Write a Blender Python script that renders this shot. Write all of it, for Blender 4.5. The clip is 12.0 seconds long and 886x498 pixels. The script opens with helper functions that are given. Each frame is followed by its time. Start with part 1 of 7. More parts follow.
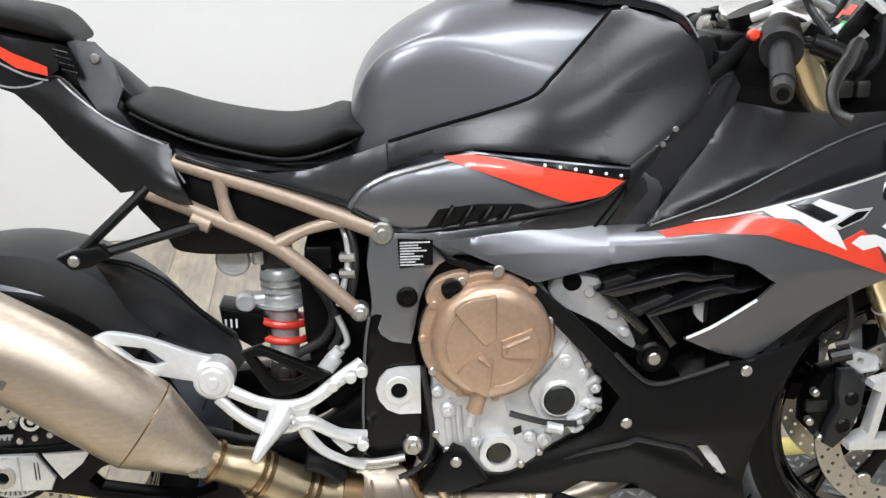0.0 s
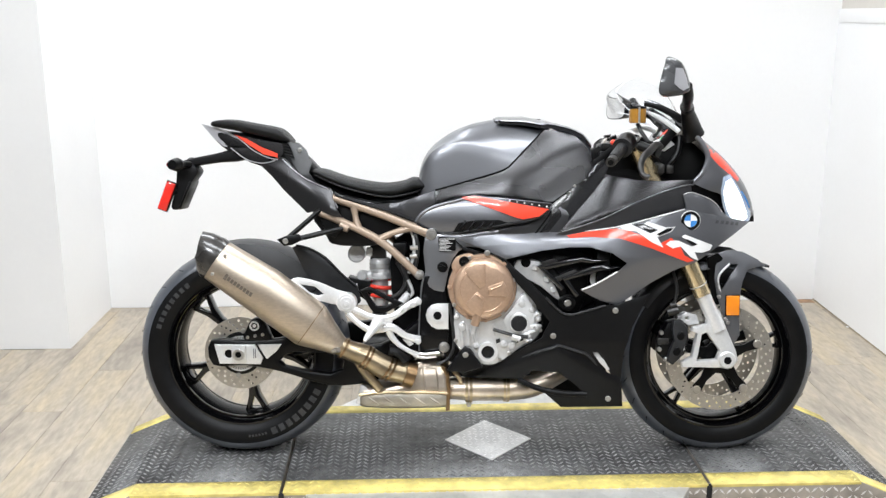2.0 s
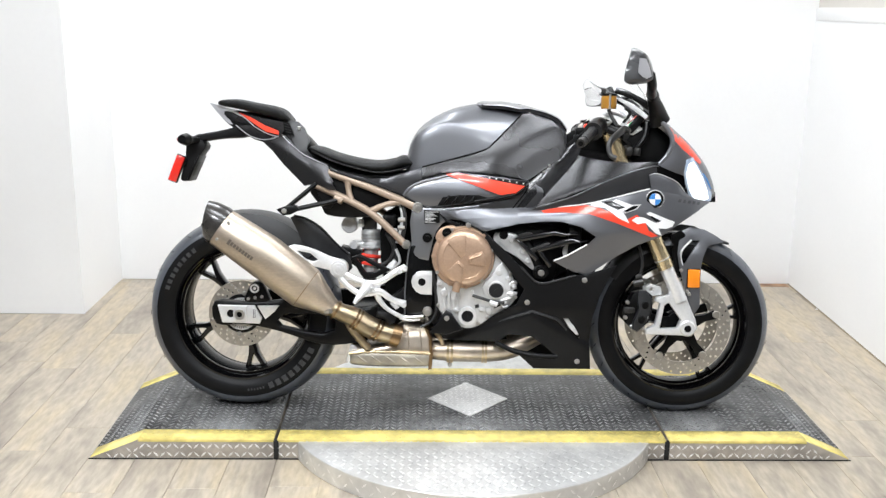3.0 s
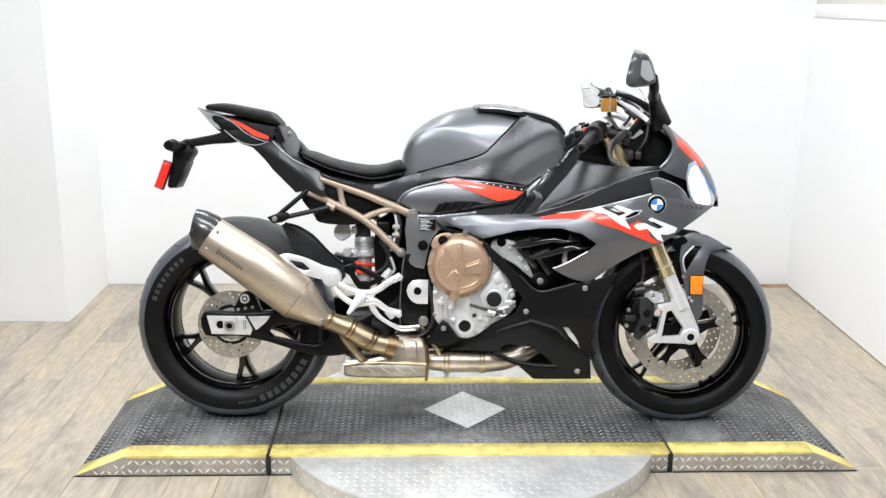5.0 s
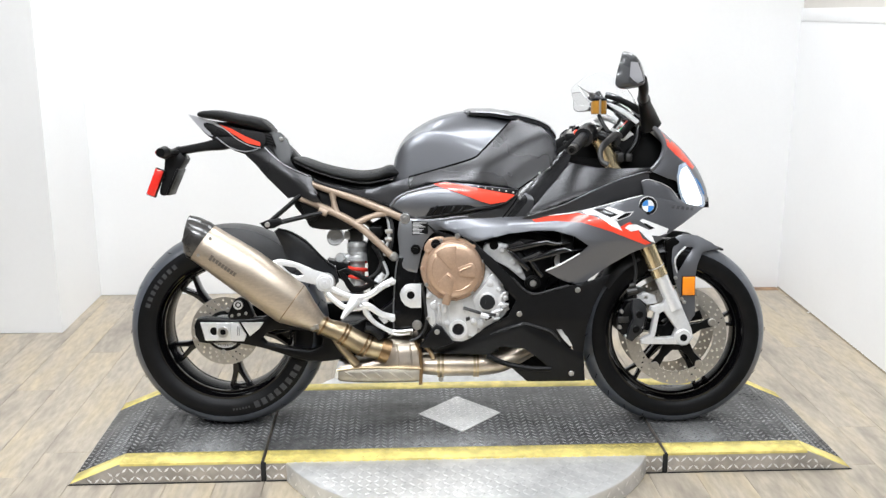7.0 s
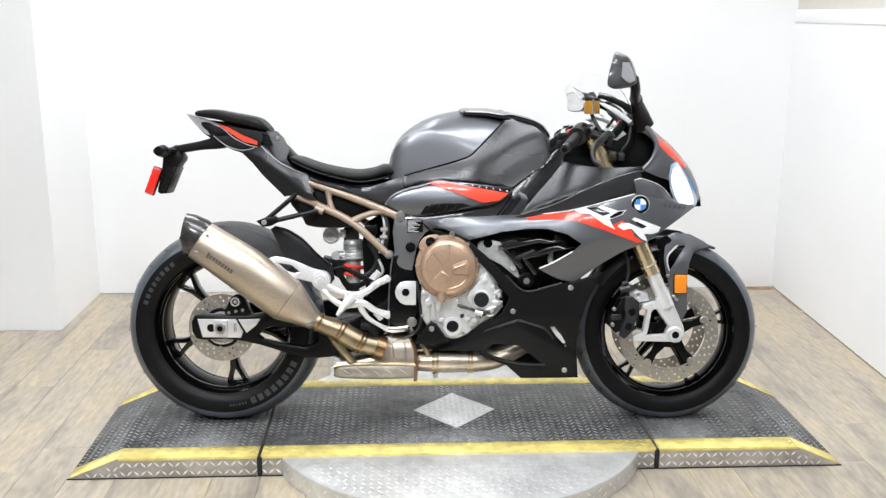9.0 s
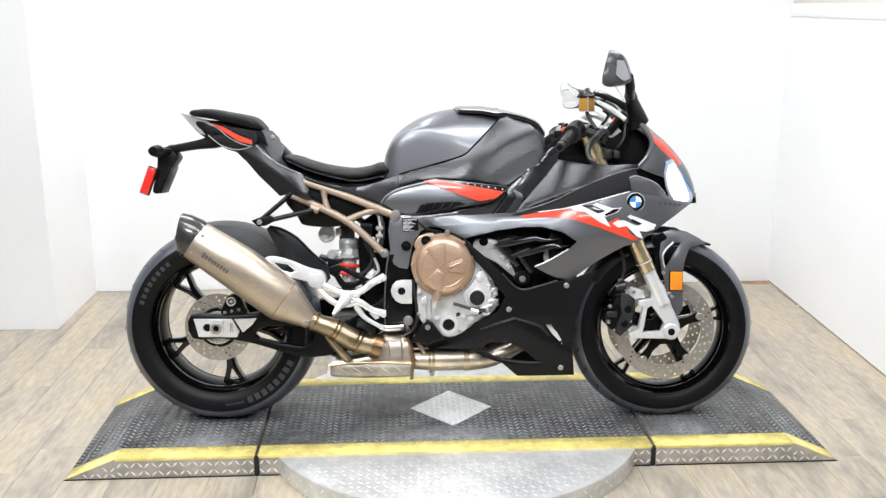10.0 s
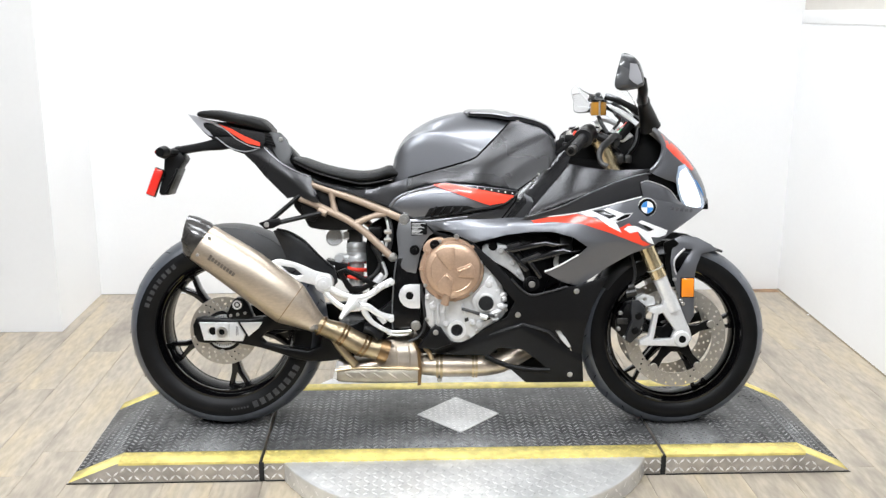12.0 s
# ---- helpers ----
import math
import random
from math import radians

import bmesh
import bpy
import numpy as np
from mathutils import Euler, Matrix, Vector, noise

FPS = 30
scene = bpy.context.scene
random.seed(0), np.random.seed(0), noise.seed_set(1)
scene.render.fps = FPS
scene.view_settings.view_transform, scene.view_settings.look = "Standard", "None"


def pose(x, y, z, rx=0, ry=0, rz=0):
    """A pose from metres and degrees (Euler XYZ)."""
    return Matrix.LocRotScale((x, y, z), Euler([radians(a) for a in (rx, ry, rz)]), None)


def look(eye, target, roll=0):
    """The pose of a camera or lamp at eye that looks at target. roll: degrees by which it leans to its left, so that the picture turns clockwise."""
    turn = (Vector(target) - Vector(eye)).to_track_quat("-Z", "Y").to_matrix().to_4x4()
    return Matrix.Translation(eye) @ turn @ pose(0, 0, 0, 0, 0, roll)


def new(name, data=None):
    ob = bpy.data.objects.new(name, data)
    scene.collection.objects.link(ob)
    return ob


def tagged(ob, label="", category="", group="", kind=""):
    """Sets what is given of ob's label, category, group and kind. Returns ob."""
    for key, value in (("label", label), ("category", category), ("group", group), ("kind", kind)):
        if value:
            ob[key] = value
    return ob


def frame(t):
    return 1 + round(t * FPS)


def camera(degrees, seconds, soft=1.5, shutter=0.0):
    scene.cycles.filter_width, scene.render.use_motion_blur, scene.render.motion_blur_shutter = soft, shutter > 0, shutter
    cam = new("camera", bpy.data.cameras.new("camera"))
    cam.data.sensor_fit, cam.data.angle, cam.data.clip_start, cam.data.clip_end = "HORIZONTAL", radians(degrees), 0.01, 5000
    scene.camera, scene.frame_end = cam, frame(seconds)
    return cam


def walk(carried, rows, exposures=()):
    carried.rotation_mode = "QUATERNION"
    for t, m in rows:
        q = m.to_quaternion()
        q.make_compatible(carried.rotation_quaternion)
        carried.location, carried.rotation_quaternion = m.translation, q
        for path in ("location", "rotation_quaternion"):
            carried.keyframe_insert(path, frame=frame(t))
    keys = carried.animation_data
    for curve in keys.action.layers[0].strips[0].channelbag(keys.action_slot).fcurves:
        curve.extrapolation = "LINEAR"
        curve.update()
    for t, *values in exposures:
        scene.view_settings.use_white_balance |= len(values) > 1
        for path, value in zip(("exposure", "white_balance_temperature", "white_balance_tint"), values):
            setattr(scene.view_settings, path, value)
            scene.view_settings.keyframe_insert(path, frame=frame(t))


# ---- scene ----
cam = camera(49.4, 12.0, soft=1.4)
PATH = [
    (0, (-0.218, -1.368, 1.293), (0.009, 0.437, 0.461), 0.1),
    (0.5, (-0.252, -1.784, 1.347), (-0.077, 0.076, 0.632), -0.3),
    (1, (-0.179, -2.179, 1.364), (-0.081, -0.284, 0.731), 0.6),
    (1.5, (-0.197, -2.544, 1.349), (-0.102, -0.607, 0.859), 0.2),
    (2, (-0.213, -2.835, 1.371), (-0.142, -0.894, 0.894), -0.1),
    (2.5, (-0.15, -3.038, 1.371), (-0.141, -1.096, 0.893), 1.1),
    (3, (-0.15, -3.103, 1.369), (-0.095, -1.165, 0.878), 0.9),
    (3.2, (-0.164, -3.1, 1.375), (-0.065, -1.166, 0.876), 1.0),
    (5, (-0.171, -3.005, 1.39), (-0.092, -1.071, 0.886), 0.7),
    (5.5, (-0.174, -3.014, 1.371), (-0.083, -1.078, 0.88), 0.5),
    (6, (-0.176, -3.015, 1.37), (-0.096, -1.077, 0.882), 0.2),
    (6.5, (-0.177, -3.015, 1.376), (-0.086, -1.077, 0.889), 0.0),
    (7, (-0.171, -3.019, 1.366), (-0.077, -1.079, 0.887), 0.1),
    (9, (-0.156, -3.055, 1.365), (-0.062, -1.115, 0.888), 0.2),
    (9.5, (-0.149, -3.054, 1.382), (-0.056, -1.118, 0.889), -0.0),
    (10, (-0.15, -3.051, 1.383), (-0.051, -1.115, 0.891), -0.1),
    (10.5, (-0.149, -3.051, 1.385), (-0.061, -1.113, 0.898), -0.0),
    (11, (-0.162, -3.045, 1.379), (-0.074, -1.104, 0.903), 0.2),
    (11.5, (-0.167, -3.03, 1.379), (-0.074, -1.091, 0.896), 0.4),
    (12, (-0.162, -3.02, 1.367), (-0.072, -1.08, 0.889), 0.3),
]
walk(cam, [(t, look(eye, target, roll)) for t, eye, target, roll in PATH], [(0, -0.25), (1, -0.12), (2, -0.04), (3, 0.0), (6, 0.0), (7, -0.05), (9, -0.06), (9.7, 0.04), (12, 0.03)])

# ---- light ----
world = bpy.data.worlds.new("world")
scene.world = world
world.use_nodes = True
world.node_tree.nodes["Background"].inputs[0].default_value = (0.9, 0.95, 1.0, 1)
world.node_tree.nodes["Background"].inputs[1].default_value = 0.3

PLAT = 0.065          # height of the platform's top
# Unseen panels; the last two are added to brighten the bike's front
LAMPS = [(-0.64, -1.1, 28), (0.64, -1.2, 29), (-0.85, 0.75, 23), (0.8, 0.75, 17), (-2.6, -0.6, 12), (-1.4, -2.7, 92), (0.75, -3.1, 38)]
CEIL = 2.75


def area(x, y, z, sx, sy, watts, colour=(0.9, 0.945, 1.0)):
    lamp = bpy.data.lights.new("panel_light", "AREA")
    lamp.shape, lamp.size, lamp.size_y, lamp.energy, lamp.color = "RECTANGLE", sx, sy, watts, colour
    ob = new("panel_light", lamp)
    ob.matrix_world = pose(x, y, z)
    return ob


for lx, ly, watts in LAMPS:
    area(lx, ly, CEIL - 0.05, 1.1, 0.5, watts)


# ---- materials ----
def mat(name, base, rough=0.5, metal=0.0, vary=0.12, scale=30.0, bump=0.0, bump_scale=200.0, coat=0.0,
        stain=0.0, stain_scale=4.0, per_object=0.0, stretch=(1, 1, 1), flake=0.0, dust=0.0, spec=0.5):
    """A surface with grain at two scales: fine variation, broad stains, roughness that follows them, and fine relief."""
    m = bpy.data.materials.new(name)
    m.use_nodes = True
    n, l = m.node_tree.nodes, m.node_tree.links
    b = n["Principled BSDF"]
    tc, mp = n.new("ShaderNodeTexCoord"), n.new("ShaderNodeMapping")
    mp.inputs["Scale"].default_value = stretch
    l.new(tc.outputs["Object"], mp.inputs["Vector"])
    fine, broad = n.new("ShaderNodeTexNoise"), n.new("ShaderNodeTexNoise")
    fine.inputs["Scale"].default_value, fine.inputs["Detail"].default_value = scale, 5
    broad.inputs["Scale"].default_value, broad.inputs["Detail"].default_value = stain_scale, 3
    l.new(mp.outputs[0], fine.inputs["Vector"])
    l.new(mp.outputs[0], broad.inputs["Vector"])
    r1 = n.new("ShaderNodeMapRange")
    r1.inputs["From Min"].default_value, r1.inputs["From Max"].default_value = 0.3, 0.7
    r1.inputs["To Min"].default_value, r1.inputs["To Max"].default_value = 1 - vary, 1 + vary
    l.new(fine.outputs["Fac"], r1.inputs["Value"])
    r2 = n.new("ShaderNodeMapRange")
    r2.inputs["From Min"].default_value, r2.inputs["From Max"].default_value = 0.35, 0.65
    r2.inputs["To Min"].default_value, r2.inputs["To Max"].default_value = 1 - stain, 1 + stain * 0.3
    l.new(broad.outputs["Fac"], r2.inputs["Value"])
    mul = n.new("ShaderNodeMath")
    mul.operation = "MULTIPLY"
    l.new(r1.outputs[0], mul.inputs[0])
    l.new(r2.outputs[0], mul.inputs[1])
    last = mul.outputs[0]
    if per_object:
        info, r3, m3 = n.new("ShaderNodeObjectInfo"), n.new("ShaderNodeMapRange"), n.new("ShaderNodeMath")
        r3.inputs["To Min"].default_value, r3.inputs["To Max"].default_value = 1 - per_object, 1 + per_object
        m3.operation = "MULTIPLY"
        l.new(info.outputs["Random"], r3.inputs["Value"])
        l.new(r3.outputs[0], m3.inputs[0])
        l.new(last, m3.inputs[1])
        last = m3.outputs[0]
    mix = n.new("ShaderNodeVectorMath")
    mix.operation = "SCALE"
    mix.inputs[0].default_value = base
    l.new(last, mix.inputs["Scale"])
    l.new(mix.outputs[0], b.inputs["Base Color"])
    rr = n.new("ShaderNodeMapRange")
    rr.inputs["To Min"].default_value, rr.inputs["To Max"].default_value = max(0.02, rough * (1 - 0.25 - dust)), min(1, rough * 1.25)
    l.new(broad.outputs["Fac"], rr.inputs["Value"])
    l.new(rr.outputs[0], b.inputs["Roughness"])
    b.inputs["Metallic"].default_value = metal
    b.inputs["Specular IOR Level"].default_value = spec
    b.inputs["Coat Weight"].default_value = coat
    b.inputs["Coat Roughness"].default_value = 0.07
    if bump or flake:
        t = n.new("ShaderNodeTexNoise")
        t.inputs["Scale"].default_value, t.inputs["Detail"].default_value = bump_scale, 4
        l.new(mp.outputs[0], t.inputs["Vector"])
        bp = n.new("ShaderNodeBump")
        bp.inputs["Strength"].default_value, bp.inputs["Distance"].default_value = bump or flake, 0.002
        l.new(t.outputs["Fac"], bp.inputs["Height"])
        l.new(bp.outputs[0], b.inputs["Normal"])
    return m


def glass(name, colour=(1, 1, 1), rough=0.02, alpha=1.0):
    m = mat(name, colour, rough, vary=0.0)
    b = m.node_tree.nodes["Principled BSDF"]
    b.inputs["Transmission Weight"].default_value = alpha
    b.inputs["IOR"].default_value = 1.45
    return m


def glow(name, colour, strength):
    m = bpy.data.materials.new(name)
    m.use_nodes = True
    b = m.node_tree.nodes["Principled BSDF"]
    b.inputs["Emission Color"].default_value = (*colour, 1)
    b.inputs["Emission Strength"].default_value = strength
    return m


WALL = mat("wall_paint", (0.86, 0.86, 0.86), 0.7, vary=0.006, scale=60, bump=0.02, bump_scale=300, stain=0.03, stain_scale=1.2)
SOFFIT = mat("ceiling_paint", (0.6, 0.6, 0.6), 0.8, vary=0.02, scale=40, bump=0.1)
BEIGE = mat("beige_wall_paint", (0.6, 0.57, 0.52), 0.7, vary=0.02)
# Paint of the unseen hall walls, kept dark to darken the bike's reflections
DIMWALL = mat("dark_reflection_paint", (0.13, 0.13, 0.132), 0.8, vary=0.03)
def plank_wood(name):
    """Washed oak: yellow and grey-brown tones in long soft streaks that differ from plank to plank."""
    m = bpy.data.materials.new(name)
    m.use_nodes = True
    n, l = m.node_tree.nodes, m.node_tree.links
    b = n["Principled BSDF"]
    tc, info, add, sc = n.new("ShaderNodeTexCoord"), n.new("ShaderNodeObjectInfo"), n.new("ShaderNodeVectorMath"), n.new("ShaderNodeVectorMath")
    mp = n.new("ShaderNodeMapping")
    mp.inputs["Scale"].default_value = (7, 1.6, 7)
    sc.operation = "SCALE"
    sc.inputs[0].default_value = (31, 57, 13)
    l.new(info.outputs["Random"], sc.inputs["Scale"])
    l.new(tc.outputs["Object"], add.inputs[0])
    l.new(sc.outputs[0], add.inputs[1])
    l.new(add.outputs[0], mp.inputs["Vector"])
    streak, grain, spots = n.new("ShaderNodeTexNoise"), n.new("ShaderNodeTexNoise"), n.new("ShaderNodeTexNoise")
    streak.inputs["Scale"].default_value, streak.inputs["Detail"].default_value = 1.5, 3
    grain.inputs["Scale"].default_value, grain.inputs["Detail"].default_value = 9.0, 6
    spots.inputs["Scale"].default_value, spots.inputs["Detail"].default_value = 5.0, 4
    l.new(mp.outputs[0], streak.inputs["Vector"])
    l.new(mp.outputs[0], grain.inputs["Vector"])
    l.new(add.outputs[0], spots.inputs["Vector"])
    base, t1 = n.new("ShaderNodeValToRGB"), n.new("ShaderNodeMath")
    t1.operation = "MULTIPLY_ADD"
    t1.inputs[1].default_value, t1.inputs[2].default_value = 0.2, -0.1
    l.new(info.outputs["Random"], t1.inputs[0])
    t2 = n.new("ShaderNodeMath")
    l.new(t1.outputs[0], t2.inputs[0])
    l.new(streak.outputs["Fac"], t2.inputs[1])
    l.new(t2.outputs[0], base.inputs["Fac"])
    cr = base.color_ramp
    cr.elements[0].position, cr.elements[0].color = 0.3, (0.3, 0.26, 0.213, 1)
    cr.elements[1].position, cr.elements[1].color = 0.72, (0.49, 0.41, 0.29, 1)
    mid = cr.elements.new(0.5)
    mid.color = (0.437, 0.38, 0.303, 1)
    r1, r2, m1, m2 = n.new("ShaderNodeMapRange"), n.new("ShaderNodeMapRange"), n.new("ShaderNodeVectorMath"), n.new("ShaderNodeVectorMath")
    r1.inputs["From Min"].default_value, r1.inputs["From Max"].default_value, r1.inputs["To Min"].default_value, r1.inputs["To Max"].default_value = 0.3, 0.7, 0.76, 1.12
    r2.inputs["From Min"].default_value, r2.inputs["From Max"].default_value, r2.inputs["To Min"].default_value, r2.inputs["To Max"].default_value = 0.62, 0.75, 1.0, 0.78
    l.new(grain.outputs["Fac"], r1.inputs["Value"])
    l.new(spots.outputs["Fac"], r2.inputs["Value"])
    m1.operation = m2.operation = "SCALE"
    l.new(base.outputs["Color"], m1.inputs[0])
    l.new(r1.outputs[0], m1.inputs["Scale"])
    l.new(m1.outputs[0], m2.inputs[0])
    l.new(r2.outputs[0], m2.inputs["Scale"])
    l.new(m2.outputs[0], b.inputs["Base Color"])
    rough = n.new("ShaderNodeMapRange")
    rough.inputs["To Min"].default_value, rough.inputs["To Max"].default_value = 0.34, 0.56
    l.new(grain.outputs["Fac"], rough.inputs["Value"])
    l.new(rough.outputs[0], b.inputs["Roughness"])
    bp = n.new("ShaderNodeBump")
    bp.inputs["Strength"].default_value, bp.inputs["Distance"].default_value = 0.1, 0.002
    l.new(grain.outputs["Fac"], bp.inputs["Height"])
    l.new(bp.outputs[0], b.inputs["Normal"])
    return m


WOOD = plank_wood("washed_oak_plank")
GAP = mat("plank_joint", (0.33, 0.28, 0.21), 0.8, vary=0.1)
RUBBERMAT = mat("platform_deck", (0.112, 0.112, 0.111), 0.42, metal=0.3, vary=0.45, scale=34, stain=0.22, stain_scale=9, bump=0.3, bump_scale=150)
YELLOW = mat("yellow_paint", (0.85, 0.705, 0.23), 0.5, vary=0.14, scale=40, stain=0.22, stain_scale=13, bump=0.15)
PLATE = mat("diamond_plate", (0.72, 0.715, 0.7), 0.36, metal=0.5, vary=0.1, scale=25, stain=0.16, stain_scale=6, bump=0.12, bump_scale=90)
# Darker, browner copy of the plate: the floor's reflection is put into its colour
SIDEPLATE = mat("floor_toned_side_plate", (0.5, 0.465, 0.425), 0.34, metal=0.55, vary=0.16, scale=30, stain=0.25, stain_scale=8, bump=0.12, bump_scale=90)
# Polished tread tops, with their specular glints painted in as a paler base
WORNGLINT = mat("polished_glint_tread_tops", (0.9, 0.89, 0.88), 0.3, metal=0.4, vary=0.12, scale=30)
DECKWORN = mat("scuffed_deck_tread", (0.36, 0.36, 0.36), 0.3, metal=0.5, vary=0.45, scale=20, stain=0.5, stain_scale=6)
# Near-black for the section gaps and the shade painted at the platform's foot
SHADOWGAP = mat("black_gap_shade", (0.012, 0.012, 0.012), 0.8)
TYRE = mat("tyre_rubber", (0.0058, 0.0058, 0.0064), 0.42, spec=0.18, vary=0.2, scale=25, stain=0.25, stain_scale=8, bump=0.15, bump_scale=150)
# Bluish grey base paints in the wall light that the tread reflects
TREAD = mat("wall_lit_tread_rubber", (0.075, 0.083, 0.1), 0.32, spec=1.0, vary=0.2, scale=40, stain=0.3, stain_scale=9, bump=0.1, bump_scale=250)
RIMSATIN = mat("satin_black_rim_barrel", (0.0012, 0.0012, 0.0014), 0.22, spec=0.1, vary=0.08)
RIMBLACK = mat("gloss_black_rim_paint", (0.002, 0.002, 0.0024), 0.06, spec=0.5, vary=0.05)
BEAMBLACK = mat("gloss_gunmetal_beam", (0.028, 0.028, 0.03), 0.16, metal=0.45, vary=0.06, scale=200, coat=0.5)
GLOSSBLACK = mat("gloss_black_paint", (0.008, 0.008, 0.009), 0.16, vary=0.05, coat=0.6)
SATIN = mat("satin_black_plastic", (0.0028, 0.0028, 0.003), 0.34, spec=0.2, vary=0.1, scale=60, bump=0.06, bump_scale=500, stain=0.1)
MATTE = mat("matte_black_plastic", (0.005, 0.005, 0.0055), 0.42, spec=0.2, vary=0.15, scale=80, bump=0.12, bump_scale=700, stain=0.15)
# Near-black that puts the shade of holes and hollows into the colour
VOID = mat("recess_shade", (0.004, 0.004, 0.004), 0.8, spec=0.1)
GREY = mat("grey_metallic_paint", (0.172, 0.176, 0.19), 0.36, metal=0.72, vary=0.07, scale=900, coat=0.35, flake=0.03)
DARKGREY = mat("dark_grey_paint", (0.04, 0.0395, 0.041), 0.27, spec=0.5, metal=0.7, vary=0.07, scale=700, flake=0.03)
# Dark grey paint with light put into its tone, for panels that lean away
CHANNEL = mat("lifted_dark_grey_paint", (0.085, 0.085, 0.09), 0.3, metal=0.7, vary=0.07, scale=700, flake=0.03)
MIRRORSHELL = mat("dark_mirror_shell", (0.045, 0.046, 0.049), 0.28, vary=0.06, scale=200, coat=0.3)
HUGGERBLACK = mat("scuffed_satin_fender_plastic", (0.014, 0.014, 0.0148), 0.38, spec=0.35, vary=0.15, scale=70, bump=0.08, bump_scale=600, stain=0.2)
CASTBLACK = mat("gloss_black_casting", (0.004, 0.004, 0.0044), 0.2, spec=0.3, vary=0.06, scale=150)
FRAMEGREY = mat("frame_grey_paint", (0.2, 0.203, 0.213), 0.3, metal=0.6, coat=0.3, vary=0.06, scale=500)
RED = mat("red_paint", (0.85, 0.065, 0.03), 0.35, vary=0.03, coat=0.6)
WHITE = mat("white_decal", (0.82, 0.82, 0.82), 0.35, vary=0.03)
STICKERTEXT = mat("dull_white_print", (0.55, 0.55, 0.55), 0.5, vary=0.3, scale=300)
SEAT = mat("black_vinyl", (0.004, 0.004, 0.004), 0.45, spec=0.25, vary=0.12, scale=120, bump=0.35, bump_scale=900)
GOLD = mat("champagne_subframe_paint", (0.38, 0.292, 0.222), 0.4, metal=0.35, vary=0.08, scale=200)
BRONZE = mat("bronze_engine_cover", (0.55, 0.378, 0.268), 0.36, metal=0.6, vary=0.07, scale=150, bump=0.05, bump_scale=500, stain=0.06)
TITAN = mat("brushed_titanium", (0.535, 0.455, 0.366), 0.4, metal=0.85, vary=0.09, scale=60, stain=0.1, stain_scale=3, stretch=(1, 3, 3), bump=0.04, bump_scale=120)
HEATED = mat("heat_tinted_steel", (0.62, 0.5, 0.33), 0.34, metal=0.85, vary=0.2, scale=15, stain=0.45, stain_scale=9)
HEATBAND = mat("browned_clamp_steel", (0.26, 0.17, 0.09), 0.3, metal=0.9, vary=0.2, scale=25)
BOXSTEEL = mat("collector_steel", (0.72, 0.62, 0.51), 0.34, metal=0.85, vary=0.16, scale=22, stain=0.35, stain_scale=9, bump=0.06, bump_scale=60)
TIPSILVER = mat("pale_silver_paint", (0.55, 0.55, 0.58), 0.3, metal=0.5, vary=0.05, scale=400, coat=0.6)
HEADLENS = mat("pale_headlight_lens", (0.5, 0.6, 0.76), 0.14, metal=0.35, vary=0.08, scale=20, coat=0.8)
GRIPGREY = mat("worn_grey_grip_rubber", (0.011, 0.011, 0.012), 0.5, spec=0.3, vary=0.2, scale=60, bump=0.3, bump_scale=600)
DULLSTEEL = mat("dull_lower_steel", (0.46, 0.42, 0.35), 0.42, metal=0.65, vary=0.15, scale=25, stain=0.3, stain_scale=10)
# Dusty black; its lifted tone also paints the light along the belly's edges
DUSTYLIT = mat("dusty_lit_black_plastic", (0.02, 0.0205, 0.022), 0.36, spec=0.4, vary=0.25, scale=25, stain=0.3, stain_scale=9)
ALU = mat("cast_aluminium", (0.72, 0.72, 0.72), 0.4, metal=0.45, vary=0.08, scale=60, bump=0.2, bump_scale=350, stain=0.08)
TOPCLAMP = mat("shaded_cast_clamp", (0.42, 0.4, 0.37), 0.34, metal=0.8, vary=0.15, scale=60, bump=0.2, bump_scale=300, stain=0.2, stain_scale=20)
SILVER = mat("silver_lacquer", (0.8, 0.8, 0.8), 0.32, metal=0.45, vary=0.05, scale=120)
STEEL = mat("zinc_bolt", (0.6, 0.59, 0.57), 0.3, metal=0.9, vary=0.1, scale=200)
DISC = mat("brake_disc_steel", (0.6, 0.57, 0.52), 0.3, metal=0.9, vary=0.08, scale=80)
STANCHION = mat("gold_anodised_tube", (0.72, 0.59, 0.37), 0.25, metal=0.85, vary=0.08, scale=60, stretch=(8, 8, 1))
AMBER = mat("amber_lens", (0.9, 0.27, 0.015), 0.2, vary=0.05, coat=0.6)
REDLENS = mat("red_reflector", (0.75, 0.03, 0.02), 0.2, vary=0.05, coat=0.6)
SPRING = mat("red_spring", (0.75, 0.05, 0.03), 0.35, vary=0.04, coat=0.3)
CARBON = mat("dark_end_cap", (0.03, 0.028, 0.026), 0.28, vary=0.25, scale=90, coat=0.5)
BLUE = mat("blue_enamel", (0.06, 0.25, 0.62), 0.25, vary=0.03, coat=0.5)
CHROME = mat("mirror_glass", (0.9, 0.9, 0.9), 0.22, metal=1.0, vary=0.0)
SCREEN = glass("clear_screen", (0.985, 0.988, 0.99), 0.02)
SCREEN.node_tree.nodes["Principled BSDF"].inputs["IOR"].default_value = 1.04
GLOWPANEL = glow("lit_diffuser", (0.97, 0.985, 1.0), 4)
HEADLAMP = glow("lit_headlight", (0.88, 0.94, 1.0), 1.5)
CABLE = mat("cable_rubber", (0.018, 0.018, 0.018), 0.45, vary=0.1)
CANMARK = mat("faded_can_mark", (0.2, 0.17, 0.14), 0.4, metal=0.6, vary=0.1)
MARKRUBBER = mat("moulded_rubber_writing", (0.032, 0.032, 0.034), 0.6, vary=0.35, scale=90)
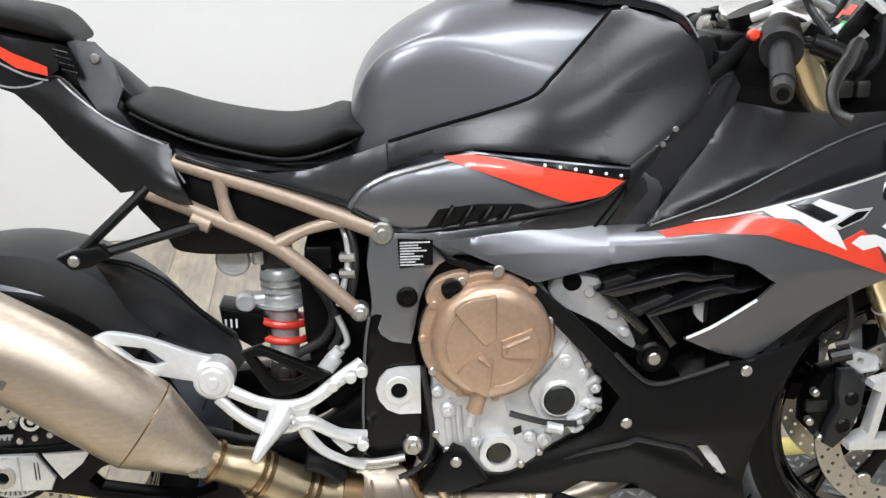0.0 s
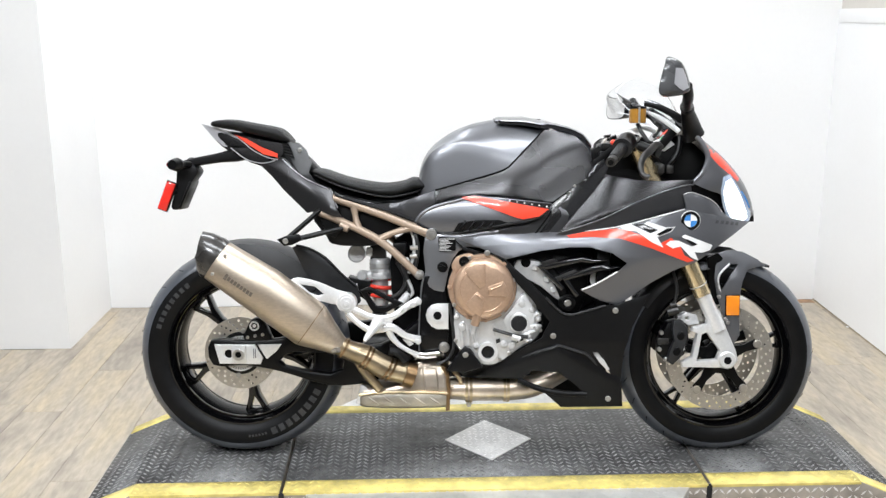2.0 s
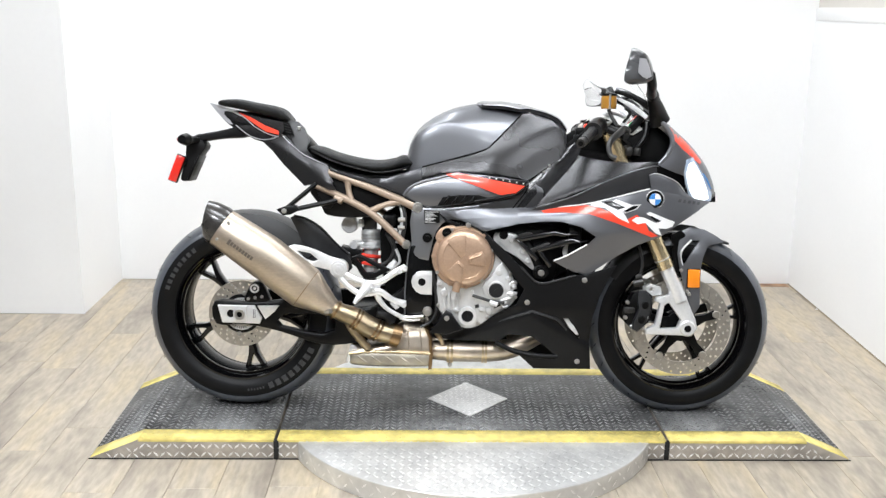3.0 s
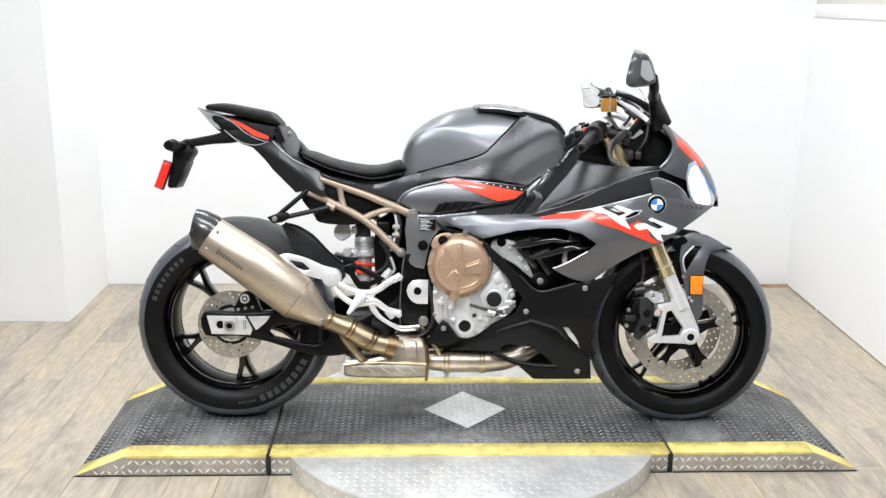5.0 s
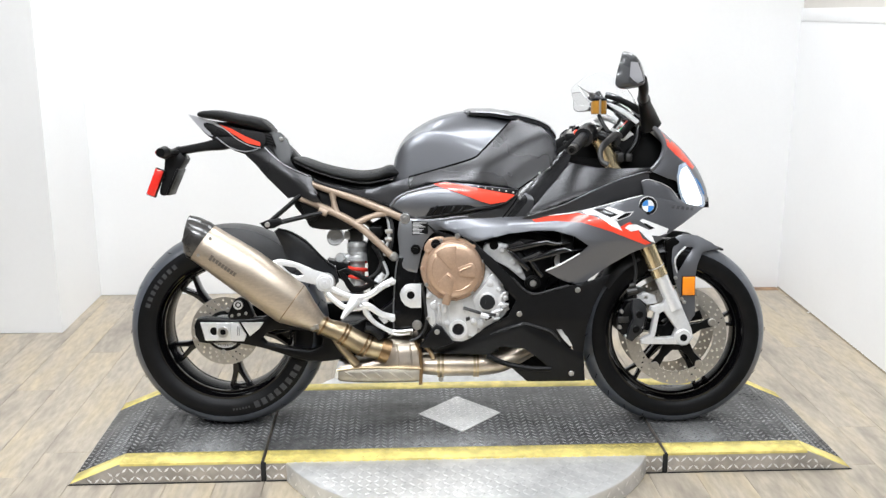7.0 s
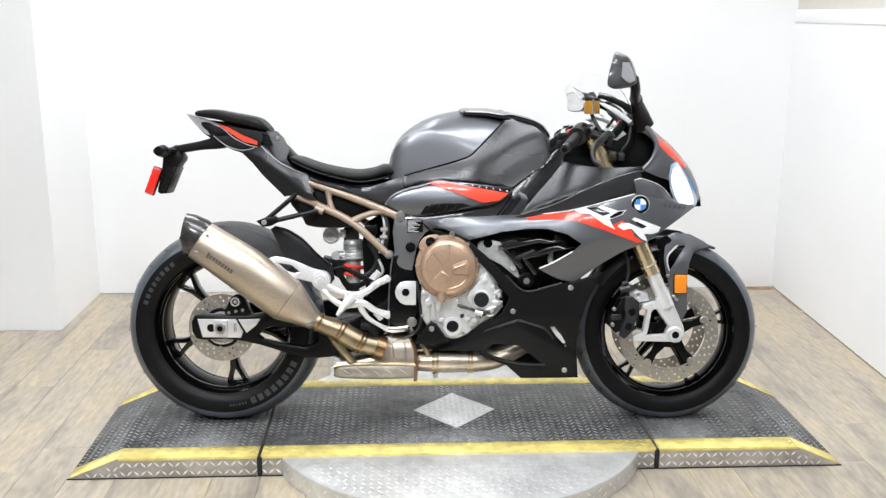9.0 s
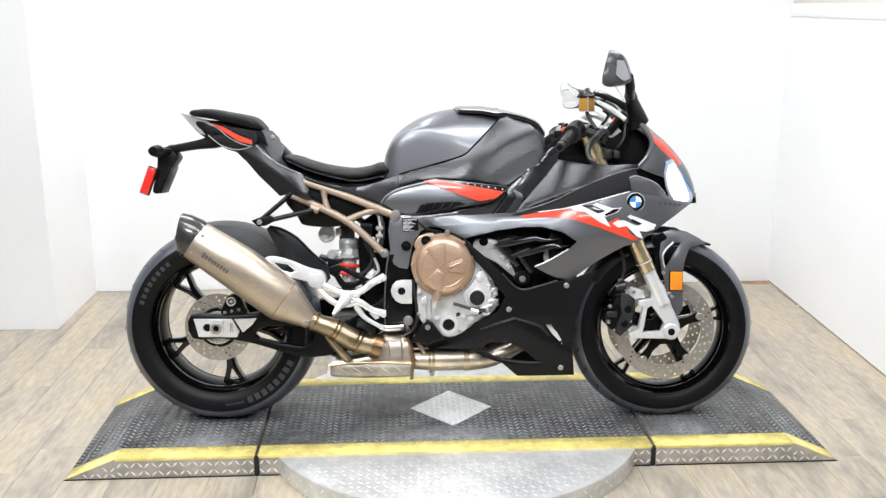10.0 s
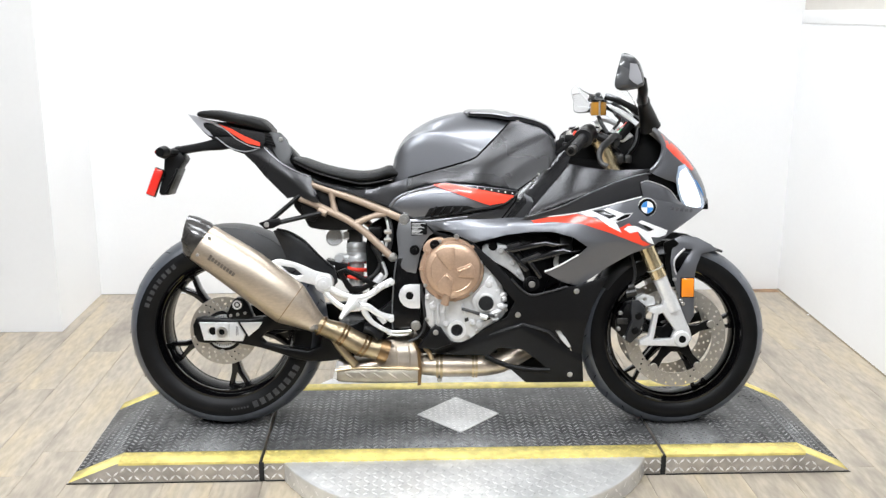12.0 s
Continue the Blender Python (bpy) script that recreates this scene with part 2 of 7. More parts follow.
LEVERGREY = mat("grey_cast_lever", (0.05, 0.049, 0.048), 0.4, metal=0.7, vary=0.1, scale=80)
GREENLAMP = mat("green_marker", (0.02, 0.5, 0.12), 0.3)
DECALGREY = mat("grey_mark", (0.075, 0.075, 0.08), 0.5, vary=0.05)
FLUID = mat("amber_fluid_cup", (0.42, 0.2, 0.03), 0.25, vary=0.1, coat=0.4)


# ---- mesh helpers ----
def link(name, bm, material, parent=None, label="", angle=32, both=True):
    """Link a bmesh as one mesh object, smooth but for sharp edges."""
    if both:
        bmesh.ops.recalc_face_normals(bm, faces=bm.faces)
    cosine = radians(angle)
    for f in bm.faces:
        f.smooth = True
    for e in bm.edges:
        if len(e.link_faces) == 2 and e.calc_face_angle(0) > cosine:
            e.smooth = False
    me = bpy.data.meshes.new(name)
    bm.to_mesh(me)
    bm.free()
    for m in material if isinstance(material, (list, tuple)) else [material]:
        me.materials.append(m)
    ob = new(name, me)
    if parent:
        ob.parent = parent
    if label:
        tagged(ob, label)
    return ob


part = link


def empty(name, m=None, parent=None):
    ob = new(name)
    ob.empty_display_size = 0.1
    if m:
        ob.matrix_world = m
    if parent:
        ob.parent = parent
    return ob


def box(x0, x1, y0, y1, z0, z1, bevel=0.0, seg=2):
    bm = bmesh.new()
    bmesh.ops.create_cube(bm, size=1, matrix=Matrix.LocRotScale(((x0 + x1) / 2, (y0 + y1) / 2, (z0 + z1) / 2), None, (abs(x1 - x0), abs(y1 - y0), abs(z1 - z0))))
    if bevel:
        bmesh.ops.bevel(bm, geom=bm.edges[:], offset=bevel, segments=seg, affect="EDGES", profile=0.5)
    return bm


def merge(*bms):
    """Join several bmeshes into the first."""
    first = bms[0]
    for other in bms[1:]:
        me = bpy.data.meshes.new("tmp")
        other.to_mesh(me)
        other.free()
        first.from_mesh(me)
        bpy.data.meshes.remove(me)
    return first


def moved(bm, m):
    bmesh.ops.transform(bm, matrix=m, verts=bm.verts)
    return bm


def smooth_path(pts, n=6, closed=False):
    """Catmull-Rom through the points."""
    p = [Vector(q) for q in pts]
    out = []
    count = len(p) if closed else len(p) - 1
    for i in range(count):
        if closed:
            a, b, c, d = p[i - 1], p[i], p[(i + 1) % len(p)], p[(i + 2) % len(p)]
        else:
            a, b, c, d = p[max(i - 1, 0)], p[i], p[i + 1], p[min(i + 2, len(p) - 1)]
        for k in range(n):
            t = k / n
            out.append(0.5 * ((2 * b) + (c - a) * t + (2 * a - 5 * b + 4 * c - d) * t * t + (3 * b - a - 3 * c + d) * t ** 3))
    if not closed:
        out.append(p[-1].copy())
    return out


def skin(rings, caps=True, closed=False):
    """A surface through rings of equal length."""
    bm = bmesh.new()
    vs = [[bm.verts.new(q) for q in ring] for ring in rings]
    m = len(vs[0])
    for i in range(len(vs) if closed else len(vs) - 1):
        a, b = vs[i], vs[(i + 1) % len(vs)]
        for k in range(m):
            bm.faces.new((a[k], a[(k + 1) % m], b[(k + 1) % m], b[k]))
    if caps and not closed:
        bm.faces.new(vs[0][::-1])
        bm.faces.new(vs[-1])
    return bm


def tube(pts, r, seg=12, n=6, closed=False, flat=1.0, smooth=True):
    """A round (or flattened) bar along a path; r is one radius or one for each point."""
    if smooth and (len(pts) > 2 or closed):
        path = smooth_path(pts, n, closed)
    else:
        path = [Vector(q) for q in pts]
    rs = r if isinstance(r, (list, tuple)) else [r] * len(pts)
    rings, up = [], Vector((0, 1, 0))
    for i, q in enumerate(path):
        a, b = path[i - 1 if i or closed else 0], path[(i + 1) % len(path) if closed else min(i + 1, len(path) - 1)]
        d = (b - a).normalized()
        side = d.cross(up)
        if side.length < 0.05:
            side = d.cross(Vector((1, 0, 0)))
        side.normalize()
        nor = side.cross(d)
        u = i / (len(path) - 1) * (len(rs) - 1)
        k = min(int(u), len(rs) - 2) if len(rs) > 1 else 0
        rad = rs[k] + (rs[min(k + 1, len(rs) - 1)] - rs[k]) * (u - k)
        rings.append([q + (side * math.cos(t) + nor * math.sin(t) * flat) * rad for t in [2 * math.pi * j / seg for j in range(seg)]])
    return skin(rings, True, closed)


def lathe(profile, seg=64, axis="Y", closed=False):
    """Turn a profile of (radius, along) about the y axis."""
    rings = []
    for k in range(seg):
        a = 2 * math.pi * k / seg
        rings.append([Vector((r * math.cos(a), h, r * math.sin(a))) for r, h in profile])
    bm = bmesh.new()
    vs = [[bm.verts.new(q) for q in ring] for ring in rings]
    m = len(profile)
    for i in range(seg):
        a, b = vs[i], vs[(i + 1) % seg]
        for k in range(m if closed else m - 1):
            bm.faces.new((a[k], a[(k + 1) % m], b[(k + 1) % m], b[k]))
    bmesh.ops.remove_doubles(bm, verts=bm.verts, dist=1e-6)
    return bm


def disc(x, z, y0, y1, r, seg=24, bevel=0.0, r2=None):
    """A round boss along y, from y0 (inside) to y1 (its face), with a bevelled rim."""
    s = 1 if y1 > y0 else -1
    r2 = r2 or r
    prof = [(0, y0), (r, y0), (r2, y1 - s * bevel), (max(r2 - bevel, 0.0005), y1), (0, y1)]
    return moved(lathe(prof, seg), Matrix.Translation((x, 0, z)))


def ring(x, z, y0, y1, ro, ri, seg=32):
    return moved(lathe([(ro, y0), (ro, y1), (ri, y1), (ri, y0)], seg, closed=True), Matrix.Translation((x, 0, z)))


def fill(outline, holes=()):
    """A flat face in the xz plane with holes."""
    bm = bmesh.new()
    for loop in (outline, *holes):
        vs = [bm.verts.new((x, 0, z)) for x, z in loop]
        for i, v in enumerate(vs):
            bm.edges.new((v, vs[(i + 1) % len(vs)]))
    bmesh.ops.triangle_fill(bm, use_beauty=True, use_dissolve=False, edges=bm.edges[:])
    return bm


def curve2(pts, n=4):
    """A rounded closed outline through (x, z) points."""
    return [(q.x, q.z) for q in smooth_path([(x, 0, z) for x, z in pts], n, True)]


def slab(outline, y0, y1, bevel=0.0, holes=(), seg=2):
    """A plate cut to an outline, from y0 to y1, with rounded rims."""
    bm = fill(outline, holes)
    bmesh.ops.translate(bm, vec=(0, y0, 0), verts=bm.verts)
    res = bmesh.ops.extrude_face_region(bm, geom=bm.faces[:])
    bmesh.ops.translate(bm, vec=(0, y1 - y0, 0), verts=[g for g in res["geom"] if isinstance(g, bmesh.types.BMVert)])
    bmesh.ops.recalc_face_normals(bm, faces=bm.faces)
    if bevel:
        rim = [e for e in bm.edges if len(e.link_faces) == 2 and abs(e.verts[0].co.y - e.verts[1].co.y) < 1e-6 and e.calc_face_angle(0) > 1.0]
        bmesh.ops.bevel(bm, geom=rim, offset=bevel, segments=seg, affect="EDGES", profile=0.5)
    return bm


def panel(outline, depth, thick=0.004, step=0.02, holes=(), lip=0.0013, side=-1, folds=()):
    """A curved sheet: an outline in side view laid on the surface y = side * depth(x, z), with thickness and a turned-in rim."""
    bm = fill(outline, holes)
    xs = [v.co.x for v in bm.verts]
    zs = [v.co.z for v in bm.verts]
    bmesh.ops.dissolve_limit(bm, angle_limit=0.02, verts=bm.verts[:], edges=bm.edges[:])
    if lip > 0.001:
        for width in (0.002, 0.0018):
            bmesh.ops.inset_region(bm, faces=[f for f in bm.faces if f.calc_area() > 0.0005] or bm.faces[:], thickness=width, use_even_offset=True)
    x = min(xs) + step * 0.5
    while x < max(xs):
        bmesh.ops.bisect_plane(bm, geom=bm.verts[:] + bm.edges[:] + bm.faces[:], plane_co=(x, 0, 0), plane_no=(1, 0, 0), dist=1e-5)
        x += step
    z = min(zs) + step * 0.5
    while z < max(zs):
        bmesh.ops.bisect_plane(bm, geom=bm.verts[:] + bm.edges[:] + bm.faces[:], plane_co=(0, 0, z), plane_no=(0, 0, 1), dist=1e-5)
        z += step
    for fx, fz, slope in folds:
        bmesh.ops.bisect_plane(bm, geom=bm.verts[:] + bm.edges[:] + bm.faces[:], plane_co=(fx, 0, fz), plane_no=(-slope, 0, 1), dist=1e-5)
    rim = {v for e in bm.edges if len(e.link_faces) == 1 for v in e.verts}
    for v in bm.verts:
        v.co.y = side * (depth(v.co.x, v.co.z) - (lip if v in rim else 0))
    faces = bm.faces[:]
    res = bmesh.ops.extrude_face_region(bm, geom=faces)
    bmesh.ops.translate(bm, vec=(0, -side * thick, 0), verts=[g for g in res["geom"] if isinstance(g, bmesh.types.BMVert)])
    return bm


def mix(a, b, t):
    return a + (b - a) * min(1, max(0, t))


def ease(t):
    t = min(1.0, max(0.0, t))
    return t * t * (3 - 2 * t)


def table(pairs):
    """A smooth function through (at, value) pairs: a cubic with the slopes of the neighbouring pairs."""
    at, val = [p[0] for p in pairs], [p[1] for p in pairs]
    last = len(pairs) - 1
    slope = [(val[min(i + 1, last)] - val[max(i - 1, 0)]) / (at[min(i + 1, last)] - at[max(i - 1, 0)]) for i in range(last + 1)]

    def f(u):
        if u <= at[0]:
            return val[0]
        for i in range(last):
            if u <= at[i + 1]:
                h = at[i + 1] - at[i]
                t = (u - at[i]) / h
                return val[i] * (2 * t ** 3 - 3 * t * t + 1) + val[i + 1] * (3 * t * t - 2 * t ** 3) + h * (slope[i] * (t ** 3 - 2 * t * t + t) + slope[i + 1] * (t ** 3 - t * t))
        return val[-1]
    return f


# ---- the room ----
BACK, LEFT, NICHE, FRONT = 1.63, -1.638, 1.057, -7.0


def wall(name, x0, x1, y0, y1, z0, z1, material=WALL, label=""):
    ob = link(name, box(x0, x1, y0, y1, z0, z1), material)
    return tagged(ob, label or "smooth white painted wall", "wall", kind="structure")


wall("wall_back", LEFT - 0.002, 1.86, BACK, BACK + 0.12, 0, CEIL)
wall("wall_return", LEFT - 0.12, LEFT, NICHE + 0.12, BACK + 0.12, 0, CEIL)
wall("wall_niche", -4.2, LEFT, NICHE, NICHE + 0.12, 0, CEIL)
# unseen walls added round the hall to shape what the gloss paint reflects
wall("wall_left", -4.32, -4.2, FRONT, NICHE + 0.12, 0, CEIL, DIMWALL, "unseen dark hall wall added to darken reflections")
wall("wall_front", -4.32, 3.2, FRONT - 0.12, FRONT, 0, CEIL, DIMWALL, "unseen dark hall wall added to darken reflections")
right = wall("wall_right", 0.004, 0.12, -2.1, 0, 0, CEIL, BEIGE, "beige painted wall above a white lining")
far_right = wall("wall_far_right", 0.004, 0.12, -8.7, -2.1, 0, CEIL, DIMWALL, "unseen dark hall wall added to darken reflections")
far_right.matrix_world = pose(1.772, BACK, 0, 0, 0, -2.2)
lining = wall("wall_lining", -0.006, 0.0035, -2.1, 0, 0, 1.385)
lining.matrix_world = pose(1.772, BACK, 0, 0, 0, -2.2)
right.matrix_world = pose(1.772, BACK, 0, 0, 0, -2.2)
tagged(link("ceiling", box(-4.32, 3.2, FRONT - 0.12, BACK + 0.12, CEIL, CEIL + 0.1), SOFFIT), "plain off-white ceiling with added light panels", "ceiling", kind="structure")
tagged(link("floor", box(-4.32, 3.2, FRONT - 0.12, BACK + 0.12, -0.1, -0.004), GAP), "pale oak plank floor", "floor", kind="structure")
rail = link("trim", box(-0.011, -0.0062, -2.1, -0.02, 1.325, 1.383, 0.0015), WALL)
rail.matrix_world = pose(1.772, BACK, 0, 0, 0, -2.2)
tagged(rail, "white painted rail along the wall", "trim", kind="structure")
joint = link("trim", box(-0.0075, -0.0061, -2.1, -0.004, 0.0, 0.007), GAP)
joint.matrix_world = pose(1.772, BACK, 0, 0, 0, -2.2)
tagged(joint, "thin brown joint strip at the wall's foot", "trim", kind="structure")

chip = link("paint_chip", slab([(-0.016, -0.004), (-0.004, -0.009), (0.012, -0.006), (0.017, 0.003), (0.004, 0.008), (-0.012, 0.006)], 0, 0.003, 0.001), WALL)
chip.matrix_world = pose(1.755, 1.2, 0.0005, 90, 0, 20)
tagged(chip, "small white paint chip lying by the wall's foot", "paint chip")
stain = link("trim", box(1.55, 1.755, BACK - 0.055, BACK - 0.002, 0.0003, 0.0016), mat("rusty_floor_stain", (0.42, 0.25, 0.14), 0.6, vary=0.4, scale=18, stain=0.5, stain_scale=14))
tagged(stain, "rust-brown patch of floor in the corner", "trim", kind="structure")

# visible bodies for the added lamps
for lx, ly, watts in LAMPS:
    lamp = empty("added_ceiling_light", pose(lx, ly, CEIL))
    part("frame", slab([(-0.6, -0.3), (0.6, -0.3), (0.6, 0.3), (-0.6, 0.3)], 0, 0.03, holes=[[(-0.56, -0.26), (0.56, -0.26), (0.56, 0.26), (-0.56, 0.26)]]), SOFFIT, lamp).rotation_euler = (radians(-90), 0, 0)
    part("diffuser", box(-0.555, 0.555, -0.255, 0.255, -0.02, -0.012), GLOWPANEL, lamp)
    tagged(lamp, "lit flat white panel added on the unseen ceiling", "ceiling light", group="ceiling light panels")

# ---- the display platform ----
PX0, PX1, PY0, PY1 = -0.997, 1.073, -0.366, 0.24
SEAMS = (-0.577, 0.635)


def treads(bm, chequer, u0, u1, v0, v1, pitch, to_world, size, high):
    """Raised lozenges of tread plate in alternating directions, on the plane given by to_world(u, v, h)."""
    rows, cols = int((v1 - v0) / pitch), int((u1 - u0) / pitch)
    for i in range(rows):
        for j in range(cols):
            u, v = u0 + (j + 0.5) * (u1 - u0) / cols, v0 + (i + 0.5) * (v1 - v0) / rows
            a = radians(45 if (i * chequer + j) % 2 else -45)
            ca, sa = math.cos(a), math.sin(a)
            base = []
            for du, dv in ((-size, 0), (0, -size * 0.28), (size, 0), (0, size * 0.28)):
                base.append(bm.verts.new(to_world(u + du * ca - dv * sa, v + du * sa + dv * ca, 0.0002)))
            top = [bm.verts.new(to_world(u + k * size * 0.55 * ca, v + k * size * 0.55 * sa, high)) for k in (-1, 1)]
            bm.faces.new((base[0], base[1], top[0]))
            bm.faces.new((base[1], base[2], top[1]))
            bm.faces.new((base[2], base[3], top[1]))
            bm.faces.new((base[3], base[0], top[0]))
            bm.faces.new((base[1], top[1], top[0]))
            bm.faces.new((base[3], top[0], top[1]))
    return bm


def module(x0, x1, ramp=0):
    """One platform section: body with tread-plate sides, dark deck, yellow edges; ramp -1 or 1 slopes that end to the floor."""
    thing = empty("display_platform_section")
    a0, a1 = (x0 - 0.157, x1) if ramp < 0 else (x0, x1 + 0.147) if ramp > 0 else (x0, x1)
    side = [(a0, 0.002), (a1, 0.002), (x1, PLAT), (x0, PLAT)] if ramp else [(x0, 0.002), (x1, 0.002), (x1, PLAT), (x0, PLAT)]
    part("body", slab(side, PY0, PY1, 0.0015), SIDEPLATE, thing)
    # dark strip that paints the shadow line where the platform meets the floor
    part("foot_shade_strip", box(a0 + 0.004, a1 - 0.004, PY0 - 0.0022, PY0 + 0.004, 0.001, 0.0036), SHADOWGAP, thing)

    def deck(u, v, h):
        z = PLAT if x0 <= u <= x1 else PLAT * (1 - ((x0 - u) / 0.157 if u < x0 else (u - x1) / 0.147))
        return Vector((u, v, z + h))
    bm = bmesh.new()
    cuts = sorted({a0 + (0.006 if ramp < 0 else 0), a1 - (0.006 if ramp > 0 else 0), x0, x1})
    for y0, y1, name, material, high in ((PY0 + 0.07, PY1 - 0.062, "deck", RUBBERMAT, 0.0025), (PY0 + 0.001, PY0 + 0.07, "edge_stripe", YELLOW, 0.0024), (PY1 - 0.062, PY1 - 0.001, "edge_stripe", YELLOW, 0.0024)):
        bm = bmesh.new()
        for c0, c1 in zip(cuts, cuts[1:]):
            if c1 - c0 < 0.001:
                continue
            low = [bm.verts.new(deck(u, v, 0.0004)) for u, v in ((c0, y0), (c1, y0), (c1, y1), (c0, y1))]
            top = [bm.verts.new(deck(u, v, high)) for u, v in ((c0, y0), (c1, y0), (c1, y1), (c0, y1))]
            bm.faces.new(top)
            for k in range(4):
                bm.faces.new((low[k], low[(k + 1) % 4], top[(k + 1) % 4], top[k]))
        part(name, bm, material, thing, both=False)
    for c0, c1 in zip(cuts, cuts[1:]):
        if c1 - c0 > 0.02:
            tagged(part("tread_relief", treads(bmesh.new(), 0, c0, c1, PY0 + 0.071, PY1 - 0.063, 0.0215, lambda u, v, h: deck(u, v, h + 0.0024), 0.0125, 0.002), DECKWORN, thing, both=False), kind="stuff")
    tagged(part("stripe_relief", treads(bmesh.new(), 0, x0, x1, PY0 + 0.003, PY0 + 0.069, 0.0215, lambda u, v, h: deck(u, v, h + 0.0023), 0.0115, 0.0016), YELLOW, thing, both=False), kind="stuff")
    part("lip_stripe", box(x0, x1, PY0 - 0.0016, PY0 + 0.002, PLAT - 0.006, PLAT + 0.0022), YELLOW, thing)
    face = treads(bmesh.new(), 1, x0, x1, 0.003, PLAT - 0.007, 0.0205, lambda u, v, h: Vector((u, PY0 - h, v)), 0.0125, 0.0026)
    tagged(part("side_relief", face, WORNGLINT, thing, both=False), kind="stuff")
    if ramp:
        end = bmesh.new()
        for i in range(7):
            for j in range(3):
                u, v = (x0 - 0.01 - i * 0.0205) if ramp < 0 else (x1 + 0.01 + i * 0.0205), 0.012 + j * 0.019
                slope = PLAT * (1 - ((x0 - u) / 0.157 if ramp < 0 else (u - x1) / 0.147))
                if v > slope - 0.014:
                    continue
                a = radians(45 if (i + j) % 2 else -45)
                d, e = Vector((math.cos(a), 0, math.sin(a))) * 0.0115, Vector((-math.sin(a), 0, math.cos(a))) * 0.0033
                c = Vector((u, PY0 - 0.0002, v))
                vs = [end.verts.new(q) for q in (c - d, c - e, c + d, c + e, c - Vector((0, 0.0024, 0)))]
                for k in range(4):
                    end.faces.new((vs[k], vs[(k + 1) % 4], vs[4]))
        tagged(part("side_relief", end, WORNGLINT, thing, both=False), kind="stuff")
        # dark wedge that ends the painted foot shade at the ramp's toe
        part("corner_shade_wedge", slab([(a0 if ramp < 0 else a1, 0.0015), ((a0 if ramp < 0 else a1) - ramp * 0.012, 0.0015), ((a0 if ramp < 0 else a1) - ramp * 0.012, 0.005)], PY0 - 0.002, PY0 + 0.004), SHADOWGAP, thing)
    tagged(thing, "steel platform section with dark tread deck and yellow edges", "display platform", group="platform sections")
    return thing


module(PX0, SEAMS[0] - 0.006, -1)
centre = module(SEAMS[0] + 0.004, SEAMS[1] - 0.004)
module(SEAMS[1] + 0.006, PX1, 1)

for sx in SEAMS:
    part("section_seam", box(sx - 0.0075, sx + 0.0075, PY0 - 0.0032, PY0 + 0.01, 0.002, PLAT - 0.001, 0.001), SHADOWGAP, centre, "black gap between the sections")

turntable = empty("turntable")
part("top_plate", moved(lathe([(0.0, 0.001), (0.605, 0.001), (0.605, PLAT - 0.007), (0.603, PLAT - 0.004), (0.0, PLAT - 0.004)], 128), Matrix.Translation((0.034, -0.1, 0)) @ pose(0, 0, 0, 90, 0, 0)), PLATE, turntable)


def round_treads(cx, cy, r, pitch, size, high, z):
    bm = bmesh.new()
    n = int(r / pitch)
    for i in range(-n, n + 1):
        for j in range(-n, n + 1):
            u, v = cx + i * pitch, cy + j * pitch
            if (u - cx) ** 2 + (v - cy) ** 2 > (r - 0.012) ** 2 or PY0 + 0.01 < v < PY1 - 0.01:
                continue
            a = radians(45 if (i + j) % 2 else -45)
            ca, sa = math.cos(a), math.sin(a)
            base = [bm.verts.new((u + du * ca - dv * sa, v + du * sa + dv * ca, z)) for du, dv in ((-size, 0), (0, -size * 0.28), (size, 0), (0, size * 0.28))]
            top = [bm.verts.new((u + k * size * 0.55 * ca, v + k * size * 0.55 * sa, z + high)) for k in (-1, 1)]
            for f in ((base[0], base[1], top[0]), (base[1], base[2], top[1]), (base[2], base[3], top[1]), (base[3], base[0], top[0]), (base[1], top[1], top[0]), (base[3], top[0], top[1])):
                bm.faces.new(f)
    return bm


tagged(part("plate_relief", round_treads(0.034, -0.1, 0.603, 0.0245, 0.0138, 0.002, PLAT - 0.0038), PLATE, turntable, both=False), kind="stuff")
rim_relief = bmesh.new()
for k in range(160):
    a = 2 * math.pi * (k + 0.5) / 160
    for row, zz in enumerate((0.016, 0.038)):
        if (k + row) % 2:
            continue
        c = Vector((0.034 + 0.6052 * math.cos(a), -0.1 + 0.6052 * math.sin(a), zz + 0.003))
        if PY0 < c.y < PY1:
            continue
        t, up = Vector((-math.sin(a), math.cos(a), 0)), Vector((0, 0, 1))
        o = Vector((math.cos(a), math.sin(a), 0))
        d = (t + up * (1 if (k // 2 + row) % 2 else -1)).normalized()
        e = o.cross(d)
        vs = [rim_relief.verts.new(q) for q in (c - d * 0.012, c - e * 0.0035, c + d * 0.012, c + e * 0.0035, c + o * 0.0014)]
        for i in range(4):
            rim_relief.faces.new((vs[i], vs[(i + 1) % 4], vs[4]))
tagged(part("rim_relief", rim_relief, WORNGLINT, turntable, both=False), kind="stuff")
tagged(turntable, "round bright tread-plate turntable under the platform", "turntable")

# bare bright diamond on the centre section's deck
DX, DY, DW, DH = 0.029, -0.047, 0.136, 0.145
bm = slab([(DX - DW, DY), (DX, DY - DH), (DX + DW, DY), (DX, DY + DH)], 0, 0.003)
bm = moved(bm, pose(0, 0, PLAT + 0.0052, -90))
diamond = part("bare_diamond", bm, PLATE, centre, "bare bright steel diamond")
bm = bmesh.new()
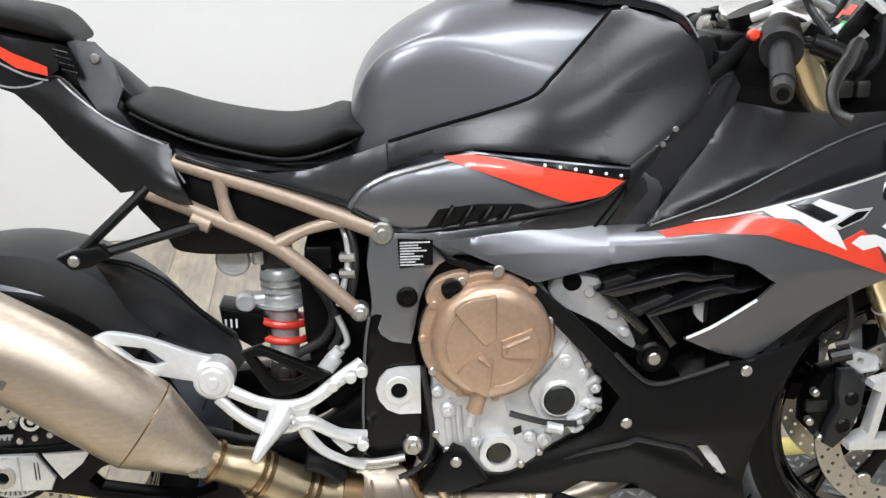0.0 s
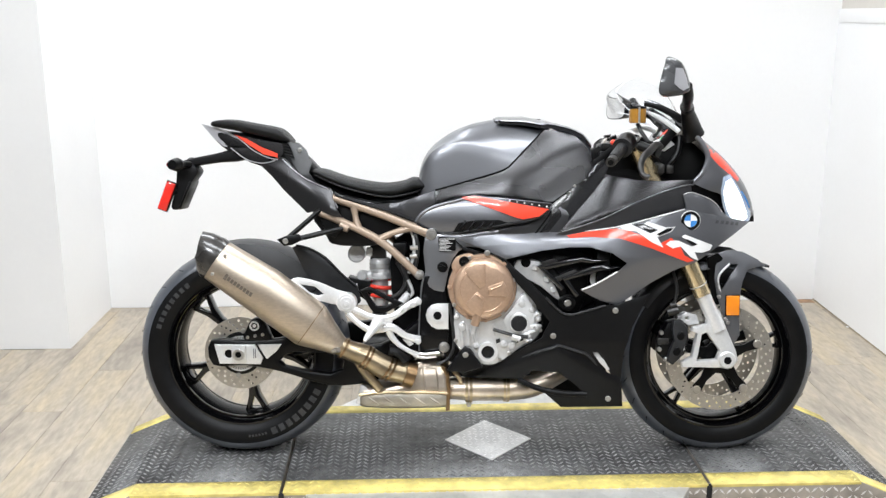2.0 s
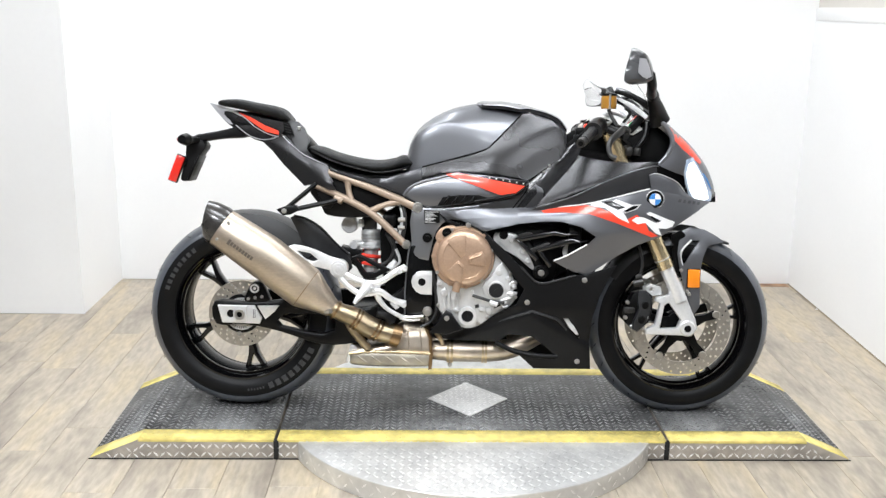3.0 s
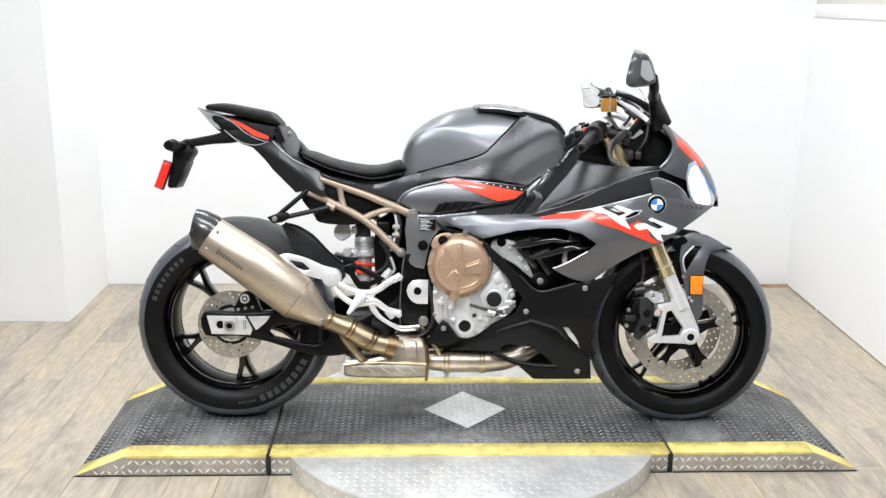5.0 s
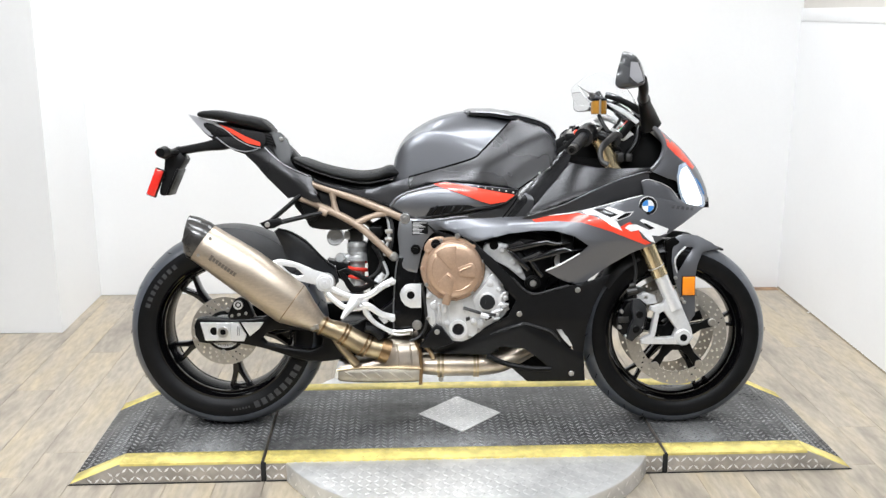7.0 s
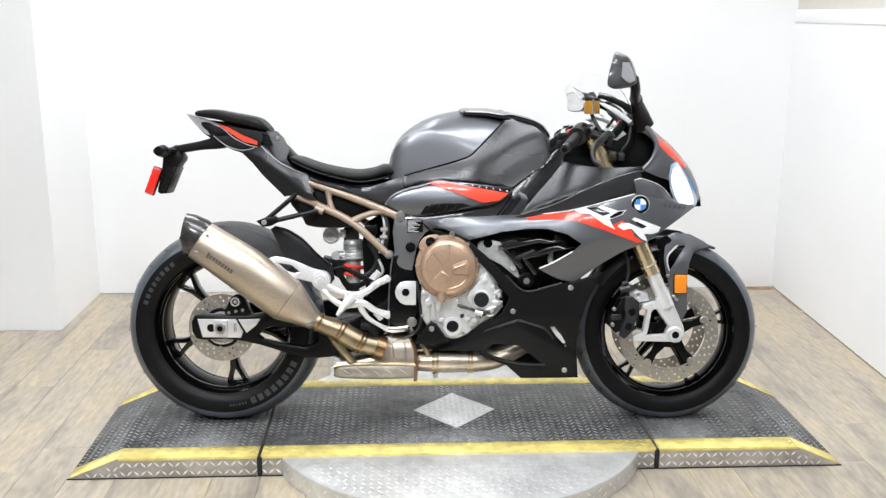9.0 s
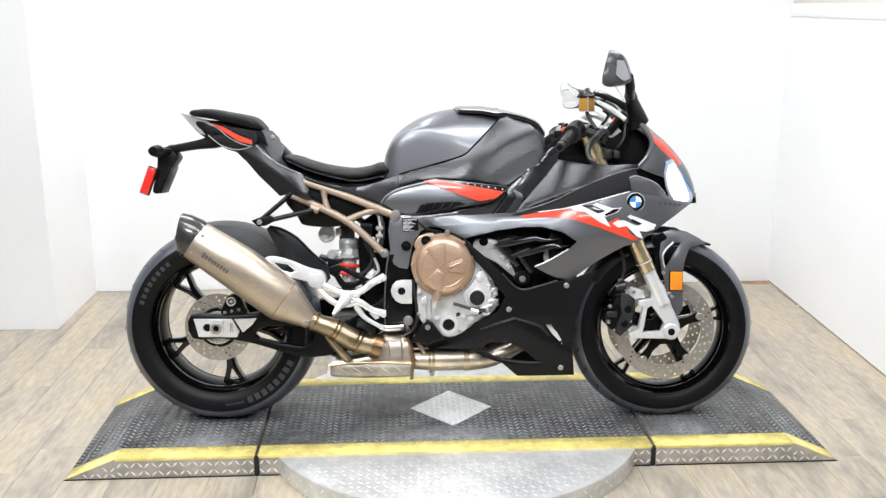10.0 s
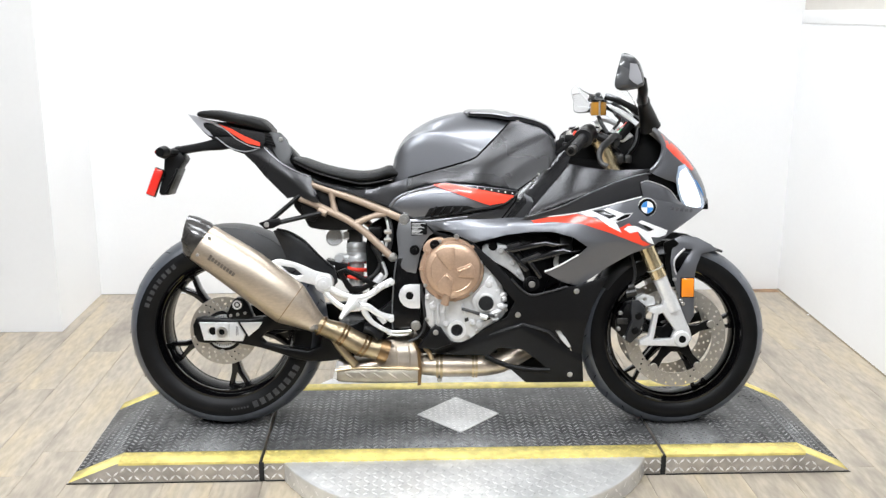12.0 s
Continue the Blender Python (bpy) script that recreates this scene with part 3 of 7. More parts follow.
for i in range(-8, 9):
    for j in range(-8, 9):
        u, v = i * 0.0185, j * 0.0185
        if abs(u) / (DW - 0.014) + abs(v) / (DH - 0.014) > 1:
            continue
        a = radians(45 if (i + j) % 2 else -45)
        ca, sa, s = math.cos(a), math.sin(a), 0.0105
        base = [bm.verts.new((DX + u + du * ca - dv * sa, DY + v + du * sa + dv * ca, PLAT + 0.0053)) for du, dv in ((-s, 0), (0, -s * 0.28), (s, 0), (0, s * 0.28))]
        tip = bm.verts.new((DX + u, DY + v, PLAT + 0.0072))
        for k in range(4):
            bm.faces.new((base[k], base[(k + 1) % 4], tip))
tagged(part("diamond_relief", bm, WORNGLINT, diamond, both=False), kind="stuff")

# ---- the motorcycle ----
bike = empty("motorcycle", pose(0.0028, -0.0813, PLAT + 0.004, -8.0, 0, 0))
bike.matrix_world = Matrix.Translation((0.0028, -0.0813, PLAT + 0.003)) @ pose(0, 0, 0, 0, 0, -2.35) @ pose(0, 0, 0, -8.0, 0, 0)
tagged(bike, "dark grey sport motorcycle with red stripes and bronze engine cover", "motorcycle")
RX, RZ, FX, FZ = -0.717, 0.309, 0.713, 0.291


def circle(x, z, r, n, start=0.0):
    return [(x + r * math.cos(start + 2 * math.pi * k / n), z + r * math.sin(start + 2 * math.pi * k / n)) for k in range(n)]


def brake_disc(x, z, y, ro, ri, rows, per, thick=0.005):
    holes = [circle(x, z, ri, 48)]
    for k, r in enumerate(rows):
        for j in range(per):
            a = 2 * math.pi * (j + k * 0.34) / per
            holes.append(circle(x + r * math.cos(a), z + r * math.sin(a), 0.0037, 6))
    return slab(circle(x, z, ro, 72), y, y + thick, 0, holes)


def wheel(name, x, z, radius, half, profile, start, lean_spoke, rim_half):
    rim = [(0.218, rim_half), (0.223, rim_half + 0.003), (0.223, rim_half + 0.007), (0.218, rim_half + 0.008), (0.212, rim_half + 0.002), (0.208, rim_half - 0.01), (0.196, rim_half * 0.45), (0.194, 0.0)]
    prof = rim + [(r, -y) for r, y in rim[-2::-1]]
    back = [(0.217, -rim_half + 0.002), (0.2, -rim_half * 0.4), (0.2, rim_half * 0.4), (0.217, rim_half - 0.002)]
    barrel = moved(lathe(prof + back, 96, closed=True), Matrix.Translation((x, 0, z)))
    for f in barrel.faces:
        q = f.calc_center_median()
        f.material_index = 1 if math.hypot(q.x - x, q.z - z) < 0.2075 else 0
    w = part(name, barrel, [RIMBLACK, RIMSATIN], bike, "gloss black cast wheel")
    for side in (-1, 1):
        part("rim_lip", moved(lathe([(0.2125, side * (rim_half + 0.001)), (0.2165, side * (rim_half + 0.0095)), (0.2205, side * (rim_half + 0.0095)), (0.2185, side * rim_half)], 96, closed=True), Matrix.Translation((x, 0, z))), RIMBLACK, w)
        part("rim_ledge", moved(lathe([(0.2, side * rim_half * 0.72), (0.2035, side * rim_half * 0.76), (0.2035, side * rim_half * 0.8), (0.2, side * rim_half * 0.8)], 96, closed=True), Matrix.Translation((x, 0, z))), RIMBLACK, w)
    full = profile + [(r, -y) for r, y in profile[-2::-1]]
    ty = moved(lathe(full, 120), Matrix.Translation((x, 0, z)))
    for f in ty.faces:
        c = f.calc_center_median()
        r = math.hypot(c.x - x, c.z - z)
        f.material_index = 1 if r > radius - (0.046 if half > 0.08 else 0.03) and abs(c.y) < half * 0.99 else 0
    t = part("tyre", ty, [TYRE, TREAD], w, "worn black tyre with wall light painted into its grey tread", angle=60)
    grooves = bmesh.new()
    for side in (-1, 1):
        for k in range(26):
            a = 2 * math.pi * k / 26
            for (h0, r0), (h1, r1), da in (((half * 0.86, radius - 0.021), (half * 0.62, radius - 0.0085), 0.055), ((half * 0.5, radius - 0.005), (half * 0.18, radius - 0.0005), -0.06)):
                pts = []
                for s in (0, 1):
                    aa, hh, rr = a + da * s + (0.06 if h0 < half * 0.6 else 0), mix(h0, h1, s), mix(r0, r1, s) + 0.0012
                    pts.append(Vector((x + rr * math.cos(aa), side * hh, z + rr * math.sin(aa))))
                d = (pts[1] - pts[0]).normalized()
                e = d.cross(Vector((math.cos(a), 0, math.sin(a)))).normalized() * 0.0022
                grooves.faces.new([grooves.verts.new(q) for q in (pts[0] - e, pts[1] - e * 0.4, pts[1] + e * 0.4, pts[0] + e)])
    tagged(part("tread_grooves", grooves, VOID, t, both=False), kind="stuff")
    # two raised rings and grey bars of moulded writing on the sidewall
    r0 = profile[2][0]
    bars = bmesh.new()
    y = -(half + 0.0006)
    for a0, n, size, tall, gap in ((-1.22, 8, 0.017, 0.021, 0.0085), (-1.5, 6, 0.006, 0.007, 0.004), (2.2, 8, 0.013, 0.015, 0.0085)) if half > 0.08 else ():
        for k in range(n):
            a = a0 + k * (size + gap) / r0
            pts = []
            for rr, aa in ((r0 - tall / 2, a), (r0 + tall / 2, a), (r0 + tall / 2, a + size / r0), (r0 - tall / 2, a + size / r0)):
                pts.append(bars.verts.new((x + rr * math.cos(aa), y, z + rr * math.sin(aa))))
            bars.faces.new(pts)
    if bars.faces:
        tagged(part("sidewall_writing", bars, MARKRUBBER, t, both=False), kind="stuff")
    for k in range(5):
        a = radians(start + 72 * k)
        ou = [(0.03, -0.026), (0.07, -0.015), (0.115, -0.0115), (0.15, -0.017), (0.199, -0.036), (0.202, -0.022), (0.202, 0.022), (0.199, 0.036), (0.15, 0.017), (0.115, 0.0115), (0.07, 0.015), (0.03, 0.026)]
        hole = [(0.152, 0.0), (0.19, 0.018), (0.192, 0.0), (0.19, -0.018)]
        slim = 1.0 if half > 0.08 else 0.74
        ou, hole = [(u, v * slim) for u, v in ou], [(u, v * slim) for u, v in hole]
        s = slab(ou, -lean_spoke, lean_spoke, 0.004, [hole])
        moved(s, Matrix.Translation((x, 0, z)) @ Matrix.Rotation(-a, 4, "Y"))
        part("spoke", s, RIMBLACK, w)
    part("hub", moved(lathe([(0, rim_half), (0.03, rim_half), (0.042, rim_half * 0.6), (0.045, 0), (0.042, -rim_half * 0.6), (0.03, -rim_half), (0, -rim_half)], 32), Matrix.Translation((x, 0, z))), RIMBLACK, w)
    return w


REAR_TYRE = [(0.217, 0.078), (0.227, 0.089), (0.254, 0.0965), (0.277, 0.0935), (0.292, 0.081), (0.305, 0.06), (0.313, 0.034), (0.316, 0.011), (0.316, 0.0)]
FRONT_TYRE = [(0.217, 0.047), (0.226, 0.055), (0.249, 0.06), (0.268, 0.0575), (0.282, 0.046), (0.293, 0.03), (0.2985, 0.014), (0.3, 0.004), (0.3, 0.0)]
rear = wheel("rear_wheel", RX, RZ, 0.316, 0.0965, REAR_TYRE, -82, 0.02, 0.076)
front = wheel("front_wheel", FX, FZ, 0.3, 0.06, FRONT_TYRE, 228, 0.013, 0.045)

# widths of the body, as half-widths over the side view
FAIR_X = table([(-0.12, 0.15), (0, 0.166), (0.2, 0.195), (0.4, 0.19), (0.6, 0.172), (0.7, 0.14), (0.8, 0.085)])
TAIL_X = table([(-0.86, 0.03), (-0.7, 0.06), (-0.5, 0.105), (-0.3, 0.125), (-0.1, 0.135)])
COVER_X = table([(-0.25, 0.115), (-0.05, 0.14), (0.1, 0.165), (0.3, 0.165), (0.42, 0.14)])


def fair_w(x, z):
    return FAIR_X(x) - max(0, z - 0.66) * 0.16 - max(0, 0.36 - z) * 0.32


def tail_w(x, z):
    return TAIL_X(x) - max(0, z - 0.78) * 0.1


def cover_w(x, z):
    return COVER_X(x) - max(0, z - 0.76) * 0.32


def off(f, d):
    return lambda x, z: f(x, z) + d


def pair(name, outline, depth, material, thick=0.004, step=0.02, holes=(), label="", parent=None, rounded=0, folds=(), lip=0.0013):
    """A body panel on the right side and its mirror image on the left; returns the right one."""
    out = curve2(outline, rounded) if rounded else outline
    right_one = part(name, panel(out, depth, thick, step, holes, lip, -1, folds), material, parent or bike, label, angle=45)
    part(name, panel(out, depth, thick, step, holes, lip, 1, folds), material, parent or bike, label, angle=45)
    return right_one


def sheet(name, outline, depth, material, parent, label="", rounded=0, lift=0.0022, step=0.02):
    """A thin decal or inlay on the right side's panel."""
    out = curve2(outline, rounded) if rounded else outline
    return part(name, panel(out, off(depth, lift), 0.002, step, lip=0.0005), material, parent, label)


def body(stations, seg=20, power=2.6, n=5):
    """A closed form along x; stations of (x, top, bottom, half-width)."""
    path = smooth_path([(x, w, 0) for x, zt, zb, w in stations], n)
    tops = smooth_path([(x, zt, zb) for x, zt, zb, w in stations], n)
    rings = []
    for a, b in zip(path, tops):
        zm, h = (b.y + b.z) / 2, (b.y - b.z) / 2
        r = []
        for k in range(seg):
            t = 2 * math.pi * k / seg
            c, s = math.cos(t), math.sin(t)
            r.append(Vector((a.x, a.y * math.copysign(abs(c) ** (2 / power), c), zm + h * math.copysign(abs(s) ** (2 / power), s))))
        rings.append(r)
    return skin(rings)


def bolt(x, z, y, r=0.007, high=0.006, material=None, parent=None, name="bolt", hexa=True):
    bm = disc(x, z, y, y - high, r, 16, r * 0.25)
    if hexa:
        bm = merge(bm, disc(x, z, y - high, y - high - 0.0008, r * 0.5, 6))
    return part(name, bm, material or STEEL, parent or bike)


# -- brakes
part("brake_disc", brake_disc(RX, RZ, -0.094, 0.108, 0.062, (0.074, 0.086, 0.098), 22), DISC, rear, "drilled steel brake disc")
part("disc_carrier", slab(circle(RX, RZ, 0.064, 30), -0.096, -0.086, 0.001, [circle(RX + 0.045 * math.cos(a), RZ + 0.045 * math.sin(a), 0.009, 10) for a in [k * 1.257 for k in range(5)]]), SATIN, rear)
part("speed_ring", slab(circle(RX, RZ, 0.053, 48), -0.104, -0.1, 0, [circle(RX, RZ, 0.036, 32)] + [[(RX + r * math.cos(a + d), RZ + r * math.sin(a + d)) for r, d in ((0.0415, -0.03), (0.0495, -0.03), (0.0495, 0.03), (0.0415, 0.03))] for a in [2 * math.pi * k / 40 for k in range(40)]]), ALU, rear, "slotted speed sensor ring")
for k in range(6):
    part("disc_bobbin", disc(RX + 0.067 * math.cos(1.05 * k + 0.4), RZ + 0.067 * math.sin(1.05 * k + 0.4), -0.09, -0.1, 0.0075, 14, 0.002), STEEL, rear)
for side in (-1, 1):
    part("brake_disc", brake_disc(FX, FZ, side * 0.072 - 0.0025, 0.16, 0.118, (0.126, 0.139, 0.152), 30), DISC, front, "drilled steel brake disc")
    arms = slab(circle(FX, FZ, 0.05, 24), side * 0.068 - 0.004, side * 0.068 + 0.004, 0.001)
    for k in range(5):
        a = radians(20 + 72 * k)
        arm = slab([(0.04, -0.02), (0.08, -0.011), (0.124, -0.016), (0.124, 0.016), (0.08, 0.011), (0.04, 0.02)], side * 0.068 - 0.004, side * 0.068 + 0.004, 0.0015)
        arms = merge(arms, moved(arm, Matrix.Translation((FX, 0, FZ)) @ Matrix.Rotation(-a, 4, "Y")))
    part("disc_carrier", arms, SATIN, front)
    for k in range(5):
        a = radians(20 + 72 * k)
        part("disc_bobbin", disc(FX + 0.119 * math.cos(a), FZ + 0.119 * math.sin(a), side * 0.066, side * 0.079, 0.0125, 18, 0.002), DISC, front)
rc = part("rear_caliper", merge(slab(curve2([(-0.7, 0.352), (-0.695, 0.385), (-0.675, 0.416), (-0.648, 0.412), (-0.632, 0.385), (-0.628, 0.352)]), -0.122, -0.085, 0.006), disc(-0.667, 0.398, -0.12, -0.136, 0.0155, 24, 0.003)), SATIN, bike, "black rear brake caliper")
part("badge_ring", ring(-0.667, 0.398, -0.135, -0.1385, 0.0145, 0.0095, 24), SILVER, rc)
part("badge_disc", disc(-0.667, 0.398, -0.135, -0.138, 0.0055, 16, 0.001), SILVER, rc)
for k in range(3):
    part("caliper_bolt", disc(-0.69 + 0.022 * k, 0.362 + 0.004 * k, -0.12, -0.128, 0.005, 10, 0.001), STEEL, rc)

# -- swingarm
swing = part("swingarm", slab(curve2([(-0.8, 0.352), (-0.7, 0.352), (-0.594, 0.358), (-0.505, 0.385), (-0.44, 0.365), (-0.33, 0.335), (-0.24, 0.37), (-0.13, 0.455), (-0.11, 0.41), (-0.16, 0.33), (-0.25, 0.26), (-0.34, 0.225), (-0.454, 0.217), (-0.595, 0.258), (-0.70, 0.277), (-0.795, 0.278)], 3), -0.125, -0.088, 0.008, [[(-0.597, 0.29), (-0.58, 0.308), (-0.556, 0.316), (-0.432, 0.316), (-0.408, 0.29), (-0.412, 0.266), (-0.449, 0.252), (-0.52, 0.262), (-0.583, 0.275)]]), SATIN, bike, "satin black swingarm")
part("swingarm_arm", slab(curve2([(-0.8, 0.352), (-0.6, 0.36), (-0.44, 0.365), (-0.24, 0.39), (-0.11, 0.455), (-0.11, 0.40), (-0.25, 0.28), (-0.454, 0.22), (-0.6, 0.262), (-0.795, 0.28)], 3), 0.088, 0.125, 0.008), SATIN, bike)
part("cross_brace", box(-0.36, -0.27, -0.1, 0.1, 0.27, 0.34, 0.012), SATIN, bike)
adj = part("axle_plate", slab([(-0.787, 0.342), (-0.688, 0.342), (-0.668, 0.342), (-0.644, 0.302), (-0.652, 0.283), (-0.772, 0.285)], -0.124, -0.134, 0.002, [circle(-0.745, 0.314, 0.013, 16)]), SILVER, bike, "bright alloy axle plate")
part("axle_block", slab([(-0.735, 0.341), (-0.693, 0.341), (-0.693, 0.289), (-0.735, 0.289)], -0.133, -0.141, 0.002), SILVER, adj)
part("axle_nut", merge(ring(-0.714, 0.314, -0.14, -0.148, 0.017, 0.0095, 24), disc(-0.714, 0.314, -0.139, -0.1415, 0.010, 16)), STEEL, adj)
part("axle_hole", disc(-0.714, 0.314, -0.1402, -0.1427, 0.0094, 16), VOID, adj)
part("adjuster_mark", merge(*[box(-0.672 + 0.005 * k, -0.6702 + 0.005 * k, -0.1352, -0.1338, 0.302, 0.33) for k in range(2)]), DECALGREY, adj)
part("arm_inlay", slab([(-0.66, 0.341), (-0.59, 0.343), (-0.603, 0.323), (-0.634, 0.298)], -0.124, -0.131, 0.0015), SILVER, swing, "bright triangular inlay")

# -- rear hugger
rings = []
for k in range(15):
    a = radians(mix(116, 40, k / 14))
    r = 0.322 + 0.008 * math.sin(k / 14 * math.pi)
    cx, cz = RX, RZ + 0.004
    w = mix(0.082, 0.105, k / 14)
    row = []
    for j in range(13):
        u = -1 + j / 6
        drop = 0.012 * u * u + (0.05 if abs(u) > 0.9 else 0) * 1.0
        rr = r - drop
        row.append(Vector((cx + rr * math.cos(a), w * u, cz + rr * math.sin(a))))
    row2 = [q + Vector((0, 0, -0.004)) for q in row]
    rings.append(row + row2[::-1])
part("rear_fender", skin(rings), HUGGERBLACK, bike, "matte black hugger fender")
part("hugger_side", panel([(-0.556, 0.626), (-0.54, 0.634), (-0.504, 0.625), (-0.458, 0.598), (-0.412, 0.55), (-0.366, 0.513), (-0.357, 0.467), (-0.383, 0.436), (-0.41, 0.478), (-0.468, 0.51), (-0.521, 0.554)], lambda x, z: 0.108 + 0.008 * max(0, 1 - abs(z - 0.575 + 0.62 * (x + 0.46)) / 0.03), 0.006, 0.014), DUSTYLIT, bike, "matte black hugger wing")
part("hugger_ridge", tube([(-0.545, -0.112, 0.632), (-0.504, -0.113, 0.622), (-0.458, -0.114, 0.594), (-0.412, -0.113, 0.547), (-0.37, -0.111, 0.51)], 0.004, 8), SATIN, bike)

# -- silencer: six-sided tapered can, dark end cap, cone and link pipe
A, Bq = Vector((-0.757, -0.2, 0.6)), Vector((-0.494, -0.19, 0.411))
axis = (Bq - A).normalized()
sidev = Vector((0, 1, 0))
upv = axis.cross(sidev).normalized()
if upv.z < 0:
    upv = -upv
sidev = upv.cross(axis).normalized()


def can_ring(at, tall, wide, seg=48, six=0.008, slant=0.0):
    out = []
    for k in range(seg):
        t = 2 * math.pi * k / seg
        m = 1 + six * math.cos(6 * (t - radians(30)))
        v = sidev * (wide * math.cos(t) * m) + upv * (tall * math.sin(t) * m)
        out.append(at + v + axis * (slant * math.sin(t)))
    return out


muffler = part("silencer", skin([can_ring(A, 0.0595, 0.053), can_ring(A + axis * 0.004, 0.062, 0.055), can_ring(A + axis * 0.16 + upv * 0.004, 0.0705, 0.061), can_ring(Bq - axis * 0.004, 0.0695, 0.062), can_ring(Bq, 0.068, 0.0605)]), TITAN, bike, "brushed titanium silencer can", angle=40)
part("end_cap", skin([can_ring(A + axis * 0.002, 0.0628, 0.0562, slant=0.0), can_ring(A - axis * 0.012, 0.064, 0.057), can_ring(A - axis * 0.04, 0.056, 0.05, slant=-0.012), can_ring(A - axis * 0.056, 0.045, 0.043, slant=-0.02), can_ring(A - axis * 0.054, 0.036, 0.036, slant=-0.016), can_ring(A - axis * 0.02, 0.034, 0.034)]), CARBON, muffler, "dark carbon end cap", angle=40)
C = Vector((-0.412, -0.175, 0.345))
part("cone", skin([can_ring(Bq - axis * 0.001, 0.0682, 0.0607), can_ring(Bq + axis * 0.004, 0.068, 0.0605), can_ring(Bq * 0.5 + C * 0.5, 0.048, 0.0455, six=0.004), can_ring(Bq * 0.12 + C * 0.88, 0.033, 0.033, six=0), can_ring(C, 0.03, 0.03, six=0)]), TITAN, muffler, angle=40)
part("weld_seam", tube(can_ring(Bq, 0.0685, 0.061), 0.0011, 6, n=1, closed=True), HEATBAND, muffler)
for q in (0.035, -0.028):
    p = A + axis * 0.018 + upv * q - sidev * 0.05
    part("rivet", moved(disc(0, 0, 0, -0.004, 0.005, 12, 0.001), Matrix.Translation((p.x, p.y - 0.003, p.z))), STEEL, muffler)
marks = []
for k in range(9):
    s = A + axis * (0.055 + 0.0105 * k) - upv * 0.012
    marks.append(moved(box(-0.004, 0.004, -0.0008, 0.0008, -0.006 if k else -0.009, 0.006 if k else 0.009), Matrix.Translation((s.x, -0.2565, s.z)) @ Matrix.Rotation(radians(33.9), 4, "Y")))
for k, mk in enumerate(marks):
    part("mark_bar", mk, CANMARK, muffler)
link_pipe = part("link_pipe", tube([C - axis * 0.012, (-0.385, -0.17, 0.332), (-0.345, -0.164, 0.316), (-0.285, -0.158, 0.28), (-0.215, -0.15, 0.258)], [0.0275, 0.028, 0.0325, 0.035, 0.031], 24), HEATED, bike, "straw-coloured heat-tinted link pipe")
for q, r in (((-0.402, -0.173, 0.34), 0.0325), ((-0.343, -0.164, 0.314), 0.036), ((-0.333, -0.163, 0.308), 0.0365), ((-0.28, -0.158, 0.2775), 0.0375), ((-0.268, -0.157, 0.2725), 0.037)):
    d = Vector((0.8, 0.15, -0.5)).normalized()
    part("clamp_band", tube([Vector(q) - d * 0.0035, Vector(q) + d * 0.0035], r, 24), HEATBAND, link_pipe)
part("balance_pipe", tube([(-0.362, -0.165, 0.3), (-0.34, -0.165, 0.265), (-0.3, -0.155, 0.215)], 0.0135, 14), HEATED, link_pipe)
part("clamp_bolt", tube([(-0.43, -0.2, 0.338), (-0.412, -0.212, 0.343)], 0.008, 10), STEEL, link_pipe)
part("pipe_shield", tube([(-0.228, -0.152, 0.262), (-0.2, -0.148, 0.252)], 0.037, 20), HEATBAND, bike)
part("pipe_shield", tube([(-0.27, -0.172, 0.335), (-0.245, -0.17, 0.328), (-0.222, -0.165, 0.305)], 0.016, 12, flat=1.5), MATTE, bike)

# -- collector box and header pipe
cb = part("collector_box", body([(-0.368, 0.186, 0.172, 0.1), (-0.362, 0.198, 0.158, 0.135), (-0.34, 0.206, 0.15, 0.145), (-0.24, 0.209, 0.147, 0.148), (-0.12, 0.208, 0.15, 0.147), (-0.1, 0.205, 0.156, 0.14), (-0.095, 0.195, 0.17, 0.11)], 28, 5.5), DULLSTEEL, bike, "dull heat-tinted steel exhaust collector box", angle=50)
part("box_top", body([(-0.365, 0.205, 0.19, 0.09), (-0.352, 0.222, 0.18, 0.118), (-0.32, 0.214, 0.18, 0.128), (-0.27, 0.22, 0.18, 0.13), (-0.232, 0.25, 0.18, 0.13), (-0.205, 0.292, 0.18, 0.128), (-0.165, 0.304, 0.18, 0.128), (-0.132, 0.29, 0.18, 0.126), (-0.11, 0.25, 0.18, 0.122), (-0.1, 0.215, 0.18, 0.11)], 28, 4.0), BOXSTEEL, cb, "bright straw-tinted upper shell", angle=50)
for k in range(5):
    x = -0.335 + 0.045 * k
    part("pressed_rib", tube([(x, -0.1465, 0.188), (x + 0.018, -0.1485, 0.176), (x + 0.03, -0.148, 0.168)], [0.002, 0.0032, 0.002], 8), DULLSTEEL, cb)
part("end_plate", slab([(-0.372, 0.166), (-0.358, 0.222), (-0.345, 0.22), (-0.325, 0.196), (-0.34, 0.19), (-0.352, 0.165)], -0.14, -0.128, 0.003), SILVER, cb, "bright end plate")
part("side_seam", tube([(-0.362, -0.147, 0.195), (-0.3, -0.149, 0.203), (-0.2, -0.149, 0.204), (-0.1, -0.147, 0.2)], 0.0045, 8), HEATED, cb)
part("end_flange", slab([(-0.107, 0.147), (-0.096, 0.149), (-0.093, 0.2), (-0.097, 0.252), (-0.111, 0.28), (-0.122, 0.285), (-0.12, 0.279), (-0.107, 0.25), (-0.104, 0.2)], -0.151, 0.12, 0.003), HEATBAND, cb, "browned weld flange")
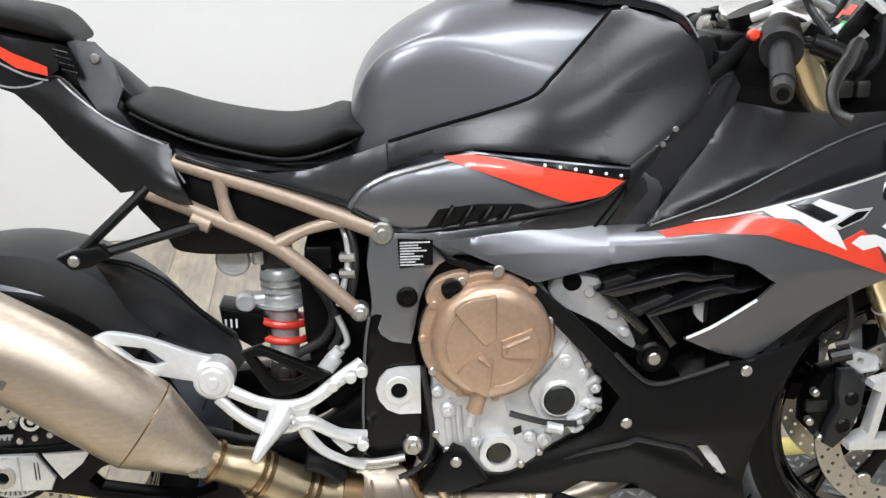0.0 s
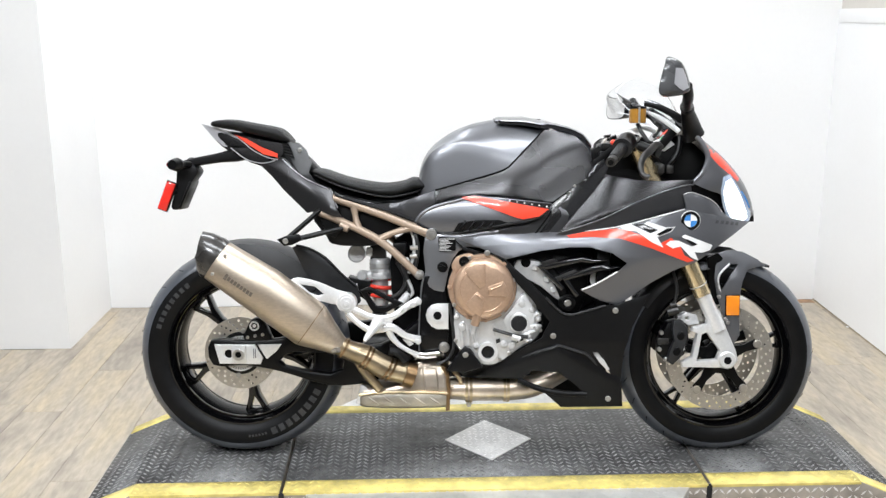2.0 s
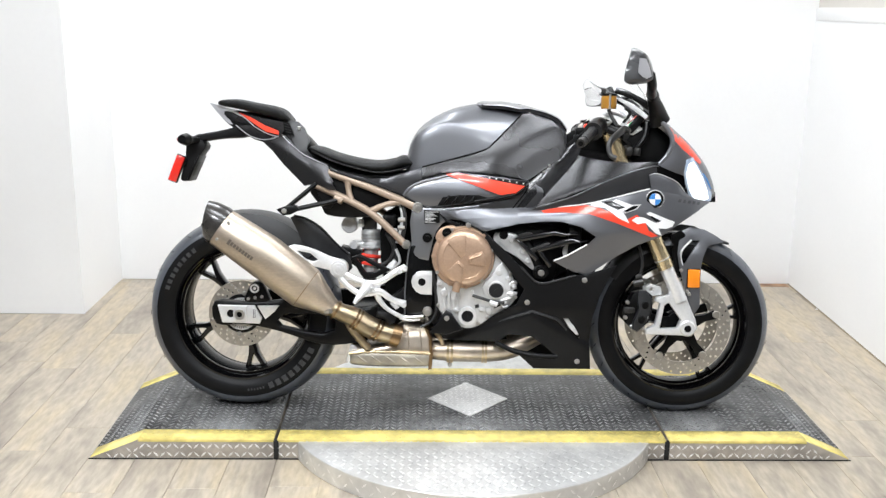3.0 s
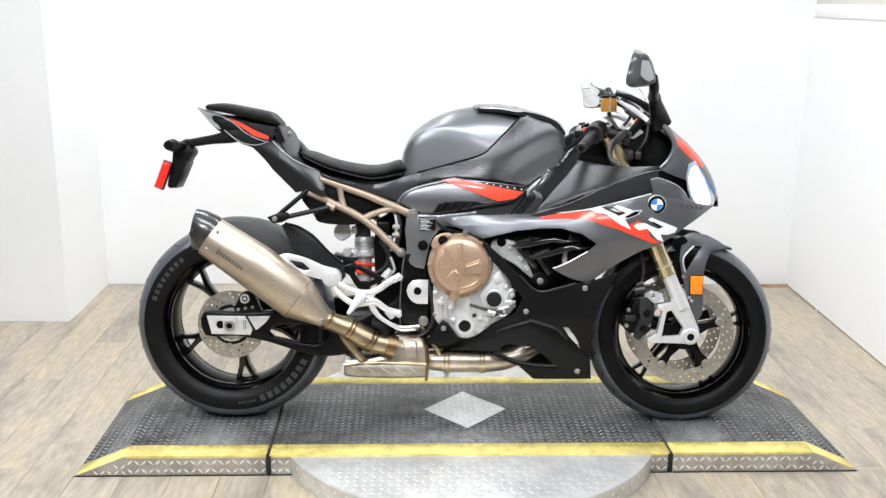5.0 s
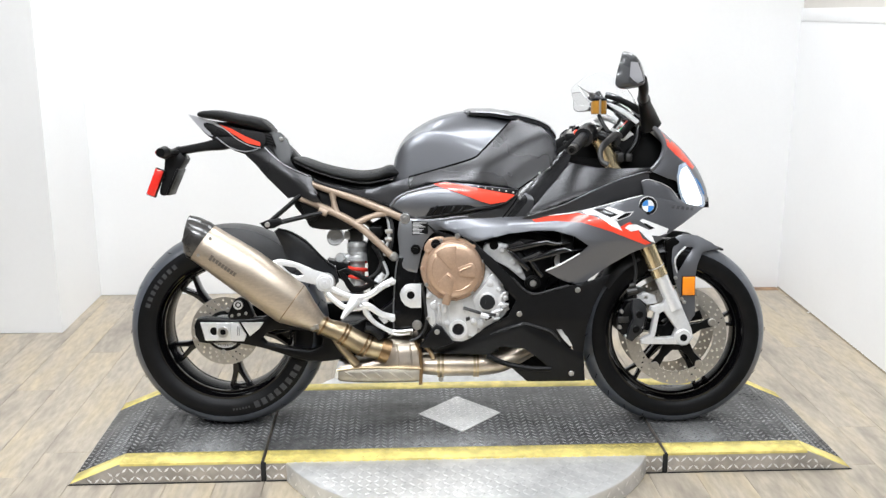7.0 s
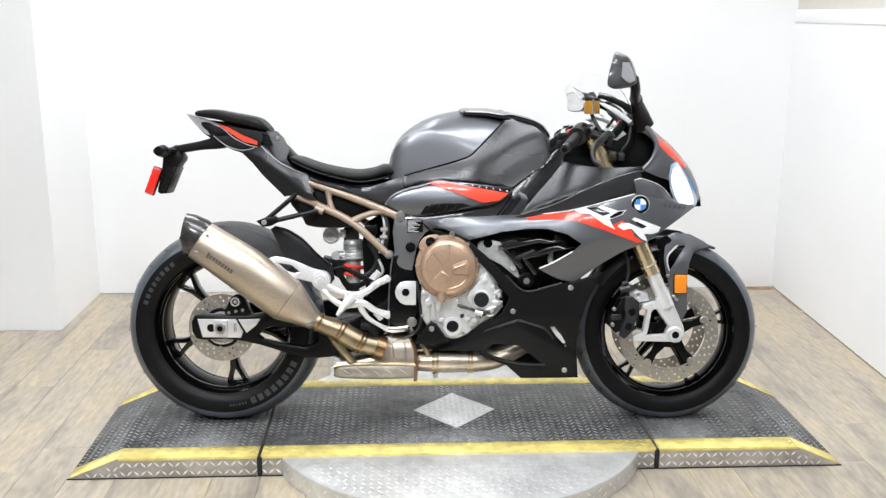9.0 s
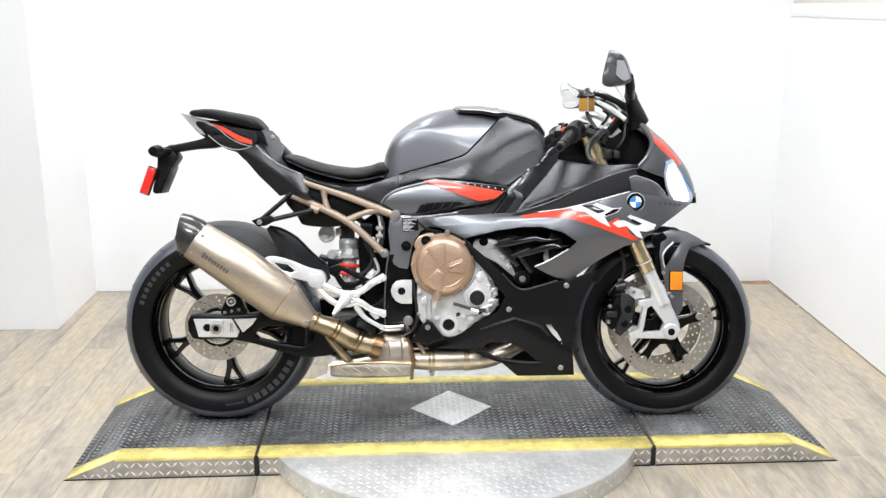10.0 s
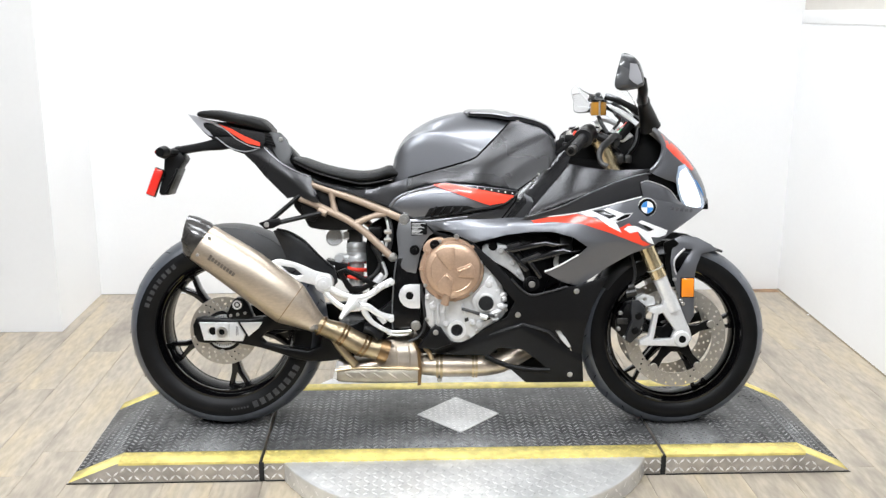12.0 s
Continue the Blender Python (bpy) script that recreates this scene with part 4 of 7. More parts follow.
part("shell_side", panel([(-0.352, 0.204), (-0.34, 0.213), (-0.28, 0.214), (-0.228, 0.226), (-0.212, 0.252), (-0.2, 0.28), (-0.19, 0.287), (-0.13, 0.285), (-0.113, 0.275), (-0.102, 0.25), (-0.1, 0.204)], lambda x, z: 0.146 - 0.22 * max(0.0, z - 0.21) - 0.5 * max(0.0, z - 0.262) - 0.5 * max(0.0, -0.2 - x) * max(0.0, z - 0.2) * 10, 0.006, 0.012), BOXSTEEL, cb, angle=35)
for fx in (-0.168, -0.128):
    part("shell_fold", tube([(fx, -0.1465, 0.207), (fx - 0.003, -0.139, 0.242), (fx - 0.008, -0.133, 0.272)], [0.002, 0.003, 0.002], 8), BOXSTEEL, cb)
hp = part("header_pipe", tube([(-0.1, -0.09, 0.2), (-0.02, -0.09, 0.2), (0.09, -0.09, 0.202), (0.16, -0.088, 0.21), (0.25, -0.08, 0.25)], [0.03, 0.037, 0.037, 0.032, 0.024], 24), BOXSTEEL, bike, "heat-tinted header pipe")
for x, r in ((-0.045, 0.04), (-0.032, 0.041), (0.068, 0.0395), (0.078, 0.0395)):
    part("pipe_band", ring(0, 0, -0.004, 0.004, r, 0.03, 32), HEATED, hp).matrix_basis = pose(x, -0.09, 0.2, 0, 0, 90)
part("sensor", tube([(-0.085, -0.12, 0.262), (-0.07, -0.122, 0.245), (-0.062, -0.118, 0.225)], 0.007, 10), HEATED, hp)
part("drain_plug", disc(-0.038, 0.156, -0.09, -0.11, 0.008, 12, 0.002), STEEL, hp)
part("header_pipe_bend", tube([(0.15, -0.06, 0.23), (0.22, -0.07, 0.245), (0.27, -0.08, 0.24), (0.3, -0.08, 0.225)], 0.018, 14), BOXSTEEL, hp)
part("header_pipe_bend", tube([(0.15, -0.03, 0.25), (0.24, -0.04, 0.27), (0.3, -0.05, 0.255)], 0.018, 14), BOXSTEEL, hp)

# -- frame, subframe
BEAM = curve2([(0.05, 0.682), (0.114, 0.697), (0.146, 0.709), (0.173, 0.734), (0.188, 0.751), (0.208, 0.756), (0.232, 0.742), (0.246, 0.724), (0.235, 0.684), (0.216, 0.668), (0.148, 0.66), (0.107, 0.668), (0.05, 0.672)], 2)
for side in (-1, 1):
    sub = part("subframe_rail", tube([(-0.435, side * 0.112, 0.772), (-0.307, side * 0.122, 0.729), (-0.232, side * 0.126, 0.7), (-0.15, side * 0.13, 0.667)], [0.0115, 0.012, 0.0125, 0.0145], 16, flat=1.1), GOLD, bike, "champagne-coloured steel subframe rail")
    part("lower_rail", tube([(-0.48, side * 0.115, 0.733), (-0.408, side * 0.12, 0.702), (-0.295, side * 0.128, 0.645), (-0.185, side * 0.132, 0.546)], 0.0115, 16), GOLD, sub)
    part("strut", tube([(-0.372, side * 0.118, 0.748), (-0.37, side * 0.12, 0.72), (-0.36, side * 0.123, 0.68)], [0.013, 0.0085, 0.012], 12), GOLD, sub)
    part("strut", tube([(-0.302, side * 0.127, 0.65), (-0.255, side * 0.127, 0.672), (-0.195, side * 0.129, 0.687)], [0.012, 0.0085, 0.011], 12), GOLD, sub)
    part("lug", tube([(-0.413, side * 0.125, 0.694), (-0.388, side * 0.128, 0.682)], 0.012, 12), GOLD, sub)
    part("rail_end", merge(disc(-0.149, 0.667, side * 0.12, side * 0.146, 0.0165, 24, 0.003), disc(-0.149, 0.667, side * 0.145, side * 0.152, 0.0075, 12, 0.0015)), STEEL, sub, "bright bolt and washer")
    part("rail_end", merge(disc(-0.184, 0.548, side * 0.12, side * 0.144, 0.0135, 24, 0.003), disc(-0.184, 0.548, side * 0.143, side * 0.15, 0.0075, 12, 0.0015)), STEEL, sub)
fr = part("frame", panel([(-0.165, 0.668), (-0.13, 0.672), (-0.069, 0.668), (0.03, 0.655), (0.02, 0.625), (-0.045, 0.632), (-0.07, 0.618), (-0.088, 0.594), (-0.098, 0.566), (-0.106, 0.525), (-0.112, 0.5), (-0.14, 0.505), (-0.172, 0.528), (-0.166, 0.56), (-0.172, 0.62)], lambda x, z: 0.1485 - 0.16 * max(0.0, -0.128 + (z - 0.58) * 0.35 - x) - 0.1 * max(0.0, z - 0.64) - 0.08 * max(0.0, x + 0.11), 0.03, 0.01), FRAMEGREY, bike, "gunmetal cast alloy main frame", angle=45)
part("frame_flank", slab(curve2([(-0.165, 0.668), (-0.069, 0.668), (0.03, 0.655), (-0.045, 0.632), (-0.098, 0.573), (-0.118, 0.47), (-0.165, 0.5), (-0.172, 0.6)], 3), 0.115, 0.148, 0.008), FRAMEGREY, bike)
for side in (-1, 1):
    part("frame_beam", tube([(-0.12, side * 0.125, 0.648), (0.0, side * 0.13, 0.664), (0.1, side * 0.138, 0.68), (0.19, side * 0.14, 0.72)], [0.02, 0.024, 0.026, 0.024], 14, flat=0.8), FRAMEGREY, bike)
    part("frame_beam", tube([(0.18, side * 0.138, 0.715), (0.24, side * 0.135, 0.775), (0.32, side * 0.105, 0.86), (0.4, side * 0.05, 0.92)], [0.022, 0.02, 0.013, 0.011], 14, flat=0.75), VOID, bike)
    beam = part("frame_cheek", panel(BEAM, lambda x, z: 0.1605 - 0.14 * max(0.0, z - 0.72), 0.004, 0.014, side=side), CHANNEL, bike, "satin gunmetal frame cheek")
    part("cheek_groove", tube([(x, side * (0.161 - 0.14 * max(0.0, z - 0.72)), z) for x, z in ((0.147, 0.667), (0.17, 0.697), (0.19, 0.725), (0.197, 0.745))], 0.0022, 8), VOID, beam)
    part("cheek_groove", tube([(x + 0.009, side * (0.161 - 0.14 * max(0.0, z - 0.72)), z - 0.004) for x, z in ((0.147, 0.667), (0.17, 0.697), (0.19, 0.725), (0.197, 0.745))], 0.0016, 8), VOID, beam)
    part("beam_cover", panel([(0.19, 0.714), (0.2, 0.757), (0.249, 0.798), (0.282, 0.83), (0.296, 0.846), (0.3, 0.842), (0.285, 0.828), (0.23, 0.759)], lambda x, z: 0.1645 - 0.23 * max(0.0, z - 0.72), 0.006, 0.012, lip=0.0006, side=side), GLOSSBLACK, bike, "gloss black frame beam cover", angle=60)
    part("beam_flank", panel([(0.163, 0.668), (0.19, 0.712), (0.23, 0.758), (0.285, 0.827), (0.33, 0.871), (0.35, 0.882), (0.362, 0.86), (0.353, 0.838), (0.313, 0.783), (0.272, 0.737), (0.232, 0.672)], lambda x, z: 0.163 - 0.23 * max(0.0, z - 0.72) - 0.1 * max(0.0, x - 0.159 - (z - 0.669) * 0.8), 0.006, 0.012, lip=0.0006, side=side), BEAMBLACK, bike, "dark gunmetal flank of the frame beam", angle=60)
    for bx, bz in ((0.262, 0.807), (0.245, 0.786)):
        part("beam_bolt", disc(bx, bz, side * 0.15, side * 0.1565, 0.004, 12, 0.001), STEEL, bike)
part("swingarm_pivot", slab([(-0.17, 0.545), (-0.155, 0.552), (-0.12, 0.545), (-0.104, 0.5), (-0.098, 0.45), (-0.096, 0.362), (-0.104, 0.328), (-0.125, 0.312), (-0.17, 0.303), (-0.184, 0.325), (-0.185, 0.38), (-0.182, 0.45), (-0.177, 0.51)], -0.1465, -0.09, 0.006), CASTBLACK, bike, "gloss black lower frame casting")
part("swingarm_pivot", slab([(-0.17, 0.545), (-0.155, 0.552), (-0.12, 0.545), (-0.104, 0.5), (-0.098, 0.45), (-0.096, 0.362), (-0.104, 0.328), (-0.125, 0.312), (-0.17, 0.303), (-0.184, 0.325), (-0.185, 0.38), (-0.182, 0.45), (-0.177, 0.51)], 0.09, 0.15, 0.006), GLOSSBLACK, bike)
pv = part("pivot_cover", slab([(-0.099, 0.467), (-0.099, 0.392), (-0.132, 0.392), (-0.149, 0.4), (-0.161, 0.416), (-0.165, 0.433), (-0.16, 0.45), (-0.148, 0.463), (-0.132, 0.467)], -0.149, -0.157, 0.002), SILVER, bike, "bright machined pivot cover")
part("pivot_ring", ring(-0.131, 0.432, -0.156, -0.161, 0.021, 0.0125, 28), SILVER, pv)
part("pivot_hole", disc(-0.131, 0.432, -0.155, -0.1585, 0.012, 20), VOID, pv)
for x, z in ((-0.116, 0.573), (-0.112, 0.337)):
    part("frame_bolt", merge(disc(x, z, -0.146, -0.155, 0.0155, 20, 0.003), disc(x, z, -0.154, -0.162, 0.0075, 6, 0.001)), SATIN if z > 0.5 else STEEL, bike)
part("pivot_cable", tube([(-0.096, -0.158, 0.468), (-0.09, -0.158, 0.422), (-0.083, -0.158, 0.369), (-0.087, -0.158, 0.329), (-0.106, -0.158, 0.302), (-0.134, -0.158, 0.289)], 0.0042, 8), CABLE, bike)
part("pivot_rim", tube([(-0.171, -0.149, 0.545), (-0.177, -0.149, 0.51), (-0.182, -0.149, 0.45), (-0.185, -0.149, 0.38), (-0.184, -0.149, 0.325)], 0.0024, 8), FRAMEGREY, bike)
st = part("warning_sticker", slab([(-0.128, 0.661), (-0.078, 0.657), (-0.078, 0.621), (-0.126, 0.617)], -0.1485, -0.1505), SATIN, fr, "black sticker with white unreadable lines")
for k in range(9):
    z = 0.6545 - 0.0041 * k
    part("text_line", box(-0.125, -0.125 + (0.043, 0.026, 0.03, 0.038, 0.02, 0.033, 0.028, 0.022, 0.034)[k], -0.1518, -0.15, z - 0.0009, z + 0.0009), STICKERTEXT, st)

# -- engine
eng = part("engine", slab(curve2([(-0.1, 0.6), (0.02, 0.64), (0.2, 0.62), (0.31, 0.55), (0.28, 0.42), (0.22, 0.33), (0.12, 0.28), (0.0, 0.26), (-0.1, 0.29), (-0.14, 0.42)], 3), -0.125, 0.125, 0.012), SATIN, bike, "black engine block with silver castings")
ck = part("crankcase", slab(curve2([(-0.083, 0.43), (-0.088, 0.375), (-0.07, 0.335), (-0.03, 0.3), (0.02, 0.285), (0.06, 0.3), (0.1, 0.33), (0.155, 0.365), (0.172, 0.41), (0.15, 0.47), (0.12, 0.52), (0.06, 0.6), (-0.04, 0.6), (-0.08, 0.52)], 3), -0.158, -0.12, 0.008), ALU, eng, "silver cast crankcase cover")
cl = part("clutch_cover", merge(moved(lathe([(0, -0.15), (0.098, -0.15), (0.098, -0.168), (0.0955, -0.171), (0.09, -0.172), (0, -0.172)], 64), Matrix.Translation((-0.002, 0, 0.515))), moved(lathe([(0, -0.165), (0.0885, -0.165), (0.0875, -0.183), (0.0845, -0.192), (0.077, -0.199), (0.066, -0.202), (0.04, -0.2045), (0, -0.2055)], 64), Matrix.Translation((0.002, 0, 0.515)))), BRONZE, eng, "matte bronze clutch cover")
CX, CZ = 0.002, 0.515


WEBS = ([(-0.054, 0.569), (-0.042, 0.58), (-0.026, 0.586), (0.005, 0.589), (0.0055, 0.526), (-0.01, 0.517)],
        [(0.013, 0.523), (0.056, 0.539), (0.066, 0.523), (0.068, 0.494), (0.0155, 0.497)],
        [(-0.023, 0.504), (-0.017, 0.509), (0.002, 0.492), (-0.006, 0.437), (-0.034, 0.452), (-0.05, 0.476)])
for web, high in zip(WEBS, (0.209, 0.2095, 0.209)):
    part("raised_web", slab(web, -0.194, -high, 0.002), BRONZE, cl)
part("raised_rib", tube([(0.02, -0.2105, 0.515), (0.052, -0.2095, 0.528)], 0.003, 8), BRONZE, cl)
part("raised_rib", tube([(0.017, -0.2105, 0.505), (0.017, -0.2105, 0.516)], 0.004, 8), BRONZE, cl)
part("raised_rib", tube([(-0.02, -0.2105, 0.501), (-0.012, -0.2105, 0.497), (-0.005, -0.21, 0.488)], 0.0032, 8), BRONZE, cl)
for a0, a1, rr in ((-88, -30, 0.064), (120, 200, 0.068)):
    part("raised_rib", tube([(CX + rr * math.cos(radians(mix(a0, a1, k / 6))), -0.201, CZ + rr * math.sin(radians(mix(a0, a1, k / 6)))) for k in range(7)], 0.0026, 8), BRONZE, cl)
part("cap_lobe", slab(curve2([(-0.09, 0.572), (-0.08, 0.599), (-0.058, 0.611), (-0.03, 0.612), (-0.02, 0.58), (-0.06, 0.55)], 3), -0.15, -0.171, 0.003), BRONZE, cl)
for k in range(11):
    a = radians(15 + 32.7 * k)
    bolt(-0.002 + 0.094 * math.cos(a), 0.515 + 0.094 * math.sin(a), -0.168, 0.0062, 0.008, STEEL if k % 3 == 0 else BRONZE, cl)
part("filler_cap", merge(disc(-0.054, 0.592, -0.15, -0.182, 0.015, 24, 0.003), box(-0.064, -0.044, -0.186, -0.18, 0.59, 0.594, 0.0015)), SATIN, eng, "black oil filler cap")
part("spout", tube([(-0.012, -0.19, 0.45), (-0.017, -0.192, 0.435), (-0.024, -0.19, 0.41)], [0.011, 0.012, 0.0125], 14), BRONZE, cl)
part("spout_tip", tube([(-0.024, -0.187, 0.412), (-0.03, -0.184, 0.385)], 0.008, 12), ALU, cl)
gx = [(-0.083, 0.43), (-0.088, 0.375), (-0.07, 0.335), (-0.03, 0.3), (0.02, 0.285), (0.06, 0.3), (0.1, 0.33), (0.155, 0.365), (0.172, 0.41), (0.15, 0.47), (0.12, 0.52)]
part("gasket_line", tube([(x, -0.1555, z) for x, z in gx], 0.0016, 6), CABLE, ck)
part("flange_gap", ring(-0.002, 0.515, -0.157, -0.1605, 0.1, 0.096, 64), CABLE, ck)
for rx in (-0.062, -0.045, -0.024):
    part("casting_rib", tube([(rx, -0.159, 0.405), (rx + 0.002, -0.162, 0.375), (rx + 0.004, -0.159, 0.345)], 0.0055, 8), ALU, ck)
for pts, r in (([(0.14, -0.165, 0.402), (0.152, -0.168, 0.405), (0.168, -0.162, 0.402)], 0.0055), ([(0.118, -0.168, 0.378), (0.135, -0.172, 0.385), (0.15, -0.168, 0.388)], 0.005), ([(0.145, -0.163, 0.43), (0.158, -0.166, 0.44), (0.165, -0.16, 0.435)], 0.006), ([(0.12, -0.166, 0.372), (0.128, -0.17, 0.36), (0.142, -0.164, 0.362)], 0.0045)):
    part("casting_pipe", tube(pts, r, 8), ALU, ck)
# dark plate laid on the casting as the shade of a recess
part("recess_shade_plate", slab([(0.158, 0.412), (0.172, 0.418), (0.168, 0.396), (0.156, 0.392)], -0.157, -0.16), VOID, ck)
part("casting_hole", disc(0.111, 0.472, -0.166, -0.1695, 0.0035, 10), VOID, ck)
for r0, r1, a in ((0.112, 0.15, -96), (0.11, 0.145, -74), (0.112, 0.14, -118), (0.112, 0.14, -52)):
    part("casting_rib", box(-0.004, 0.004, -0.164, -0.156, r0, r1, 0.003), ALU, ck).matrix_basis = pose(-0.002, 0, 0.515, 0, 90 - a, 0)
wp = part("water_pump", merge(slab(curve2([(0.06, 0.42), (0.09, 0.46), (0.12, 0.5), (0.14, 0.47), (0.15, 0.42), (0.135, 0.375), (0.09, 0.37)], 3), -0.155, -0.168, 0.004), disc(0.104, 0.412, -0.16, -0.174, 0.03, 32, 0.004)), ALU, eng, "silver cast pump housing")
part("pump_cap", merge(disc(0.104, 0.412, -0.173, -0.178, 0.0235, 28, 0.003), disc(0.104, 0.412, -0.1775, -0.179, 0.006, 10)), DUSTYLIT, wp)
sg = part("sight_glass", ring(0.015, 0.327, -0.15, -0.172, 0.0285, 0.019, 32), SILVER, eng, "silver ring round the dark sight glass")
part("dark_glass", disc(0.015, 0.327, -0.15, -0.168, 0.0195, 24, 0.004), GLOSSBLACK, sg)
for x, z, r in ((0.113, 0.47, 0.013), (0.14, 0.45, 0.009), (0.155, 0.4, 0.01), (0.135, 0.375, 0.009), (-0.06, 0.4, 0.012), (-0.075, 0.43, 0.009), (0.062, 0.35, 0.01), (0.085, 0.345, 0.012), (0.16, 0.425, 0.008), (-0.02, 0.345, 0.009)):
    part("casting_boss", merge(disc(x, z, -0.15, -0.17, r, 16, 0.003), disc(x, z, -0.169, -0.175, r * 0.5, 6, 0.001)), ALU, eng)
# thin dark plates that paint shaded recesses on the flat casting
for outline in ([(0.04, 0.35), (0.052, 0.355), (0.05, 0.366), (0.038, 0.362)], [(0.068, 0.452), (0.08, 0.466), (0.076, 0.474), (0.064, 0.46)], [(0.112, 0.492), (0.122, 0.482), (0.128, 0.488), (0.117, 0.5)], [(0.138, 0.425), (0.145, 0.425), (0.145, 0.437), (0.138, 0.437)], [(-0.058, 0.335), (-0.036, 0.322), (-0.03, 0.328), (-0.052, 0.344)], [(0.1, 0.352), (0.122, 0.362), (0.12, 0.368), (0.098, 0.358)]):
    part("recess_shade_plate", slab(outline, -0.156, -0.1592, 0.0004), CABLE, eng)
for k in range(9):
    bx, bz = ((-0.078, 0.36), (-0.062, 0.333), (-0.03, 0.306), (0.05, 0.303), (0.078, 0.322), (0.135, 0.358), (0.166, 0.39), (0.148, 0.462), (0.126, 0.502))[k]
    bolt(bx, bz, -0.157, 0.0058, 0.008, STEEL, eng)
part("sensor_cable", tube([(0.03, -0.175, 0.395), (0.06, -0.18, 0.387), (0.09, -0.178, 0.378), (0.13, -0.172, 0.372)], 0.005, 8), CABLE, eng)
part("plug", tube([(0.083, -0.182, 0.375), (0.107, -0.182, 0.368)], 0.0085, 10), ALU, eng)
part("cylinder_head", slab(curve2([(0.1, 0.61), (0.2, 0.63), (0.32, 0.6), (0.36, 0.5), (0.26, 0.44), (0.17, 0.5)], 3), -0.12, 0.12, 0.01), SATIN, bike)
part("head_casting", slab(curve2([(0.1, 0.592), (0.165, 0.588), (0.18, 0.552), (0.232, 0.504), (0.224, 0.472), (0.168, 0.515), (0.1, 0.555)], 3), -0.142, -0.1, 0.006), ALU, bike, "silver cylinder head casting")
part("casting_hole", disc(0.125, 0.585, -0.142, -0.1445, 0.014, 18), VOID, bike)
for hx, hz in ((0.15, 0.57), (0.185, 0.535), (0.205, 0.505)):
    part("casting_boss", disc(hx, hz, -0.142, -0.15, 0.009, 14, 0.002), ALU, bike)

# -- shock absorber and clutter behind the frame
sh = part("shock_absorber", tube([(-0.306, -0.01, 0.585), (-0.306, -0.01, 0.577), (-0.306, -0.01, 0.548), (-0.305, -0.01, 0.54), (-0.305, -0.01, 0.526)], [0.028, 0.0325, 0.0325, 0.0355, 0.036], 24, n=2), ALU, bike, "silver rear shock with red spring")
part("top_clevis", box(-0.335, -0.288, -0.03, 0.02, 0.58, 0.625, 0.005), LEVERGREY, sh)
part("valve_block", box(-0.346, -0.328, -0.035, -0.01, 0.592, 0.618, 0.004), SILVER, sh)
part("shock_shaft", tube([(-0.306, -0.01, 0.53), (-0.307, -0.01, 0.43)], 0.024, 18), ALU, sh)
part("lower_clevis", merge(box(-0.33, -0.288, -0.03, 0.02, 0.395, 0.432, 0.006), disc(-0.309, 0.412, -0.025, -0.036, 0.011, 16, 0.002)), LEVERGREY, sh)
coil = [(-0.306 + 0.039 * math.cos(a), -0.01 + 0.039 * math.sin(a), 0.519 - 0.0042 * a) for a in [k * math.pi / 8 for k in range(32)]]
part("spring", tube(coil, 0.0062, 10, n=2), SPRING, sh, "red coil spring")
part("spring_seat", tube([(-0.306, -0.01, 0.529), (-0.306, -0.01, 0.524)], 0.042, 28), ALU, sh)
for z in (0.545, 0.556, 0.567):
    part("body_ring", tube([(-0.306, -0.01, z - 0.0016), (-0.306, -0.01, z + 0.0016)], 0.034, 24), STEEL, sh)
part("shock_reservoir", merge(disc(-0.377, 0.597, 0.03, -0.02, 0.027, 32, 0.004), ring(-0.377, 0.597, -0.0195, -0.0225, 0.024, 0.02, 32), disc(-0.377, 0.597, -0.019, -0.0215, 0.012, 20, 0.001)), SILVER, sh)
part("reservoir_arm", tube([(-0.362, -0.02, 0.535), (-0.34, -0.022, 0.535), (-0.315, -0.02, 0.54)], [0.014, 0.012, 0.014], 14), ALU, sh)
part("adjuster", disc(-0.36, 0.534, -0.02, -0.042, 0.015, 20, 0.003), ALU, sh)
part("linkage", slab([(-0.4, 0.53), (-0.335, 0.515), (-0.325, 0.475), (-0.35, 0.46), (-0.395, 0.49)], -0.045, 0.02, 0.004), SATIN, bike)
part("linkage_marks", merge(*[box(-0.392 + 0.008 * k, -0.389 + 0.008 * k, -0.0465, -0.0445, 0.497, 0.511) for k in range(3)]), WHITE, bike)
part("undertray", slab(curve2([(-0.5, 0.72), (-0.46, 0.66), (-0.44, 0.634), (-0.36, 0.627), (-0.3, 0.635), (-0.244, 0.665), (-0.17, 0.665), (-0.15, 0.72), (-0.3, 0.765), (-0.446, 0.77)], 3), -0.095, 0.095, 0.008), MATTE, bike, "black plastic undertray")
part("undertray_flap", slab([(-0.478, 0.725), (-0.44, 0.735), (-0.405, 0.69), (-0.43, 0.655), (-0.455, 0.66)], -0.105, -0.09, 0.003), MATTE, bike)
# near-black block added for the deep shade behind the frame
part("inner_shade_block", slab(curve2([(-0.26, 0.64), (-0.12, 0.63), (-0.12, 0.34), (-0.2, 0.33), (-0.26, 0.42)], 3), -0.07, 0.07, 0.01), VOID, bike)
